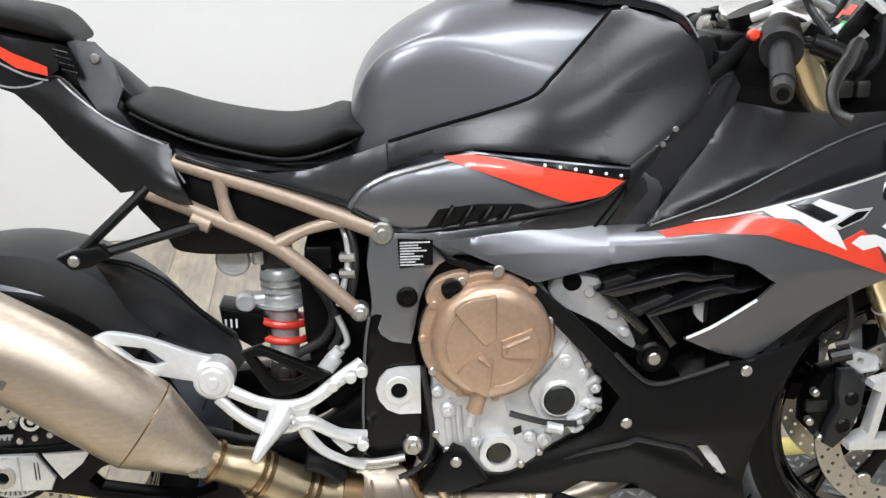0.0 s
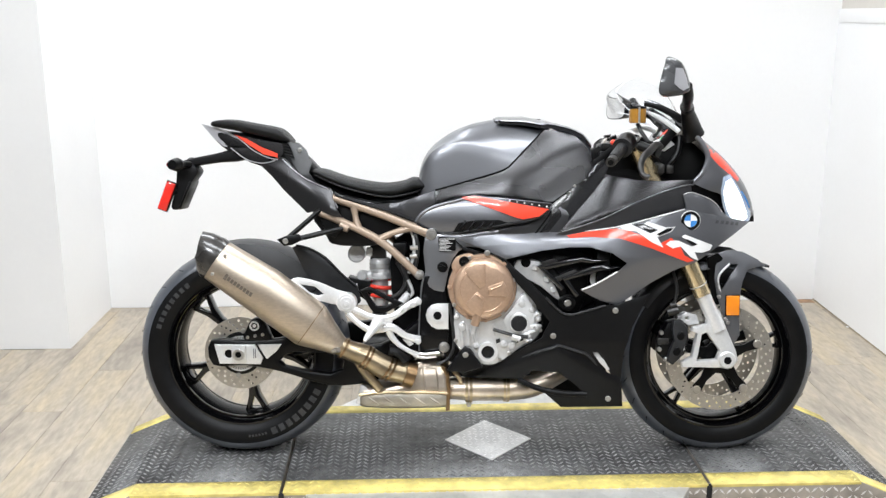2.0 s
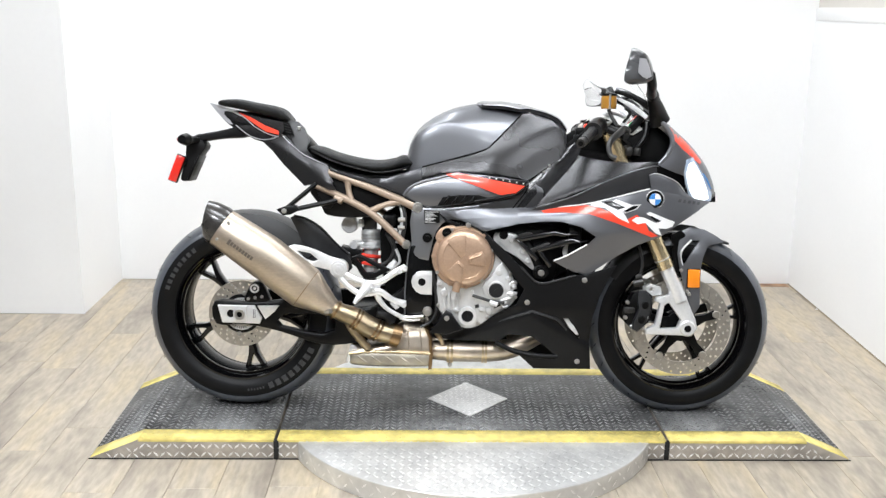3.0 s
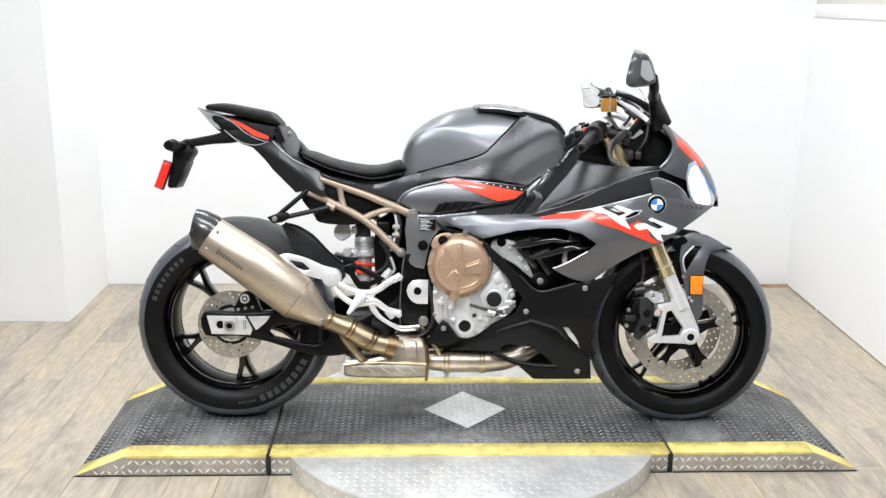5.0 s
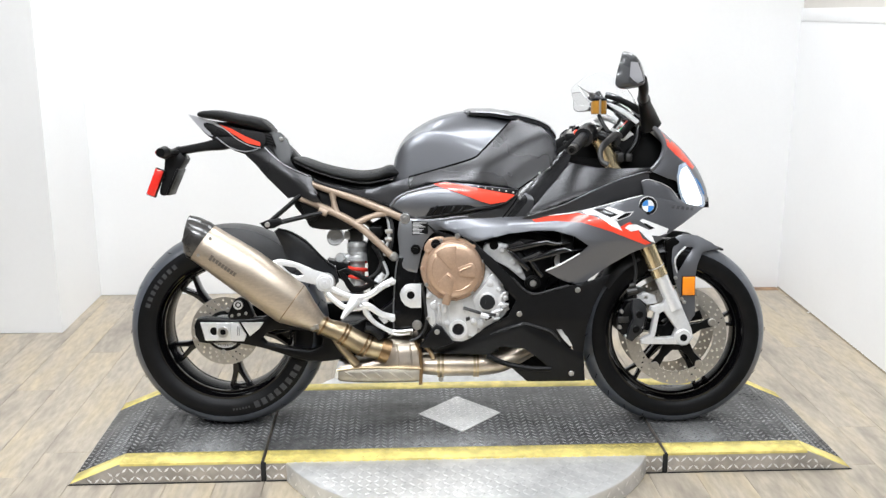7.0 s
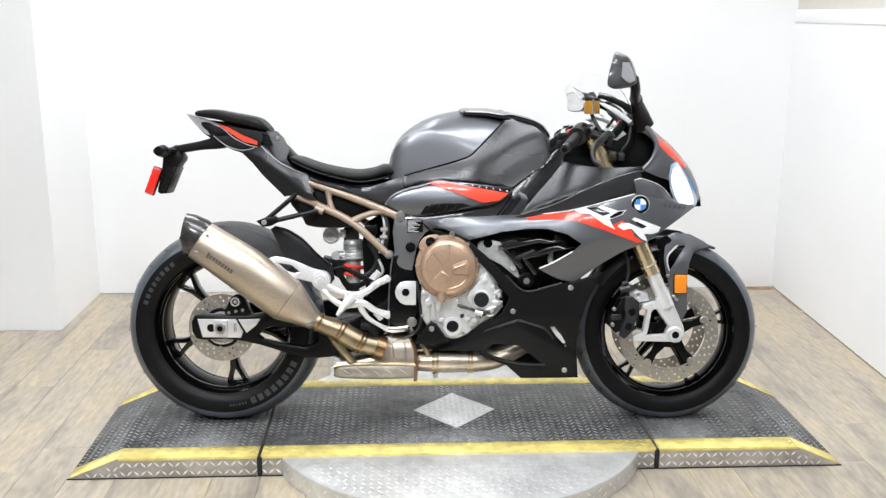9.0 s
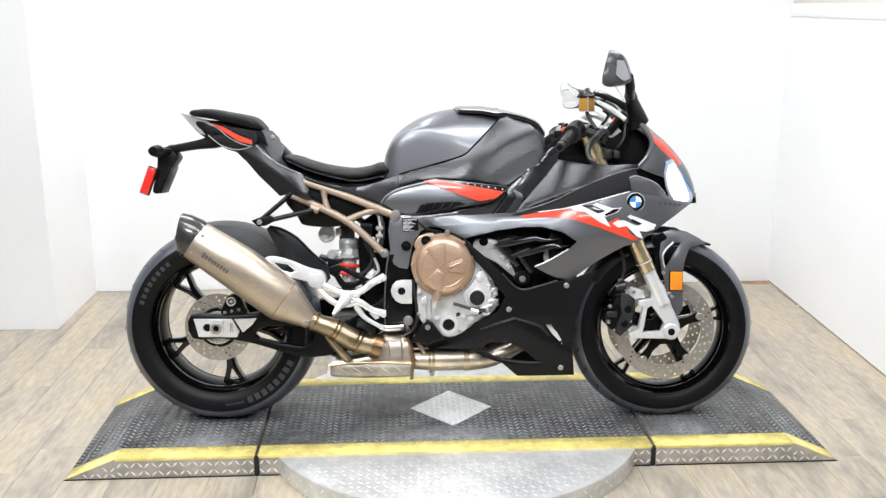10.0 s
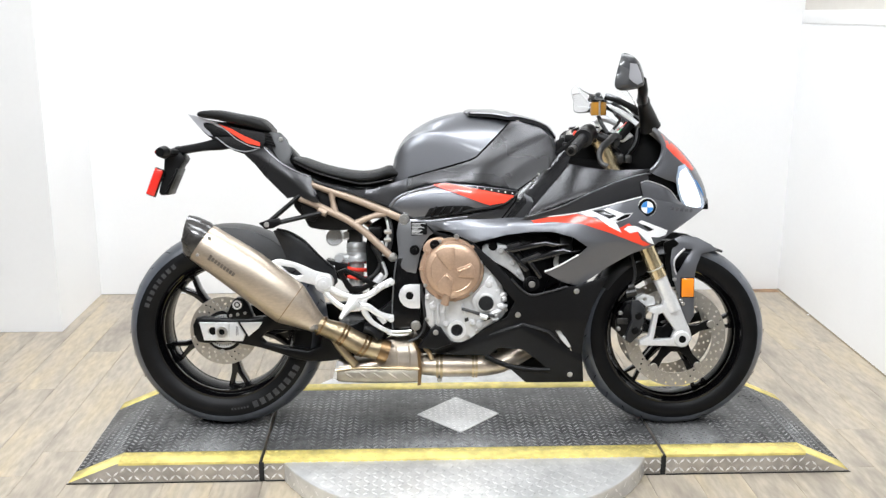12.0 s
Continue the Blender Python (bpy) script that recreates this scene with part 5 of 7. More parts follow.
for pts, r, m in (([(-0.205, -0.1, 0.685), (-0.19, -0.115, 0.645), (-0.19, -0.118, 0.6), (-0.2, -0.115, 0.555)], 0.006, CABLE),
                  ([(-0.212, -0.095, 0.685), (-0.2, -0.11, 0.65), (-0.2, -0.112, 0.61), (-0.215, -0.11, 0.55)], 0.005, ALU),
                  ([(-0.25, -0.08, 0.58), (-0.225, -0.085, 0.53), (-0.24, -0.085, 0.49), (-0.28, -0.08, 0.465)], 0.0075, CABLE),
                  ([(-0.235, -0.09, 0.57), (-0.215, -0.095, 0.51), (-0.23, -0.095, 0.475)], 0.006, CABLE),
                  ([(-0.218, -0.1, 0.53), (-0.205, -0.105, 0.49), (-0.23, -0.1, 0.47)], 0.005, ALU),
                  ([(-0.24, -0.06, 0.64), (-0.26, -0.06, 0.6), (-0.25, -0.06, 0.55)], 0.008, CABLE)):
    part("hose", tube(pts, r, 10), m, bike)
part("solenoid", merge(box(-0.262, -0.222, -0.105, -0.06, 0.605, 0.64, 0.005), box(-0.255, -0.23, -0.098, -0.065, 0.58, 0.606, 0.004)), SATIN, bike)
for x, z in ((-0.2, 0.6), (-0.199, 0.625)):
    part("cable_clip", tube([(x - 0.01, -0.112, z), (x + 0.012, -0.12, z + 0.002)], 0.0075, 8), STEEL, bike)
part("hose_joint", disc(-0.222, 0.588, -0.1, -0.118, 0.009, 14, 0.002), ALU, bike)

# -- fuel tank
def tank_shell():
    stations = [  # x, top, crease height, half-width at the crease, half-width below
        (-0.19, 0.80, 0.79, 0.05, 0.055), (-0.182, 0.86, 0.835, 0.08, 0.088), (-0.155, 0.912, 0.885, 0.1, 0.106), (-0.11, 0.95, 0.915, 0.108, 0.115), (-0.057, 0.978, 0.925, 0.111, 0.12),
        (0.0, 0.994, 0.918, 0.113, 0.124), (0.055, 1.001, 0.905, 0.114, 0.126), (0.12, 1.0, 0.893, 0.112, 0.126), (0.2, 0.989, 0.885, 0.1, 0.122), (0.27, 0.968, 0.87, 0.085, 0.115), (0.315, 0.935, 0.85, 0.075, 0.1), (0.328, 0.90, 0.83, 0.06, 0.085)]
    cols = []
    for x, zt, zc, wc, wb in stations:
        cols.append([(x, -wb, 0.72), (x, -wb, 0.79), (x, -mix(wb, wc, 0.5), mix(0.8, zc, 0.55)), (x, -wc - 0.001, zc - 0.013), (x, -wc + 0.006, zc + 0.01), (x, -wc * 0.8, mix(zc, zt, 0.46)), (x, -wc * 0.52, mix(zc, zt, 0.84)), (x, -wc * 0.22, mix(zc, zt, 0.98)), (x, 0, zt)])
    grid = [smooth_path(c, 4) for c in cols]
    rows = [smooth_path([g[k] for g in grid], 4) for k in range(len(grid[0]))]
    rings = []
    for i in range(len(rows[0])):
        half = [r[i] for r in rows]
        rings.append(half + [Vector((q.x, -q.y, q.z)) for q in half[-2::-1]])
    return skin(rings)


tank = part("fuel_tank", tank_shell(), GREY, bike, "grey metallic painted fuel tank", angle=50)
rings = []
for x, z, w in ((0.035, 1.003, 0.045), (0.05, 1.008, 0.075), (0.12, 1.008, 0.085), (0.17, 1.0, 0.088), (0.195, 0.995, 0.07), (0.26, 0.978, 0.055), (0.3, 0.957, 0.045), (0.325, 0.925, 0.04)):
    top = [Vector((x, u * w, z + 0.001 - 0.014 * u * u * (w / 0.08) ** 2)) for u in (-1, -0.6, -0.2, 0.2, 0.6, 1)]
    rings.append(top + [q - Vector((0, 0, 0.012)) for q in top[::-1]])
tc = part("tank_top_cover", skin(rings), BEAMBLACK, tank, "gloss black tank top cover")
part("cover_edge", tube([(0.04, -0.055, 0.996), (0.06, -0.078, 0.994), (0.12, -0.086, 0.992), (0.17, -0.089, 0.984), (0.2, -0.072, 0.985), (0.26, -0.057, 0.972), (0.3, -0.047, 0.954), (0.325, -0.042, 0.923)], 0.0016, 8), TIPSILVER, tc)
part("fuel_cap", moved(disc(0, 0, 0, -0.004, 0.03, 32, 0.002), Matrix.Translation((0.15, 0, 0.997)) @ pose(0, 0, 0, -90)), SATIN, tc)
bolt(0.2, 0.966, -0.088, 0.006, 0.004, STEEL, tank)
FOLD = table([(-0.1, 0.785), (-0.017, 0.802), (0.144, 0.853), (0.213, 0.9), (0.3, 0.936)])


def cover_fold(x, z):
    """The pressed ridge that rises forwards along the side cover, with a soft slope above and below it."""
    return 0.006 * ease(1 - abs(z - FOLD(x)) / 0.07) * ease((x + 0.03) / 0.14)


def trim_w(x, z):
    return mix(tail_w(x, z), cover_w(x, z) + 0.002 + cover_fold(x, z), ease((x + 0.3) / 0.3))


pair("tank_side_cover", [(-0.137, 0.792), (-0.055, 0.815), (0.057, 0.849), (0.091, 0.876), (0.113, 0.898), (0.155, 0.942), (0.177, 0.966), (0.204, 0.968), (0.27, 0.948), (0.305, 0.912), (0.318, 0.863), (0.3, 0.831), (0.196, 0.761), (0.143, 0.77), (0.069, 0.779), (-0.018, 0.783), (-0.08, 0.776), (-0.137, 0.757)], trim_w, DARKGREY, 0.006, 0.008, label="dark grey satin tank side cover", lip=0.0006)

part("cover_gap", tube([(x, -trim_w(x, z) + 0.001, z + 0.0018) for x, z in ((-0.137, 0.792), (-0.055, 0.815), (0.057, 0.849), (0.091, 0.876), (0.113, 0.898), (0.155, 0.942), (0.177, 0.966))], 0.0026, 8), VOID, tank)


def duct_w(x, z):
    return cover_w(x, z) + 0.004 + 0.009 * ease(1 - abs(z - 0.712) / 0.07) * mix(1.0, 0.4, ease((x - 0.02) / 0.14))


duct = pair("side_duct", [(-0.194, 0.702), (-0.175, 0.728), (-0.137, 0.748), (-0.068, 0.768), (-0.018, 0.78), (0.196, 0.758), (0.187, 0.742), (0.158, 0.721), (0.119, 0.709), (0.07, 0.702), (-0.017, 0.684), (-0.092, 0.67), (-0.133, 0.672)], duct_w, GREY, 0.005, 0.014, label="grey metallic side duct panel")


part("duct_rim", tube([(x, -duct_w(x, z) - 0.001, z) for x, z in ((-0.194, 0.704), (-0.175, 0.728), (-0.137, 0.748), (-0.068, 0.766), (-0.02, 0.779))], 0.0045, 8), GREY, duct)
sheet("red_stripe", [(-0.061, 0.775), (-0.022, 0.779), (0.186, 0.742), (0.158, 0.721), (0.113, 0.713), (0.094, 0.718), (0.02, 0.745), (-0.055, 0.77)], lambda x, z: duct_w(x, z) + 0.003, RED, duct, "bright red stripe", step=0.014, lift=0.0035)
blk = sheet("black_strip", [(-0.018, 0.779), (0.194, 0.757), (0.187, 0.745), (0.068, 0.766)], lambda x, z: duct_w(x, z) + 0.003, GLOSSBLACK, duct, "gloss black strip with small rivets", step=0.05, lift=0.0062)
for k in range(6):
    x = 0.075 + 0.021 * k
    bolt(x, 0.7655 - 0.0032 * k, -duct_w(x, 0.76) - 0.008, 0.0026, 0.002, WHITE, blk, "rivet", False)
vent = sheet("vent", [(-0.087, 0.673), (-0.07, 0.701), (-0.017, 0.71), (0.045, 0.711), (0.07, 0.703), (0.02, 0.69)], duct_w, MATTE, duct, "black louvred vent", lift=0.002, step=0.014)
for k in range(4):
    x = -0.066 + 0.026 * k
    part("vent_louvre", tube([(x, -duct_w(x, 0.69) - 0.005, 0.679 + 0.003 * k), (x + 0.008, -duct_w(x, 0.7) - 0.007, 0.692), (x + 0.018, -duct_w(x, 0.7) - 0.004, 0.706)], 0.0042, 8, flat=1.4), SATIN, vent)
part("duct_seam", tube([(x, -duct_w(x, z) - 0.001, z) for x, z in ((-0.19, 0.7), (-0.133, 0.6705), (-0.092, 0.669), (-0.017, 0.682), (0.07, 0.699), (0.119, 0.706), (0.16, 0.719), (0.19, 0.742))], 0.0042, 8), SATIN, duct)

# -- seats and tail
seat = part("rider_seat", body([(-0.505, 0.85, 0.844, 0.06), (-0.492, 0.856, 0.835, 0.095), (-0.465, 0.852, 0.82, 0.112), (-0.42, 0.836, 0.802, 0.122), (-0.36, 0.821, 0.782, 0.132), (-0.29, 0.812, 0.768, 0.135), (-0.235, 0.819, 0.771, 0.125), (-0.2, 0.83, 0.782, 0.108), (-0.165, 0.818, 0.79, 0.098), (-0.146, 0.806, 0.795, 0.078)], 24, 2.5), SEAT, bike, "black grained vinyl rider seat", angle=70)
part("seat_welt", tube([(-0.49, -0.1, 0.838), (-0.42, -0.121, 0.808), (-0.34, -0.134, 0.786), (-0.27, -0.135, 0.775), (-0.2, -0.112, 0.787), (-0.16, -0.075, 0.803)], 0.003, 8), SATIN, seat)
part("passenger_seat", body([(-0.806, 0.99, 0.983, 0.03), (-0.791, 0.998, 0.977, 0.052), (-0.736, 1.001, 0.968, 0.062), (-0.676, 0.991, 0.954, 0.07), (-0.612, 0.979, 0.938, 0.076), (-0.588, 0.966, 0.931, 0.074), (-0.567, 0.943, 0.93, 0.055)], 24, 3.6), SEAT, bike, "black vinyl passenger seat pad", angle=70)
part("tail_core", body([(-0.825, 0.98, 0.97, 0.01), (-0.76, 0.968, 0.908, 0.034), (-0.66, 0.956, 0.87, 0.044), (-0.58, 0.932, 0.82, 0.055), (-0.5, 0.845, 0.755, 0.075), (-0.42, 0.8, 0.735, 0.095), (-0.3, 0.775, 0.73, 0.1), (-0.16, 0.785, 0.72, 0.1)], 20, 3), MATTE, bike)
tip = pair("tail_tip", [(-0.838, 0.988), (-0.747, 0.963), (-0.71, 0.946), (-0.748, 0.939), (-0.758, 0.919), (-0.771, 0.922), (-0.803, 0.949)], tail_w, TIPSILVER, 0.006, 0.02, label="pale silver painted tail tip")
tup = pair("tail_upper", [(-0.791, 0.972), (-0.656, 0.94), (-0.582, 0.929), (-0.585, 0.896), (-0.6, 0.886), (-0.644, 0.896), (-0.697, 0.929), (-0.747, 0.958)], off(tail_w, 0.001), DARKGREY, 0.006, 0.02, label="dark grey tail panel")
sheet("red_stripe", [(-0.735, 0.957), (-0.697, 0.944), (-0.65, 0.919), (-0.6, 0.9), (-0.6, 0.888), (-0.644, 0.898), (-0.69, 0.926)], tail_w, RED, tup, "bright red stripe", lift=0.004)
tgl = pair("tail_lower", [(-0.757, 0.918), (-0.697, 0.918), (-0.637, 0.897), (-0.604, 0.882), (-0.651, 0.866), (-0.682, 0.872), (-0.738, 0.9)], off(tail_w, -0.002), DARKGREY, 0.006, 0.02, label="dark grey painted tail panel")
sheet("tail_window", [(-0.757, 0.921), (-0.74, 0.944), (-0.706, 0.922)], tail_w, GLOSSBLACK, tgl, lift=0.003)
ts = pair("tail_side_panel", [(-0.685, 0.874), (-0.645, 0.87), (-0.606, 0.884), (-0.579, 0.885), (-0.53, 0.836), (-0.485, 0.813), (-0.438, 0.796), (-0.434, 0.771), (-0.422, 0.744), (-0.407, 0.716), (-0.429, 0.718), (-0.473, 0.736), (-0.512, 0.727), (-0.538, 0.752), (-0.584, 0.795), (-0.617, 0.832), (-0.651, 0.863)], lambda x, z: tail_w(x, z) + 0.006 * max(0, 1 - abs((z - 0.8) + 0.62 * (x + 0.52)) / 0.03) + 0.026 * ease((0.815 - z) / 0.09) * ease((x + 0.53) / 0.09), DARKGREY, 0.006, 0.014, label="dark grey tail side panel")
part("panel_edge", tube([(x, -tail_w(x, z) - 0.001, z) for x, z in ((-0.604, 0.884), (-0.579, 0.884), (-0.53, 0.836), (-0.485, 0.813), (-0.44, 0.797))], 0.0018, 8), DARKGREY, ts)
for pts in ([(-0.82, 0.984), (-0.745, 0.957), (-0.707, 0.934), (-0.677, 0.91), (-0.633, 0.889), (-0.6, 0.882)], [(-0.745, 0.917), (-0.703, 0.886), (-0.663, 0.873), (-0.633, 0.873), (-0.608, 0.88)], [(-0.586, 0.884), (-0.559, 0.859), (-0.522, 0.831), (-0.485, 0.813), (-0.445, 0.796)], [(-0.436, 0.79), (-0.434, 0.77), (-0.42, 0.742)]):
    part("edge_line", tube([(x, -tail_w(x, z) - 0.0035, z) for x, z in pts], 0.0016, 6), TIPSILVER, ts)
part("seat_hump", panel([(-0.575, 0.934), (-0.54, 0.931), (-0.518, 0.91), (-0.5, 0.87), (-0.508, 0.845), (-0.482, 0.81), (-0.5, 0.816), (-0.53, 0.836), (-0.556, 0.872), (-0.568, 0.9)], lambda x, z: 0.094 - max(0, z - 0.84) * 0.4, 0.01, 0.012), DUSTYLIT, bike, "dark grey seat cowl side")
tv = sheet("tail_vent", [(-0.587, 0.932), (-0.566, 0.926), (-0.549, 0.886), (-0.569, 0.892), (-0.582, 0.904)], tail_w, VOID, ts, "black vent grille", lift=0.0015)
for k in range(4):
    part("grille_bar", tube([(-0.583 + 0.003 * k, -0.098, 0.925 - 0.009 * k), (-0.563 + 0.003 * k, -0.1, 0.92 - 0.009 * k)], 0.0018, 6), SATIN, tv)
part("hump_bridge", body([(-0.6, 0.922, 0.9, 0.035), (-0.55, 0.912, 0.85, 0.045), (-0.52, 0.893, 0.83, 0.05), (-0.48, 0.85, 0.82, 0.055)], 16, 2.5), SATIN, bike)
bolt(-0.536, 0.91, -0.07, 0.007, 0.004, STEEL, bike)
pair("seat_trim", [(-0.43, 0.79), (-0.408, 0.778), (-0.307, 0.753), (-0.244, 0.758), (-0.181, 0.778), (-0.14, 0.792), (-0.137, 0.757), (-0.173, 0.731), (-0.193, 0.706), (-0.281, 0.736), (-0.383, 0.766), (-0.43, 0.78)], trim_w, CHANNEL, 0.006, 0.02, label="grey trim panel under the seat")
part("trim_edge", tube([(-0.428, -0.124, 0.781), (-0.383, -0.126, 0.765), (-0.281, -0.132, 0.736), (-0.19, -0.135, 0.704)], 0.0028, 8), SATIN, bike)

# -- plate holder, rear lamps
arm = part("plate_holder", body([(-0.9, 0.878, 0.862, 0.022), (-0.86, 0.888, 0.862, 0.028), (-0.79, 0.902, 0.872, 0.03), (-0.73, 0.918, 0.876, 0.035), (-0.7, 0.915, 0.885, 0.035)], 16, 4), MATTE, bike, "matte black number plate holder")
part("holder_leg", slab(curve2([(-0.905, 0.872), (-0.87, 0.872), (-0.845, 0.848), (-0.865, 0.815), (-0.88, 0.77), (-0.905, 0.735), (-0.93, 0.74), (-0.915, 0.8)], 3), -0.035, 0.035, 0.005), MATTE, arm)
part("number_plate_back", moved(box(-0.004, 0.004, -0.045, 0.045, -0.045, 0.045, 0.002), Matrix.Translation((-0.885, 0, 0.775)) @ Matrix.Rotation(radians(24), 4, "Y")), SATIN, arm)
bolt(-0.877, 0.868, -0.036, 0.006, 0.004, STEEL, arm)
part("rear_reflector", moved(box(-0.0135, 0.0135, -0.006, 0.006, -0.043, 0.043, 0.003), Matrix.Translation((-0.936, -0.055, 0.774)) @ Matrix.Rotation(radians(21), 4, "Y")), REDLENS, arm, "red rear reflector")
part("reflector_frame", moved(box(-0.016, 0.016, -0.004, 0.008, -0.046, 0.046, 0.003), Matrix.Translation((-0.936, -0.048, 0.774)) @ Matrix.Rotation(radians(21), 4, "Y")), SATIN, arm)
part("reflector_arm", tube([(-0.94, -0.045, 0.78), (-0.915, -0.03, 0.79)], 0.012, 10), SATIN, arm)
for side in (-1, 1):
    tsg = part("rear_indicator", tube([(-0.87, side * 0.03, 0.868), (-0.885, side * 0.06, 0.868), (-0.895, side * 0.085, 0.868), (-0.9, side * 0.12, 0.868)], [0.008, 0.012, 0.0205, 0.014], 16), SATIN, arm)
    part("indicator_lens", tube([(-0.905, side * 0.085, 0.868), (-0.912, side * 0.1, 0.868), (-0.91, side * 0.115, 0.868)], [0.009, 0.0095, 0.005], 12), REDLENS, tsg)

# -- silencer hanger, pegs, pedal
for a, b in (((-0.567, -0.165, 0.652), (-0.472, -0.12, 0.736)), ((-0.567, -0.165, 0.648), (-0.405, -0.13, 0.685))):
    part("hanger_bar", tube([a, ((a[0] + b[0]) / 2, (a[1] + b[1]) / 2 - 0.003, (a[2] + b[2]) / 2), b], 0.0075, 8, flat=1.2), SATIN, bike, "black silencer hanger bar")
part("hanger_foot", slab([(-0.59, 0.655), (-0.565, 0.665), (-0.53, 0.67), (-0.515, 0.655), (-0.545, 0.64), (-0.57, 0.636)], -0.175, -0.15, 0.003), SATIN, bike)
bolt(-0.565, 0.651, -0.175, 0.008, 0.006, STEEL, bike)
# pale plate added for the bright wall that shows through the gap
part("bright_gap_piece", slab([(-0.512, 0.752), (-0.498, 0.747), (-0.482, 0.728), (-0.485, 0.72), (-0.5, 0.73), (-0.512, 0.742)], 0.08, 0.1, 0.002), ALU, bike)
part("passenger_hanger", slab(curve2([(-0.566, 0.528), (-0.548, 0.541), (-0.525, 0.545), (-0.474, 0.533), (-0.42, 0.51), (-0.385, 0.498), (-0.4, 0.466), (-0.43, 0.468), (-0.47, 0.477), (-0.484, 0.471), (-0.55, 0.517)], 3), -0.175, -0.163, 0.003, [[(-0.525, 0.526), (-0.483, 0.519), (-0.458, 0.498), (-0.475, 0.493), (-0.5, 0.502)]]), SILVER, bike, "silver cast passenger peg hanger")
part("rear_peg_boss", merge(disc(-0.391, 0.474, -0.16, -0.195, 0.0285, 32, 0.004), disc(-0.391, 0.474, -0.194, -0.199, 0.02, 24, 0.002), disc(-0.391, 0.474, -0.198, -0.203, 0.009, 6, 0.001)), SILVER, bike, "bright alloy boss")
hg = part("foot_rest_hanger", tube([(-0.37, -0.186, 0.456), (-0.328, -0.19, 0.437), (-0.287, -0.19, 0.43), (-0.254, -0.188, 0.438), (-0.216, -0.18, 0.464), (-0.184, -0.165, 0.478)], [0.0095, 0.009, 0.0095, 0.01, 0.0105, 0.0125], 12, flat=0.8), SILVER, bike, "bright cast alloy foot rest hanger")
part("lower_strut", tube([(-0.388, -0.185, 0.445), (-0.358, -0.188, 0.416), (-0.325, -0.19, 0.397), (-0.29, -0.19, 0.4), (-0.262, -0.188, 0.404), (-0.222, -0.178, 0.377), (-0.184, -0.165, 0.362)], [0.0085, 0.0085, 0.01, 0.012, 0.0105, 0.0095, 0.0125], 12, flat=0.8), SILVER, hg)
part("pedal_arm", tube([(-0.27, -0.185, 0.396), (-0.264, -0.183, 0.378), (-0.244, -0.182, 0.353), (-0.216, -0.178, 0.334), (-0.186, -0.17, 0.318)], [0.011, 0.0095, 0.0075, 0.0068, 0.008], 12, flat=0.8), SILVER, hg)
part("web", slab(curve2([(-0.325, 0.395), (-0.312, 0.418), (-0.33, 0.438), (-0.287, 0.434), (-0.255, 0.438), (-0.262, 0.414), (-0.255, 0.398), (-0.29, 0.392)], 2), -0.194, -0.178, 0.005), SILVER, hg)
part("foot_peg", tube([(-0.298, -0.19, 0.424), (-0.306, -0.208, 0.412), (-0.32, -0.228, 0.396), (-0.336, -0.245, 0.374)], [0.02, 0.0165, 0.0115, 0.0045], 14), SILVER, hg, "bright tapered foot peg")
for k in range(4):
    part("peg_ridge", tube([(-0.318 + 0.011 * k, -0.207 - 0.004 * (3 - k), 0.412 + 0.003 * k), (-0.308 + 0.011 * k, -0.205, 0.398 + 0.004 * k)], 0.0028, 8), ALU, hg)
for x, z in ((-0.184, 0.478), (-0.186, 0.363), (-0.226, 0.458), (-0.2, 0.47)):
    part("hanger_bolt", disc(x, z, -0.178, -0.196, 0.0085, 16, 0.002), SILVER, hg)
part("rest_tab", slab([(-0.232, 0.366), (-0.216, 0.37), (-0.2, 0.352), (-0.212, 0.345)], -0.178, -0.166, 0.003), ALU, hg)
part("pedal_link", merge(tube([(-0.205, -0.165, 0.325), (-0.17, -0.16, 0.318), (-0.125, -0.157, 0.322)], 0.006, 10), tube([(-0.2, -0.162, 0.316), (-0.17, -0.158, 0.31), (-0.135, -0.155, 0.313)], 0.005, 8)), STEEL, bike)
part("heel_guard", slab([(-0.353, 0.51), (-0.326, 0.52), (-0.276, 0.496), (-0.228, 0.472), (-0.268, 0.45), (-0.287, 0.442), (-0.312, 0.442), (-0.325, 0.458)], -0.184, -0.168, 0.004, [[(-0.333, 0.504), (-0.317, 0.502), (-0.262, 0.472), (-0.28, 0.464), (-0.305, 0.464), (-0.314, 0.475)]]), SATIN, bike, "black heel guard")
part("master_cylinder", merge(tube([(-0.245, -0.15, 0.462), (-0.215, -0.15, 0.497)], 0.009, 12), tube([(-0.235, -0.152, 0.47), (-0.222, -0.152, 0.486)], 0.0125, 12)), ALU, bike)

# -- fairing
FLANK = table([(0.25, 0.5), (0.28, 0.516), (0.382, 0.565), (0.44, 0.592), (0.49, 0.603), (0.6, 0.6), (0.7, 0.64)])


def fa(x, z):
    """Side fairing with a shoulder that turns up and in along its top edge."""
    fade = ease((0.52 - x) / 0.24)
    tuck = ease((x - 0.24) / 0.06) * ease((0.72 - x) / 0.16) * min(0.02, 0.26 * max(0.0, FLANK(x) - z))
    lean = 0.3 * max(0.0, z - 0.604) + 0.45 * max(0.0, z - 0.648 - 0.08 * (x - 0.144))
    return fair_w(x, z) - fade * ease((x + 0.1) / 0.26) * lean + fade * 0.006 - tuck


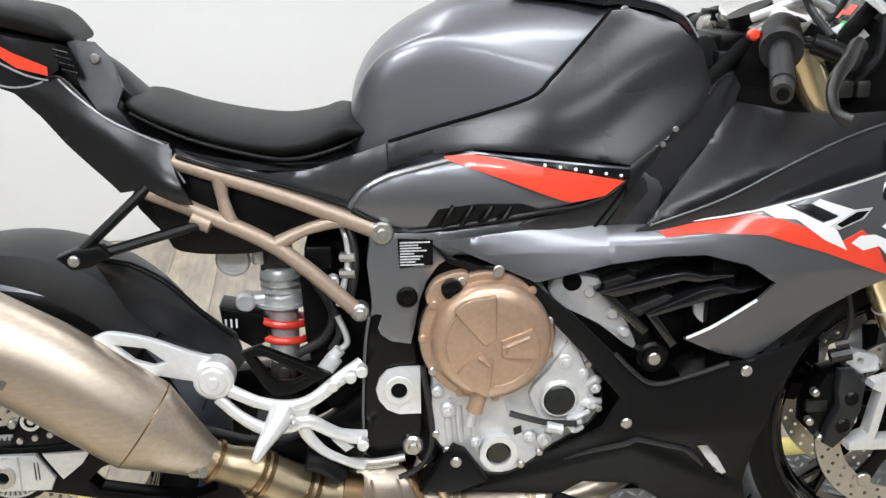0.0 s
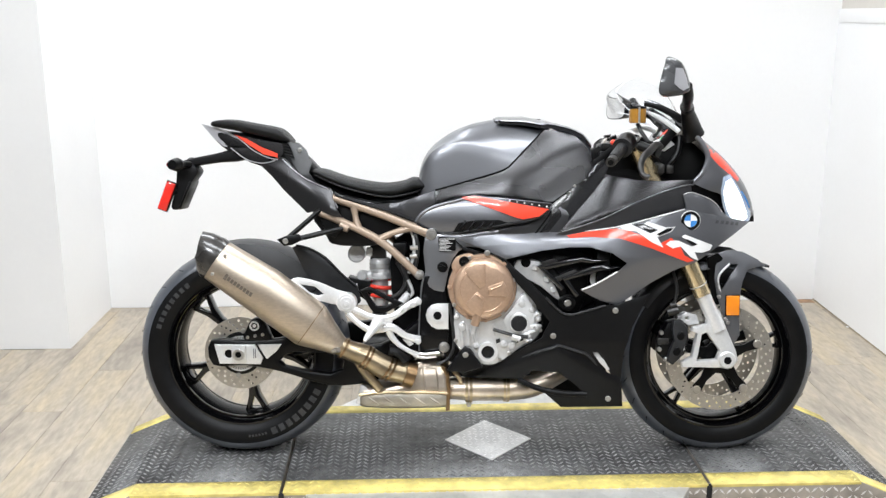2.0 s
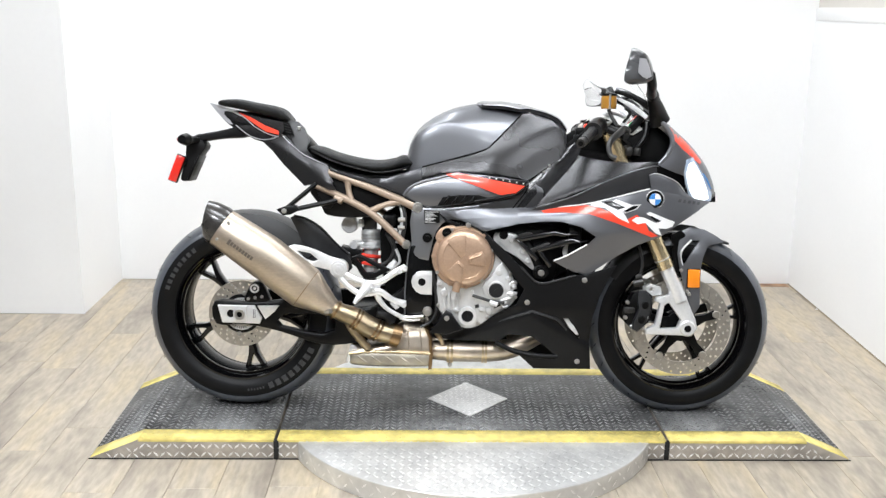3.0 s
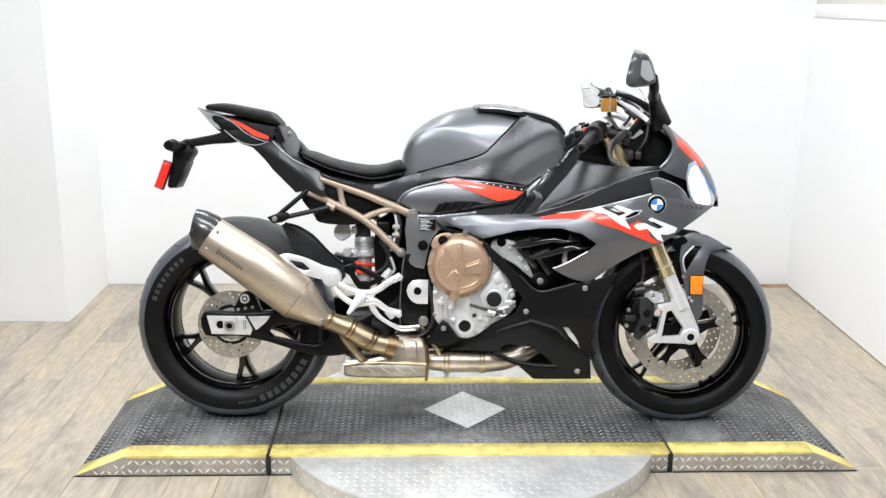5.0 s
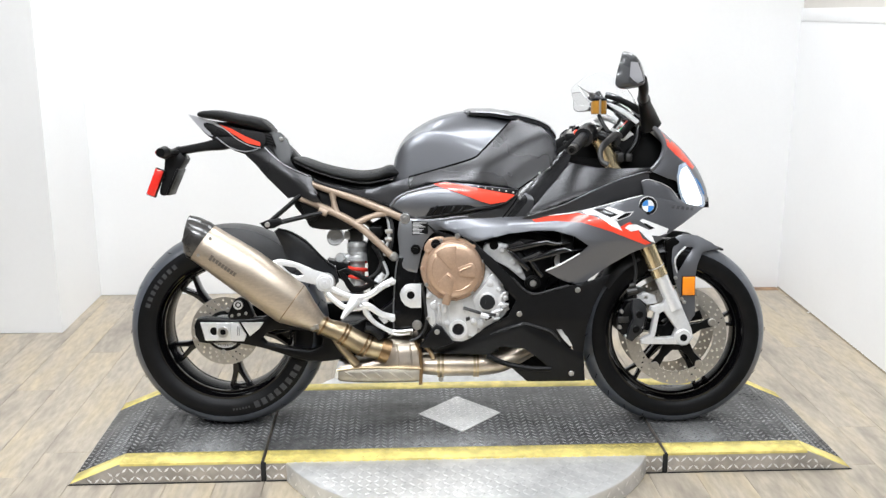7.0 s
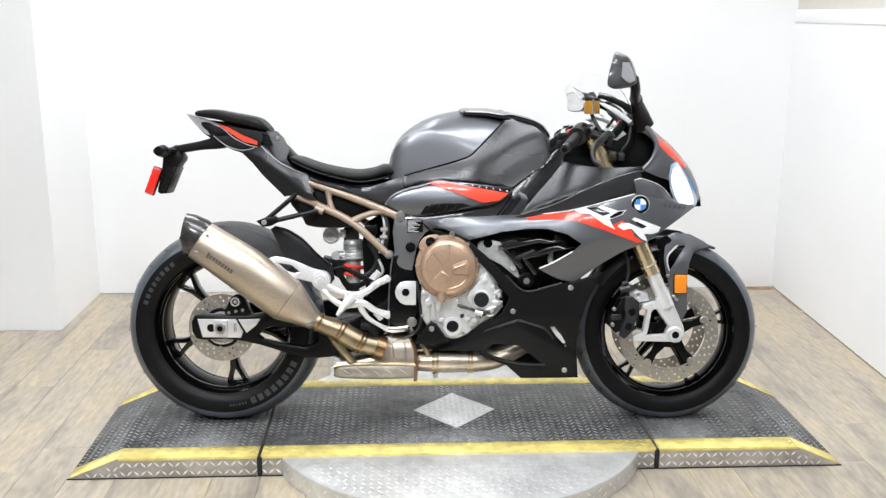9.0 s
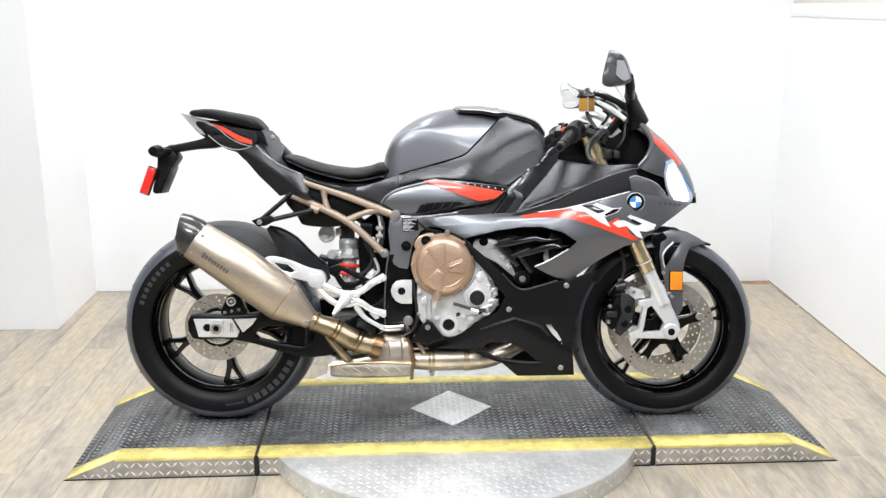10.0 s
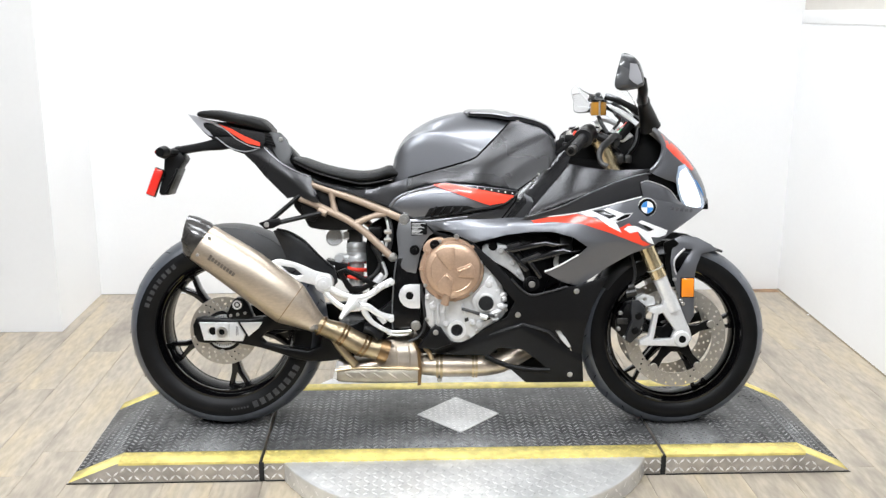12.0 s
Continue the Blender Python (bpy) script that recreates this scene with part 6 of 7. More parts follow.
fairing = pair("side_fairing", [(-0.069, 0.656), (-0.007, 0.664), (0.069, 0.671), (0.106, 0.673), (0.173, 0.674), (0.24, 0.675), (0.376, 0.69), (0.503, 0.723), (0.575, 0.741), (0.612, 0.734), (0.70, 0.716), (0.785, 0.699), (0.735, 0.668), (0.672, 0.629), (0.613, 0.59), (0.548, 0.566), (0.485, 0.53), (0.386, 0.464), (0.335, 0.48), (0.277, 0.512), (0.32, 0.528), (0.382, 0.563), (0.41, 0.588), (0.367, 0.617), (0.304, 0.634), (0.241, 0.634), (0.168, 0.625), (0.065, 0.599), (-0.004, 0.629)],
               fa, GREY, 0.006, 0.012, label="grey metallic side fairing panel", folds=((0.144, 0.648, 0.08), (0, 0.604, 0)), lip=0.0008)


sheet("red_stripe", [(0.238, 0.667), (0.287, 0.676), (0.344, 0.681), (0.38, 0.686), (0.42, 0.678), (0.46, 0.664), (0.492, 0.643), (0.505, 0.645), (0.535, 0.66), (0.56, 0.64), (0.575, 0.61), (0.604, 0.594), (0.585, 0.589), (0.48, 0.63), (0.389, 0.659), (0.304, 0.664), (0.248, 0.66)], fa, RED, fairing, "bright red swoosh")
for pts in ([(0.39, 0.69), (0.42, 0.699), (0.475, 0.673), (0.498, 0.682), (0.458, 0.7), (0.47, 0.706), (0.523, 0.689), (0.492, 0.667), (0.513, 0.632), (0.477, 0.649), (0.436, 0.679), (0.407, 0.681)], [(0.565, 0.663), (0.575, 0.669), (0.659, 0.637), (0.652, 0.623), (0.629, 0.616), (0.605, 0.618), (0.617, 0.594), (0.596, 0.602), (0.563, 0.635), (0.539, 0.63), (0.519, 0.642), (0.532, 0.652), (0.556, 0.652), (0.595, 0.635), (0.608, 0.638)]):
    sheet("white_mark", pts, fa, WHITE, fairing, "white angular mark", lift=0.0034)
for pts in ([(0.428, 0.698), (0.456, 0.7), (0.495, 0.682), (0.475, 0.676)], [(0.576, 0.655), (0.582, 0.656), (0.613, 0.641), (0.6, 0.636)]):
    sheet("black_mark", pts, fa, GLOSSBLACK, fairing, lift=0.0046)
sl = sheet("fairing_slot", [(0.484, 0.67), (0.522, 0.69), (0.548, 0.692), (0.535, 0.677), (0.497, 0.663)], fa, SILVER, fairing, "bright edged slot", lift=0.005)
sheet("slot_hole", [(0.493, 0.671), (0.523, 0.687), (0.541, 0.688), (0.53, 0.678), (0.5, 0.667)], fa, VOID, sl, lift=0.0062)
yb = -fa(0.592, 0.712) - 0.004
bd = part("round_badge", merge(disc(0.592, 0.708, yb + 0.006, yb, 0.029, 40, 0.002)), SILVER, fairing, "round blue and white badge")
part("badge_ring", ring(0.592, 0.708, yb - 0.0002, yb - 0.0012, 0.0268, 0.0185, 40), GLOSSBLACK, bd)
for k in range(4):
    a = k * math.pi / 2
    q = [(0.592, 0.708)] + [(0.592 + 0.018 * math.cos(a + j * math.pi / 16), 0.708 + 0.018 * math.sin(a + j * math.pi / 16)) for j in range(9)]
    part("badge_quarter", slab(q, yb, yb - 0.0014), BLUE if k % 2 else WHITE, bd)
for k in range(5):
    x = 0.668 + 0.0165 * k
    sheet("mark_bar", [(x, 0.6995 - 0.002 * k), (x + 0.004, 0.709 - 0.002 * k), (x + 0.0135, 0.7075 - 0.002 * k), (x + 0.0095, 0.698 - 0.002 * k)], fa, DECALGREY, fairing)
part("fairing_edge", tube([(x, -fa(x, z) - 0.0008, z) for x, z in ((0.24, 0.674), (0.376, 0.689), (0.503, 0.722), (0.575, 0.74))], 0.002, 8), SILVER, fairing)
part("fairing_edge", tube([(x, -fa(x, z) - 0.0008, z) for x, z in ((0.28, 0.514), (0.32, 0.53), (0.382, 0.565))], 0.0026, 8), SILVER, fairing)
def upper_w(x, z):
    """Upper fairing: a crease from low at its rear to high at the cowl, leaning in above and below."""
    crease = 0.683 + 0.37 * (x - 0.235)
    return 0.195 - 0.14 * (x - 0.22) ** 2 - max(0.0, z - 0.66) * 0.16 - 0.01 - 0.3 * max(0.0, z - crease) - 0.25 * max(0.0, crease - z)


upper = pair("upper_fairing", [(0.219, 0.678), (0.266, 0.731), (0.314, 0.783), (0.352, 0.84), (0.44, 0.823), (0.52, 0.82), (0.604, 0.824), (0.61, 0.806), (0.578, 0.806), (0.515, 0.788), (0.432, 0.755), (0.33, 0.709), (0.25, 0.684)], upper_w, DARKGREY, 0.006, 0.014, label="dark grey satin upper fairing", lip=0.0006)
pair("duct_recess", [(0.206, 0.67), (0.25, 0.686), (0.33, 0.712), (0.432, 0.758), (0.515, 0.791), (0.6, 0.809), (0.61, 0.735), (0.503, 0.71), (0.376, 0.68), (0.25, 0.665)], lambda x, z: upper_w(x, z) - 0.003, CHANNEL, 0.004, 0.02, label="dark grey recessed fairing channel")
part("duct_lip", tube([(x, -upper_w(x, z) + 0.0005, z) for x, z in ((0.224, 0.677), (0.33, 0.71), (0.432, 0.7565), (0.515, 0.7895), (0.578, 0.8075), (0.606, 0.81))], 0.0018, 8), GREY, upper)
pair("nose_panel", [(0.575, 0.782), (0.602, 0.787), (0.661, 0.764), (0.693, 0.731), (0.742, 0.698), (0.7, 0.706), (0.651, 0.712), (0.588, 0.728)], lambda x, z: min(fair_w(x, z), 0.142) + 0.004 - 0.16 * max(0, x - 0.64), GREY, 0.006, 0.012, label="grey nose side fin")
pair("nose_intake", [(0.57, 0.82), (0.608, 0.818), (0.66, 0.797), (0.7, 0.79), (0.702, 0.742), (0.66, 0.75), (0.6, 0.775), (0.57, 0.772)], lambda x, z: min(fair_w(x, z), 0.142) - 0.012 - 0.25 * max(0, x - 0.64), VOID, 0.004, 0.02, label="black intake slot beside the headlight")
part("fin_edge", tube([(x, -min(fair_w(x, z), 0.142) - 0.005 + 0.16 * max(0, x - 0.64), z) for x, z in ((0.576, 0.782), (0.602, 0.787), (0.661, 0.764), (0.693, 0.731))], 0.001, 8), SILVER, bike)

# -- front cowl: crest line and side line, bulged between
CREST = [(0.59, 1.0), (0.65, 0.947), (0.722, 0.886), (0.777, 0.818), (0.808, 0.755), (0.818, 0.705)]
SIDE = [(0.605, 0.14, 0.818), (0.632, 0.142, 0.806), (0.66, 0.138, 0.795), (0.695, 0.124, 0.782), (0.728, 0.104, 0.742), (0.742, 0.092, 0.712)]
BRIM = smooth_path([(0.598, 0, 0.995), (0.602, -0.06, 0.985), (0.608, -0.105, 0.962), (0.626, -0.13, 0.928), (0.642, -0.14, 0.892), (0.632, -0.142, 0.85), (0.606, -0.143, 0.818)], 6)
rows = []
for i, (c, s) in enumerate(zip(smooth_path([(x, 0, z) for x, z in CREST], 12), smooth_path([(x, -w, z) for x, w, z in SIDE], 12))):
    half = []
    for k in range(37):
        u = k / 36
        p = c.lerp(s, u)
        bulge = math.sin(u * math.pi) * 0.024
        half.append(Vector((p.x + bulge * 0.7, -(abs(s.y) * math.sin(u * math.pi / 2) ** 0.9), p.z + bulge * 0.6)))
    if i == 0:
        shift = [b - q for b, q in zip(BRIM, half)]
    half = [q + d * (1 - i / 60) ** 2 for q, d in zip(half, shift)]
    rows.append(half[::-1] + [Vector((q.x, -q.y, q.z)) for q in half[1:]])


def cowl_piece(wanted, inset=0.0):
    """The part of the cowl's surface whose cells are wanted, as a sheet 5 mm thick."""
    bm = bmesh.new()
    vs = {}
    for i in range(len(rows) - 1):
        for j in range(len(rows[0]) - 1):
            if wanted(i, j):
                cell = []
                for a, b in ((i, j), (i, j + 1), (i + 1, j + 1), (i + 1, j)):
                    if (a, b) not in vs:
                        vs[a, b] = bm.verts.new(rows[a][b] - Vector((inset, 0, inset * 0.7)))
                    cell.append(vs[a, b])
                bm.faces.new(cell)
    res = bmesh.ops.extrude_face_region(bm, geom=bm.faces[:])
    bmesh.ops.translate(bm, vec=(-0.005, 0, -0.0035), verts=[g for g in res["geom"] if isinstance(g, bmesh.types.BMVert)])
    return bm


LAMP = [(0.686, 0.795), (0.692, 0.832), (0.715, 0.84), (0.762, 0.775), (0.79, 0.73), (0.8, 0.708), (0.765, 0.69), (0.73, 0.69), (0.709, 0.726), (0.697, 0.753)]
CORE = [(0.694, 0.79), (0.7, 0.818), (0.716, 0.826), (0.75, 0.778), (0.775, 0.728), (0.778, 0.71), (0.758, 0.7), (0.735, 0.702), (0.714, 0.732), (0.703, 0.758)]
BAND = [(0.62, 0.935), (0.648, 0.932), (0.695, 0.893), (0.75, 0.826), (0.74, 0.818), (0.681, 0.863), (0.632, 0.912)]


def cowl_depth(x, z):
    """Half-width of the cowl's surface at a point of the side view, from its four nearest knots."""
    near = sorted(((q.x - x) ** 2 + (q.z - z) ** 2 + 1e-8, -q.y) for row in rows[::2] for q in row[:37:2])[:5]
    return sum(y / d for d, y in near) / sum(1 / d for d, y in near)


cowl = part("front_cowl", cowl_piece(lambda i, j: True), GREY, bike, "grey metallic front cowl with red side bands", angle=50)
for side in (-1, 1):
    hl = part("headlight", panel(LAMP, off(cowl_depth, 0.003), 0.008, 0.012, side=side), HEADLENS, bike, "lit headlight with a bluish white glow", angle=60)
    part("lamp_core", panel(CORE, off(cowl_depth, 0.0065), 0.005, 0.012, side=side), HEADLAMP, hl, "glowing bluish white lamp", angle=60)
    part("cowl_stripe", panel(BAND, off(cowl_depth, 0.003), 0.004, 0.012, side=side), RED, cowl, "red band along the cowl", angle=60)
    part("lamp_divider", tube([(x, side * (cowl_depth(x, z) + 0.006), z) for x, z in ((0.752, 0.79), (0.77, 0.766), (0.785, 0.74))], [0.0015, 0.003, 0.0015], 8), BLUE, hl)
part("nose_tip", slab([(0.775, 0.693), (0.818, 0.695), (0.815, 0.728), (0.8, 0.71)], -0.03, 0.03, 0.003), SATIN, bike, "black nose tip")
# near-black filler added for the shade inside the fairing
part("inner_shade_fill", body([(0.27, 0.85, 0.7, 0.08), (0.36, 0.87, 0.7, 0.1), (0.46, 0.86, 0.7, 0.12), (0.55, 0.84, 0.7, 0.12)], 16, 3), VOID, bike)
part("cowl_core", body([(0.5, 0.80, 0.62, 0.1), (0.6, 0.8, 0.64, 0.12), (0.68, 0.76, 0.66, 0.1), (0.75, 0.72, 0.68, 0.07), (0.785, 0.705, 0.69, 0.045)], 18, 3), SATIN, bike)
# -- belly fairing
def belly_w(x, z):
    """Lower fairing with a raised panel along its foot."""
    top = 0.35 - (0.21 - x) * 0.42 if x < 0.21 else 0.35 - (x - 0.21) * 0.58
    return fair_w(x, z) - 0.004 + 0.011 * ease((top - z) / 0.014 + 0.5)


belly = pair("lower_fairing", [(-0.091, 0.661), (-0.056, 0.632), (0.002, 0.615), (0.06, 0.598), (0.12, 0.548), (0.175, 0.492), (0.219, 0.449), (0.248, 0.439), (0.292, 0.449), (0.35, 0.466), (0.379, 0.467), (0.423, 0.482), (0.479, 0.5), (0.452, 0.45), (0.428, 0.4), (0.408, 0.33), (0.404, 0.25), (0.414, 0.156), (0.232, 0.156), (0.169, 0.214), (0.102, 0.244), (0.0, 0.243), (-0.099, 0.242), (-0.107, 0.268), (-0.075, 0.3), (-0.06, 0.335), (-0.045, 0.34), (-0.01, 0.29), (0.034, 0.289), (0.099, 0.327), (0.168, 0.372), (0.191, 0.419), (0.133, 0.491), (0.06, 0.569), (0.002, 0.605), (-0.056, 0.622)],
             belly_w, MATTE, 0.006, 0.009, [[(0.112, 0.243), (0.145, 0.272), (0.218, 0.268), (0.262, 0.235), (0.295, 0.205), (0.244, 0.208), (0.175, 0.22)], [(0.316, 0.329), (0.332, 0.329), (0.357, 0.294), (0.373, 0.259), (0.358, 0.268)]], "matte black lower fairing")
# paler strips that paint the light caught by the ridge and the crease
part("belly_ridge_light", tube([(x, -fair_w(x, z) + 0.002, z) for x, z in ((0.18, 0.49), (0.219, 0.451), (0.248, 0.441), (0.292, 0.451), (0.35, 0.467))], 0.0035, 8), DUSTYLIT, belly)
part("belly_crease_light", tube([(x, -belly_w(x, z) - 0.001, z) for x, z in ((0.114, 0.312), (0.158, 0.331), (0.202, 0.346), (0.219, 0.35), (0.259, 0.338), (0.297, 0.325), (0.311, 0.312), (0.331, 0.288))], [0.0015, 0.0035, 0.004, 0.0042, 0.004, 0.004, 0.004, 0.002], 8), DUSTYLIT, belly)
part("belly_bar", tube([(x, -fair_w(x, z) - 0.006, z) for x, z in ((0.105, 0.241), (0.17, 0.213), (0.245, 0.2), (0.305, 0.199))], 0.008, 10), MATTE, belly)
part("belly_floor", slab([(-0.09, 0.25), (0.1, 0.24), (0.24, 0.17), (0.41, 0.165), (0.4, 0.2), (0.25, 0.21), (0.1, 0.27), (-0.09, 0.28)], -0.03, 0.03, 0.004), VOID, bike)
part("frame_cover", slab([(-0.105, 0.272), (-0.066, 0.33), (-0.052, 0.342), (-0.035, 0.335), (0.0, 0.285), (-0.05, 0.268)], -0.178, -0.15, 0.005), MATTE, bike, "black cover beside the sight glass")
for x, z, y in ((0.012, 0.617, -0.178), (0.379, 0.452, -fair_w(0.379, 0.452) + 0.004), (0.201, 0.379, -fair_w(0.2, 0.38) + 0.003), (0.369, 0.183, -fair_w(0.369, 0.183) - 0.008), (-0.05, 0.321, -0.178)):
    part("fairing_screw", merge(disc(x, z, y, y - 0.004, 0.0085, 20, 0.002), disc(x, z, y - 0.004, y - 0.0045, 0.003, 6)), STEEL, bike)
part("slot_plate", slab([(0.318, 0.327), (0.33, 0.331), (0.35, 0.307), (0.368, 0.276), (0.36, 0.274), (0.338, 0.297)], -fair_w(0.34, 0.3) + 0.012, -fair_w(0.34, 0.3) + 0.003, 0.001), ALU, bike, "pale plate behind the slot")

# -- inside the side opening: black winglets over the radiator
# near-black sheet painted as the shade deep in the opening
part("opening_shade", slab([(0.08, 0.62), (0.24, 0.65), (0.4, 0.64), (0.46, 0.6), (0.42, 0.46), (0.25, 0.42), (0.15, 0.49)], -0.105, -0.095, 0.0), VOID, bike)
for slat, y, leg in (([(0.154, 0.577), (0.24, 0.597), (0.285, 0.604), (0.314, 0.597), (0.36, 0.598), (0.356, 0.592), (0.307, 0.585), (0.281, 0.589), (0.183, 0.567)], -0.172, [(0.155, 0.578), (0.185, 0.566), (0.236, 0.516), (0.226, 0.506)]),
                    ([(0.225, 0.543), (0.257, 0.556), (0.306, 0.576), (0.339, 0.582), (0.365, 0.575), (0.402, 0.578), (0.374, 0.567), (0.34, 0.564), (0.233, 0.535)], -0.176, [(0.225, 0.544), (0.246, 0.538), (0.278, 0.494), (0.267, 0.486)])):
    wing = part("winglet", slab(slat, y, y + 0.05, 0.005), GLOSSBLACK, bike, "gloss black winglet slat")
    part("winglet_leg", slab(leg, y + 0.002, y + 0.03, 0.004), GLOSSBLACK, wing)
# grey plates added as the dull reflection between the slats
for plate in ([(0.167, 0.588), (0.204, 0.599), (0.221, 0.588), (0.172, 0.577)], [(0.205, 0.542), (0.262, 0.566), (0.273, 0.561), (0.222, 0.532)]):
    part("reflection_plate", slab(plate, -0.158, -0.12, 0.002), LEVERGREY, bike, "grey plate standing for a reflection between the slats")
part("horn_disc", merge(ring(0.342, 0.533, -0.1, -0.128, 0.028, 0.0045, 28), ring(0.342, 0.533, -0.127, -0.13, 0.028, 0.024, 28)), WHITE, bike, "round white disc behind the slats")
eb = part("engine_mount", merge(disc(0.244, 0.47, -0.13, -0.168, 0.024, 28, 0.004), ring(0.244, 0.47, -0.167, -0.173, 0.017, 0.011, 24)), SATIN, bike, "black engine mount with bright bolt")
part("mount_bolt", disc(0.244, 0.47, -0.167, -0.174, 0.0105, 16, 0.002), STEEL, eb)
part("mount_arm", tube([(0.244, -0.14, 0.472), (0.225, -0.14, 0.52), (0.19, -0.135, 0.57)], 0.016, 12), SATIN, bike)
part("radiator", box(0.33, 0.37, -0.15, 0.15, 0.38, 0.62, 0.006), SATIN, bike)

# -- fork, front brakes, front fender
for side in (-1, 1):
    y = side * 0.102
    fk = part("fork_tube", tube([(0.446, y, 0.925), (0.622, y, 0.545), (0.65, y, 0.485)], 0.0255, 24, smooth=False), STANCHION, bike, "gold anodised fork tube")
    part("fork_slider", tube([(0.636, y, 0.515), (0.646, y, 0.495), (0.674, y, 0.435), (0.7, y, 0.38)], [0.027, 0.022, 0.0215, 0.023], 20), SILVER, fk, "silver lower fork leg")
    part("fork_foot", slab([(0.672, 0.455), (0.698, 0.44), (0.722, 0.38), (0.75, 0.318), (0.756, 0.29), (0.738, 0.266), (0.705, 0.268), (0.592, 0.27), (0.59, 0.284), (0.62, 0.3), (0.634, 0.37), (0.618, 0.378), (0.622, 0.388), (0.66, 0.398)], y - 0.014 * 1, y + 0.014, 0.004, [[(0.648, 0.368), (0.662, 0.374), (0.702, 0.318), (0.692, 0.292), (0.634, 0.288), (0.638, 0.305)]]), SILVER, fk, "silver cast fork foot")
    part("axle_clamp", merge(disc(0.723, 0.292, y - 0.0 * side, y + side * 0.022, 0.026, 28, 0.004), disc(0.723, 0.292, y + side * 0.021, y + side * 0.0225, 0.0125, 20)), SILVER, fk)
    part("axle_end", disc(0.723, 0.292, y + side * 0.0215, y + side * 0.0235, 0.0115, 20, 0.001), VOID, fk)
    cal = part("front_caliper", slab([(0.535, 0.372), (0.55, 0.4), (0.59, 0.41), (0.612, 0.392), (0.614, 0.35), (0.603, 0.305), (0.575, 0.28), (0.545, 0.285), (0.525, 0.305), (0.524, 0.34)], side * 0.05, side * 0.1, 0.008), SATIN, fk, "dark grey radial brake caliper")
    part("caliper_half", slab([(0.562, 0.412), (0.586, 0.412), (0.606, 0.386), (0.603, 0.344), (0.589, 0.303), (0.563, 0.277), (0.545, 0.288), (0.552, 0.318), (0.566, 0.35), (0.56, 0.38)], side * 0.098, side * 0.12, 0.005), DUSTYLIT, cal)
    for qx, qz in ((0.585, 0.365), (0.575, 0.318)):
        part("piston_cover", disc(qx, qz, side * 0.118, side * 0.124, 0.0125, 20, 0.003), SATIN, cal)
    for x, z in ((0.583, 0.398), (0.58, 0.287), (0.53, 0.372), (0.525, 0.322), (0.545, 0.292)):
        part("caliper_bolt", disc(x, z, side * 0.098, side * 0.112, 0.0065, 12, 0.002), STEEL, cal)
    part("caliper_bridge", box(0.52, 0.555, side * 0.098 - 0.004, side * 0.098 + 0.006, 0.335, 0.355, 0.003), LEVERGREY, cal)
    part("caliper_mark", box(0.59, 0.5965, side * 0.118 - 0.001, side * 0.118 + 0.001, 0.322, 0.362), ALU, cal)
    part("caliper_bracket", slab([(0.575, 0.412), (0.605, 0.43), (0.64, 0.42), (0.645, 0.395), (0.615, 0.39)], side * 0.06, side * 0.085, 0.003, [circle(0.61, 0.412, 0.006, 8)]), ALU, fk)
    part("brake_hose", tube([(0.575, side * 0.1, 0.415), (0.565, side * 0.108, 0.45), (0.572, side * 0.11, 0.5), (0.56, side * 0.1, 0.56), (0.54, side * 0.07, 0.65)], 0.0048, 8), CABLE, fk)
    part("hose_clip", merge(tube([(0.548, side * 0.105, 0.432), (0.578, side * 0.11, 0.44)], 0.012, 10), tube([(0.555, side * 0.105, 0.452), (0.572, side * 0.11, 0.458)], 0.009, 10)), LEVERGREY, fk)
part("front_axle", tube([(FX, -0.1, FZ - 0.006), (FX, 0.1, FZ - 0.006)], 0.014, 16), SATIN, front)
rings = []
for k in range(17):
    a = radians(mix(146, 60, k / 16))
    r = 0.302 + 0.004 * math.sin(k / 16 * math.pi) + (0.012 * max(0, (k - 11) / 5) ** 2)
    w = mix(0.074, 0.03, max(0, (k - 9) / 7) ** 1.5)
    row = []
    for j in range(13):
        u = -1 + j / 6
        rr = r - (0.018 * u * u + (0.018 if abs(u) > 0.9 else 0)) * (1 - 0.85 * max(0, (k - 9) / 7))
        row.append(Vector((FX + rr * math.cos(a), w * u, FZ + rr * math.sin(a))))
    rings.append(row + [q - Vector((0.003 * math.cos(a), 0, 0.003 * math.sin(a))) for q in row[::-1]])
fend = part("front_fender", skin(rings), DARKGREY, bike, "dark front fender with grey painted legs")
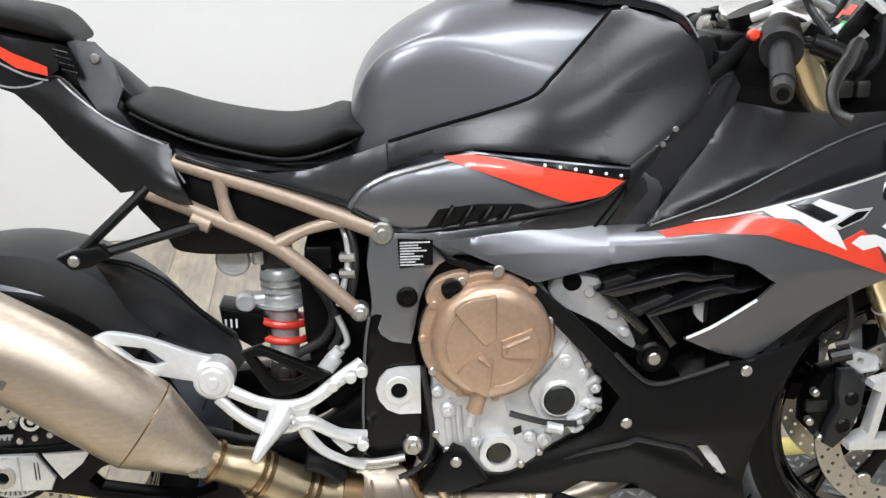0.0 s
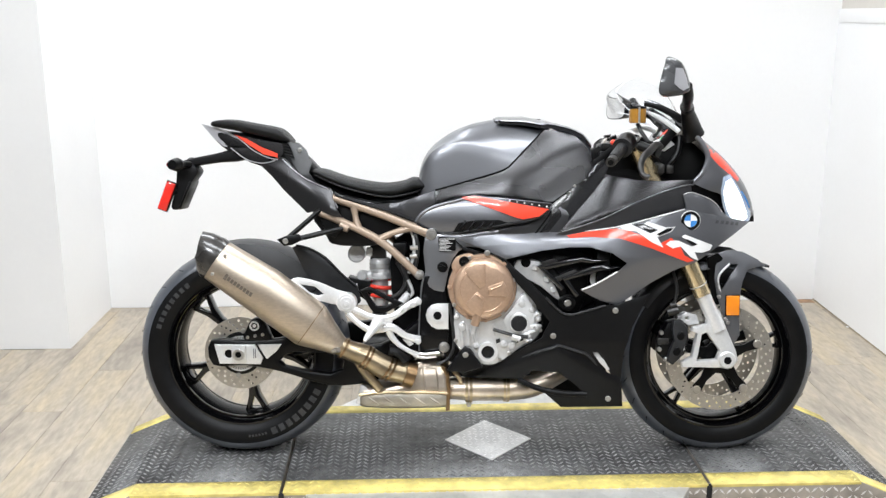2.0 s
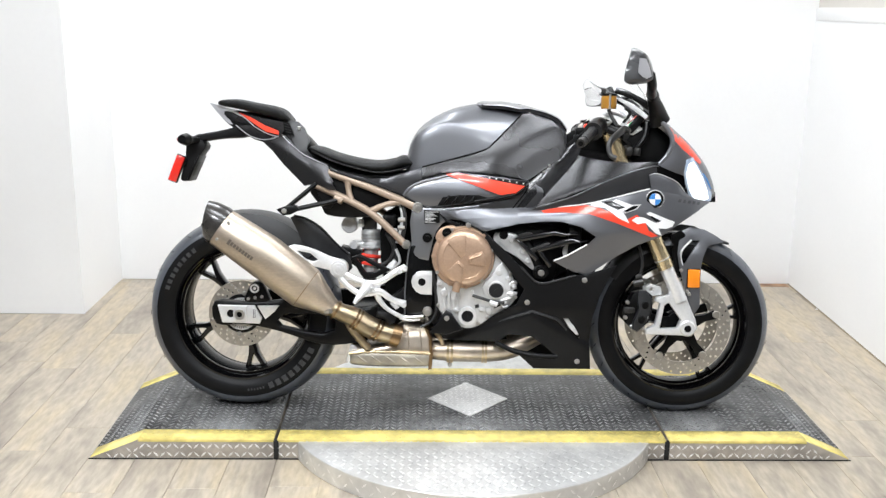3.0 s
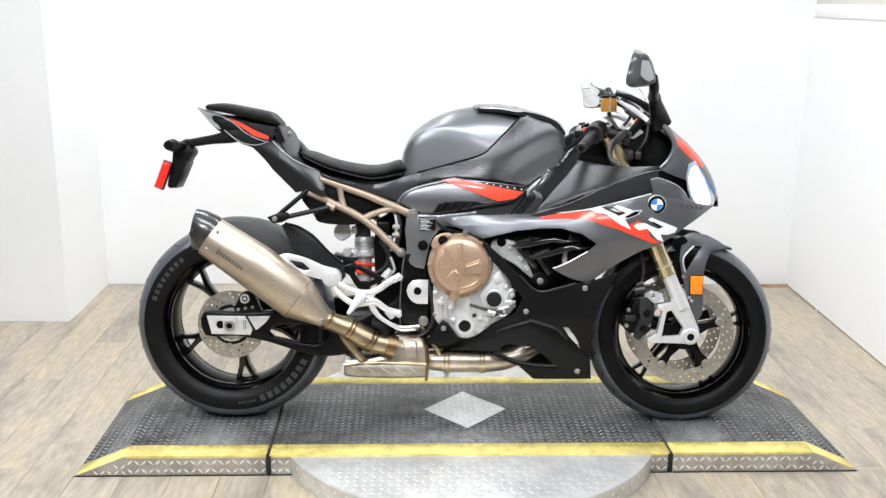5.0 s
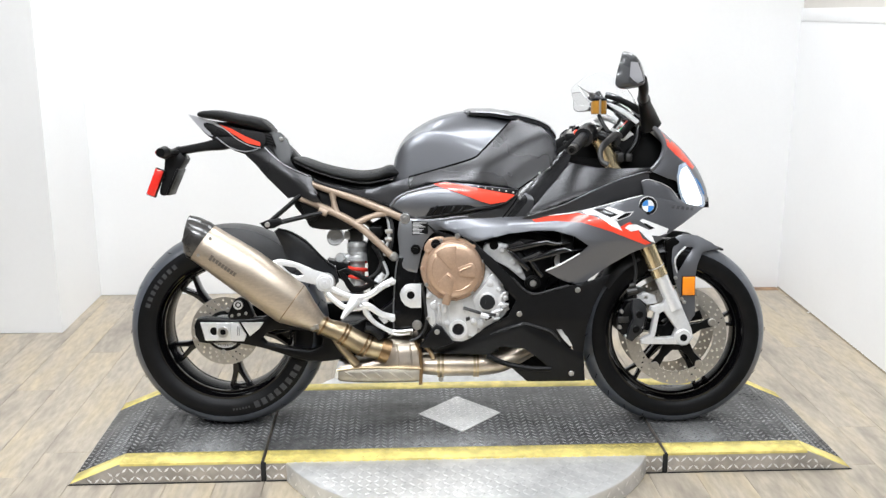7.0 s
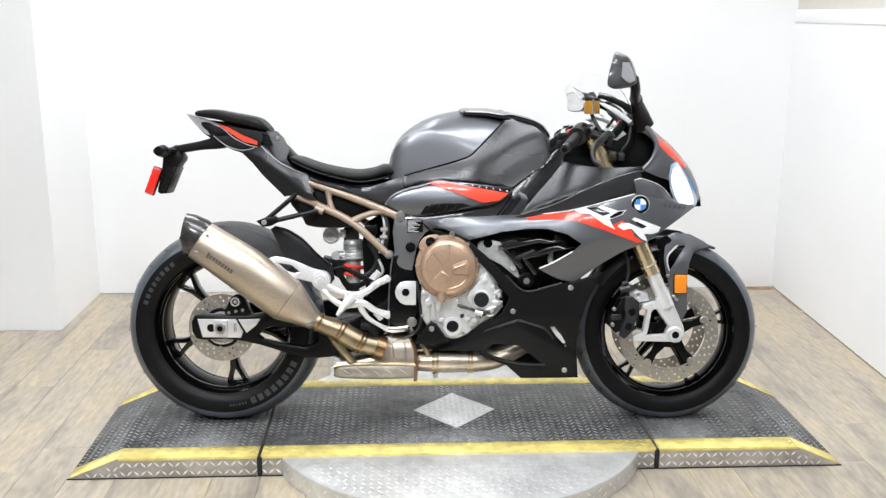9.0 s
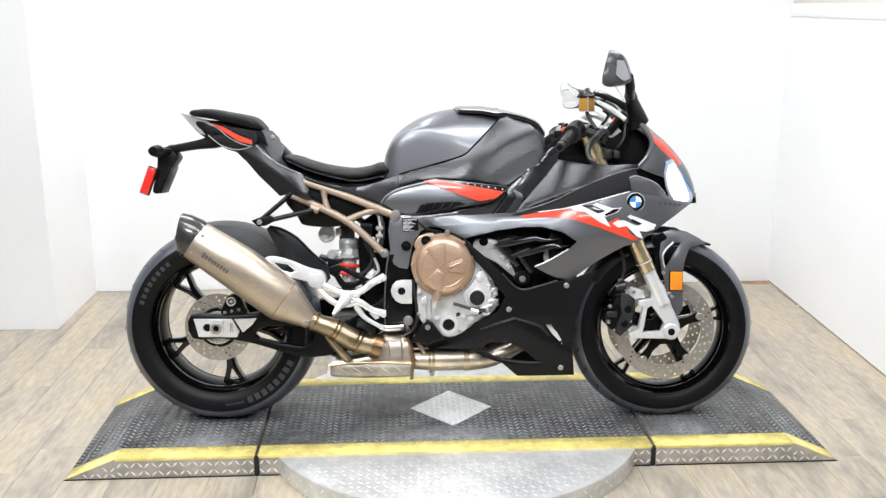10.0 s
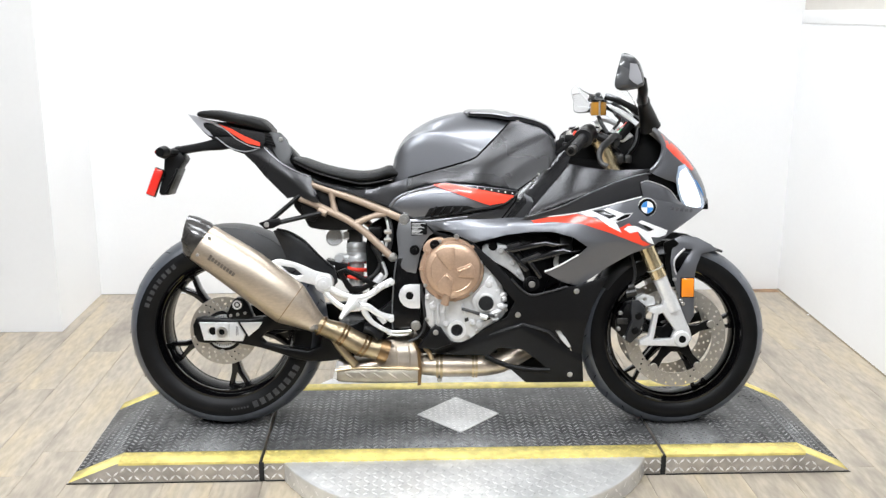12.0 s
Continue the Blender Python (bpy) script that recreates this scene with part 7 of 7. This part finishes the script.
for side in (-1, 1):
    leg = part("fender_leg", panel([(0.697, 0.6), (0.73, 0.614), (0.775, 0.608), (0.818, 0.586), (0.838, 0.568), (0.788, 0.557), (0.772, 0.52), (0.764, 0.47), (0.768, 0.36), (0.75, 0.33), (0.735, 0.34), (0.718, 0.42), (0.698, 0.478), (0.69, 0.53)], lambda x, z: 0.084 - max(0, z - 0.52) * 0.18, 0.005, 0.016, [[(0.703, 0.535), (0.728, 0.572), (0.76, 0.572), (0.735, 0.535), (0.712, 0.495), (0.703, 0.51)]], side=side), GREY, fend, "grey painted fender leg")
    part("leg_inner", panel([(0.668, 0.59), (0.70, 0.605), (0.715, 0.59), (0.692, 0.535), (0.698, 0.475), (0.72, 0.41), (0.71, 0.4), (0.688, 0.46), (0.676, 0.52)], lambda x, z: 0.074, 0.005, 0.02, side=side), SATIN, fend)
    part("leg_edge", tube([(x, side * 0.0805, z) for x, z in ((0.733, 0.574), (0.706, 0.545), (0.7, 0.52), (0.708, 0.49))], 0.0035, 8), SILVER, leg)
    part("amber_reflector", box(0.724, 0.763, side * 0.084, side * 0.094, 0.421, 0.48, 0.003), AMBER, leg, "amber side reflector")
    part("reflector_seat", box(0.7215, 0.7655, side * 0.083, side * 0.0875, 0.4185, 0.4825, 0.002), SATIN, leg)
    for x, z in ((0.703, 0.476), (0.724, 0.408), (0.732, 0.398)):
        part("leg_bolt", disc(x, z, side * 0.08, side * 0.089, 0.006, 14, 0.002), STEEL, leg)

# -- bars, levers, clocks
part("upper_clamp", slab([(0.4, 0.93), (0.44, 0.955), (0.5, 0.93), (0.49, 0.905), (0.44, 0.9)], -0.125, 0.125, 0.008), SATIN, bike, "black upper fork clamp")
for side in (-1, 1):
    part("clamp_top", moved(disc(0, 0, 0, -0.012, 0.03, 24, 0.003), Matrix.Translation((0.435, side * 0.1, 0.945)) @ pose(0, 0, 0, -65)), STEEL, bike)
part("clamp_filler", body([(0.325, 0.9, 0.8, 0.05), (0.36, 0.925, 0.79, 0.068), (0.41, 0.93, 0.79, 0.08), (0.45, 0.92, 0.8, 0.08)], 16, 3), VOID, bike)
part("steering_head", tube([(0.415, 0, 0.96), (0.5, 0, 0.76)], 0.035, 18), SATIN, bike)
for side in (-1, 1):
    bar = part("handlebar", tube([(0.44, side * 0.06, 0.945), (0.412, side * 0.13, 0.931), (0.341, side * 0.31, 0.88)], 0.011, 14, smooth=False), SATIN, bike, "black clip-on handlebar")
    part("grip", tube([(0.39, side * 0.185, 0.914), (0.387, side * 0.19, 0.912), (0.349, side * 0.29, 0.885), (0.346, side * 0.297, 0.883)], [0.0175, 0.016, 0.0155, 0.016], 24, smooth=False), GRIPGREY, bar, "black rubber grip")
    part("bar_end", tube([(0.346, side * 0.297, 0.883), (0.335, side * 0.323, 0.876)], [0.0145, 0.0135], 20), LEVERGREY, bar)
    part("bar_end_screw", tube([(0.337, side * 0.322, 0.8765), (0.334, side * 0.327, 0.875)], 0.0075, 12), VOID, bar)
    part("switch_block", tube([(0.42, side * 0.11, 0.936), (0.412, side * 0.13, 0.931), (0.392, side * 0.18, 0.916)], [0.026, 0.028, 0.024], 20), SATIN, bar)
    part("grip_flange", tube([(0.3955, side * 0.172, 0.9185), (0.3895, side * 0.186, 0.9138)], [0.0295, 0.0285], 28), GRIPGREY, bar, "dusty black rubber flange")
    part("lever_perch", tube([(0.44, side * 0.17, 0.922), (0.475, side * 0.185, 0.908), (0.49, side * 0.2, 0.9)], 0.014, 12), SATIN, bar)
    part("lever", tube([(0.5, side * 0.19, 0.915), (0.481, side * 0.21, 0.923), (0.456, side * 0.24, 0.905), (0.436, side * 0.255, 0.888), (0.428, side * 0.262, 0.866), (0.433, side * 0.27, 0.843), (0.449, side * 0.278, 0.834)], [0.009, 0.0105, 0.0105, 0.0095, 0.0085, 0.0075, 0.0085], 12, flat=0.7), LEVERGREY, bar, "grey cast brake lever")
part("start_button", disc(0.376, 0.931, -0.115, -0.13, 0.008, 14, 0.003), RED, bike)
rs = part("brake_reservoir", moved(lathe([(0, -0.022), (0.022, -0.022), (0.0245, -0.017), (0.0245, 0.018), (0, 0.018)], 28), Matrix.Translation((0.445, -0.12, 1.008)) @ pose(0, 0, 0, 90)), FLUID, bike, "amber brake fluid reservoir")
part("reservoir_lid", moved(lathe([(0, 0), (0.0255, 0), (0.0255, 0.007), (0, 0.01)], 24), Matrix.Translation((0.445, -0.12, 1.026)) @ pose(0, 0, 0, 90)), SATIN, rs)
part("reservoir_hose", tube([(0.445, -0.12, 0.985), (0.455, -0.13, 0.96), (0.47, -0.16, 0.93)], 0.006, 10), CABLE, rs)
part("reservoir_strap", tube([(0.445, -0.1425, 0.985), (0.445, -0.1435, 1.03)], 0.0035, 8), STEEL, rs)
for pts, r, m in (([(0.44, -0.14, 0.925), (0.475, -0.12, 0.918), (0.5, -0.1, 0.9), (0.505, -0.06, 0.86)], 0.0045, CABLE), ([(0.43, -0.16, 0.92), (0.475, -0.14, 0.905), (0.52, -0.1, 0.875)], 0.004, CABLE), ([(0.4, -0.05, 0.95), (0.46, -0.09, 0.975), (0.51, -0.08, 0.96)], 0.007, ALU), ([(0.5, -0.1, 0.99), (0.518, -0.09, 0.975), (0.5, -0.08, 0.945)], 0.005, CABLE)):
    part("control_cable", tube(pts, r, 10), m, bike)
part("clutch_master", slab(curve2([(0.395, 0.936), (0.42, 0.95), (0.452, 0.968), (0.462, 0.955), (0.44, 0.935), (0.41, 0.926)], 2), -0.075, -0.045, 0.005), TOPCLAMP, bike, "silver cast clamp on the bar")
part("clamp_slot", slab([(0.42, 0.946), (0.436, 0.953), (0.438, 0.949), (0.422, 0.942)], -0.0755, -0.077), VOID, bike)
for cx, cz in ((0.405, 0.933), (0.443, 0.942), (0.463, 0.965)):
    part("clamp_screw", disc(cx, cz, -0.07, -0.082, 0.0055, 12, 0.0015), STEEL, bike)
part("clutch_master", slab(curve2([(0.38, 0.923), (0.385, 0.942), (0.405, 0.951), (0.44, 0.946), (0.453, 0.927), (0.435, 0.92), (0.405, 0.917)], 2), 0.105, 0.135, 0.005), TOPCLAMP, bike, "silver cast clamp on the bar")
part("clamp_boss", merge(disc(0.421, 0.933, 0.106, 0.094, 0.0115, 20, 0.003), disc(0.397, 0.929, 0.106, 0.1, 0.009, 16, 0.002)), TOPCLAMP, bike)
part("clamp_cap", box(0.389, 0.433, 0.1, 0.14, 0.949, 0.956, 0.003), SATIN, bike)
part("ignition_block", merge(box(0.352, 0.39, -0.06, 0.05, 0.9, 0.929, 0.005), box(0.345, 0.37, -0.075, -0.03, 0.878, 0.905, 0.005)), SATIN, bike)
DASH = Matrix.Translation((0.55, 0, 0.958)) @ Matrix.Rotation(radians(40), 4, "Y")
dash = part("dashboard", moved(box(-0.012, 0.012, -0.105, 0.105, -0.055, 0.05, 0.006), DASH), SATIN, bike, "black dashboard display")
part("display_glass", moved(box(-0.0135, -0.0122, -0.1, 0.1, -0.045, 0.043), DASH), GLOSSBLACK, dash)
part("display_mark", moved(slab([(-0.0142, -0.0315), (-0.0142, -0.026), (-0.0136, -0.026), (-0.0136, -0.0315)], -0.05, -0.036), DASH), RED, dash)
part("display_mark", moved(slab([(-0.0142, -0.024), (-0.0142, -0.008), (-0.0136, -0.008), (-0.0136, -0.024)], -0.066, -0.05), DASH), RED, dash)
part("display_mark", moved(slab([(-0.0142, -0.017), (-0.0142, 0.001), (-0.0136, 0.001), (-0.0136, -0.017)], -0.09, -0.066), DASH), RED, dash)
part("display_mark", moved(box(-0.0142, -0.0136, -0.096, -0.083, -0.04, -0.027), DASH), GREENLAMP, dash)
# near-black filler added for the shade in the cockpit
part("cockpit_shade_fill", body([(0.46, 0.88, 0.78, 0.09), (0.55, 0.95, 0.76, 0.105), (0.61, 0.94, 0.76, 0.11), (0.66, 0.9, 0.76, 0.085)], 16, 3), VOID, bike)
part("cockpit_trim", tube([(0.53, -0.12, 0.86), (0.56, -0.125, 0.9), (0.57, -0.11, 0.95)], 0.008, 8), SATIN, bike)
for fx in (0.503, 0.528):
    part("wire_plug", box(fx, fx + 0.02, -0.135, -0.1, 0.842, 0.866, 0.003), LEVERGREY, bike)
part("cowl_rim", tube([(0.47, -0.095, 1.052), (0.515, -0.112, 1.033), (0.568, -0.126, 0.984), (0.622, -0.136, 0.935), (0.644, -0.14, 0.892), (0.633, -0.142, 0.85), (0.606, -0.143, 0.818)], [0.004, 0.006, 0.007, 0.008, 0.008, 0.007, 0.006], 10), GREY, bike, "grey cowl rim")
part("cowl_rim", tube([(0.47, 0.095, 1.052), (0.515, 0.112, 1.033), (0.568, 0.126, 0.984), (0.622, 0.136, 0.935), (0.644, 0.14, 0.892), (0.633, 0.142, 0.85), (0.606, 0.143, 0.818)], [0.004, 0.006, 0.007, 0.008, 0.008, 0.007, 0.006], 10), GREY, bike, "grey cowl rim")

# -- windscreen
REAR_EDGE = smooth_path([(0.468, 0, 1.129), (0.422, -0.04, 1.107), (0.389, -0.08, 1.072), (0.417, -0.125, 1.024)], 8)
FRONT_EDGE = smooth_path([(0.6, 0, 1.0), (0.596, -0.06, 0.987), (0.58, -0.11, 0.968), (0.558, -0.136, 0.958)], 8)
rings = []
for k in range(9):
    u = k / 8
    half = []
    for a, b in zip(FRONT_EDGE, REAR_EDGE):
        q = a.lerp(b, u)
        half.append(q + Vector((0.35, 0, 1)) * (0.022 * math.sin(u * math.pi) * (1 + 0.1 * q.y / 0.13)))
    outer = half[::-1] + [Vector((q.x, -q.y, q.z)) for q in half[1:]]
    rings.append(outer + [q - Vector((0.0025, 0, 0.0015)) for q in outer[::-1]])
ws = part("windscreen", skin(rings), SCREEN, bike, "clear curved windscreen", angle=60)
ws.visible_shadow = False
for side in (-1, 1):
    part("screen_surround", tube([(0.615, side * 0.06, 0.985), (0.588, side * 0.115, 0.962), (0.564, side * 0.13, 0.998), (0.507, side * 0.13, 1.029), (0.461, side * 0.13, 1.04)], [0.008, 0.011, 0.011, 0.009, 0.005], 12, flat=0.5), SATIN, bike, "black band under the windscreen")
    part("screen_trim", tube([(0.476, side * 0.118, 1.017), (0.519, side * 0.118, 0.995), (0.566, side * 0.118, 0.961)], [0.004, 0.008, 0.007], 10, flat=0.4), SILVER, bike, "bright strip under the windscreen")
    part("screen_edge", tube([(q.x, side * abs(q.y) * 1.004, q.z) for q in (r[0] for r in rings[::2])], 0.0014, 8), WHITE, ws)
part("screen_rim", tube([q for q in REAR_EDGE[::-3]] + [(q.x, -q.y, q.z) for q in REAR_EDGE[3::3]], 0.0012, 8), WHITE, ws)
part("dash_bracket", slab([(0.49, 0.93), (0.535, 0.95), (0.56, 0.925), (0.53, 0.905), (0.5, 0.912)], -0.095, -0.085, 0.003), SILVER, bike, "bright bracket beside the dashboard")
part("dash_block", box(0.5, 0.57, -0.1, -0.04, 0.83, 0.875, 0.008), LEVERGREY, bike)

# -- mirrors
def near_depth(x, z):
    """Outer face of the mirror: a crease with one facet to the rear, one to the front and one to the top."""
    return 0.43 - max(0.3 * (0.478 + (z - 1.09) * 0.1 - x), 0.62 * (x - 0.478), 1.1 * (z - 1.122), 0.9 * (1.062 - z), 0.0)


for side in (-1, 1):
    stem = part("mirror", tube([(0.607, side * 0.118, 0.948), (0.59, side * 0.15, 0.98), (0.566, side * 0.205, 1.015), (0.558, side * 0.235, 1.026)], [0.034, 0.027, 0.0195, 0.0165], 16, n=4, flat=0.6), SATIN, bike, "black mirror on a tapered stalk")
    part("stalk_neck", tube([(0.556, side * 0.238, 1.026), (0.542, side * 0.3, 1.036), (0.533, side * 0.345, 1.05), (0.522, side * 0.375, 1.075)], [0.016, 0.0145, 0.0145, 0.014], 16), SATIN, stem)
    part("stalk_collar", tube([(0.562, side * 0.226, 1.022), (0.555, side * 0.24, 1.028)], 0.0185, 16), MATTE, stem)
    if side < 0:
        outline = curve2([(0.462, 1.146), (0.48, 1.144), (0.502, 1.126), (0.518, 1.09), (0.524, 1.064), (0.506, 1.055), (0.484, 1.05), (0.448, 1.048), (0.44, 1.066), (0.452, 1.122)], 3)
        shell = panel(outline, near_depth, 0.06, 0.008, lip=0.004)
        for v in shell.verts:
            v.co.x += 0.3 * max(0.0, v.co.y + near_depth(v.co.x, v.co.z) - 0.004)
        part("mirror_housing", shell, MIRRORSHELL, stem, "gloss dark grey angular housing", angle=28)
        part("indicator_lens", panel([(0.479, 1.117), (0.5, 1.116), (0.513, 1.09), (0.519, 1.068), (0.503, 1.06), (0.489, 1.066), (0.476, 1.077)], off(near_depth, 0.003), 0.004, 0.012, lip=0.0005), TIPSILVER, stem, "clear silvered indicator lens")
        pane = [Vector((0.443, -0.41, 1.064)), Vector((0.456, -0.368, 1.064)), Vector((0.466, -0.368, 1.12)), Vector((0.453, -0.41, 1.12))]
        part("mirror_glass", skin([pane, [q + Vector((0.003, 0.001, 0)) for q in pane]]), CHROME, stem)
        continue
    MZ = 1.049
    base = [(-0.04, -0.03), (-0.044, 0.0), (-0.035, 0.026), (0.0, 0.035), (0.034, 0.029), (0.045, 0.006), (0.04, -0.024), (0.024, -0.035), (-0.01, -0.037)]
    loop = [(q.x, q.z) for q in smooth_path([(u, 0, v) for u, v in base], 3, True)]
    turn = Matrix.Translation((0.487, side * 0.375, 0)) @ Matrix.Rotation(radians(36), 4, "Z") @ Matrix.Translation((-0.475, -side * 0.375, 0))
    rings = [[Vector((x + 0.15 * b * k, side * (0.375 + a * k), MZ + b * k)) for a, b in loop] for x, k in ((0.449, 0.99), (0.452, 1.01), (0.469, 1.0), (0.489, 0.95), (0.506, 0.75), (0.516, 0.45), (0.519, 0.2))]
    part("mirror_housing", moved(skin(rings), turn), GLOSSBLACK, stem, angle=60)
    face = [[Vector((x + 0.15 * b * 0.92, side * (0.375 + a * 0.92), MZ + b * 0.92)) for a, b in loop] for x in (0.4475, 0.4487)]
    part("mirror_glass", moved(skin(face), turn), CHROME, stem)

# ---- floor planks ----
random.seed(5)
PLANK_W, PLANK_L = 0.145, 1.1
lengths = {}
x = -4.2
while x < 1.95:
    y = FRONT - random.uniform(0, PLANK_L)
    while y < BACK:
        y0, y1 = max(y, FRONT), min(y + PLANK_L, BACK - 0.004)
        limit = NICHE if x + PLANK_W < LEFT + 0.002 else BACK
        y1 = min(y1, limit - 0.003)
        if y1 - y0 > 0.05:
            key = round(y1 - y0, 3)
            if key not in lengths:
                bm = box(0.0004, PLANK_W - 0.0004, 0.0004, key - 0.0004, -0.012, 0.0)
                top = [e for e in bm.edges if e.verts[0].co.z > -0.001 and e.verts[1].co.z > -0.001]
                bmesh.ops.bevel(bm, geom=top, offset=0.001, segments=1, affect="EDGES")
                me = bpy.data.meshes.new("plank")
                bm.to_mesh(me)
                bm.free()
                me.materials.append(WOOD)
                lengths[key] = me
            ob = new("plank", lengths[key])
            ob.parent = bpy.data.objects["floor"]
            ob.location = (x, y0, 0)
        y += PLANK_L
    x += PLANK_W
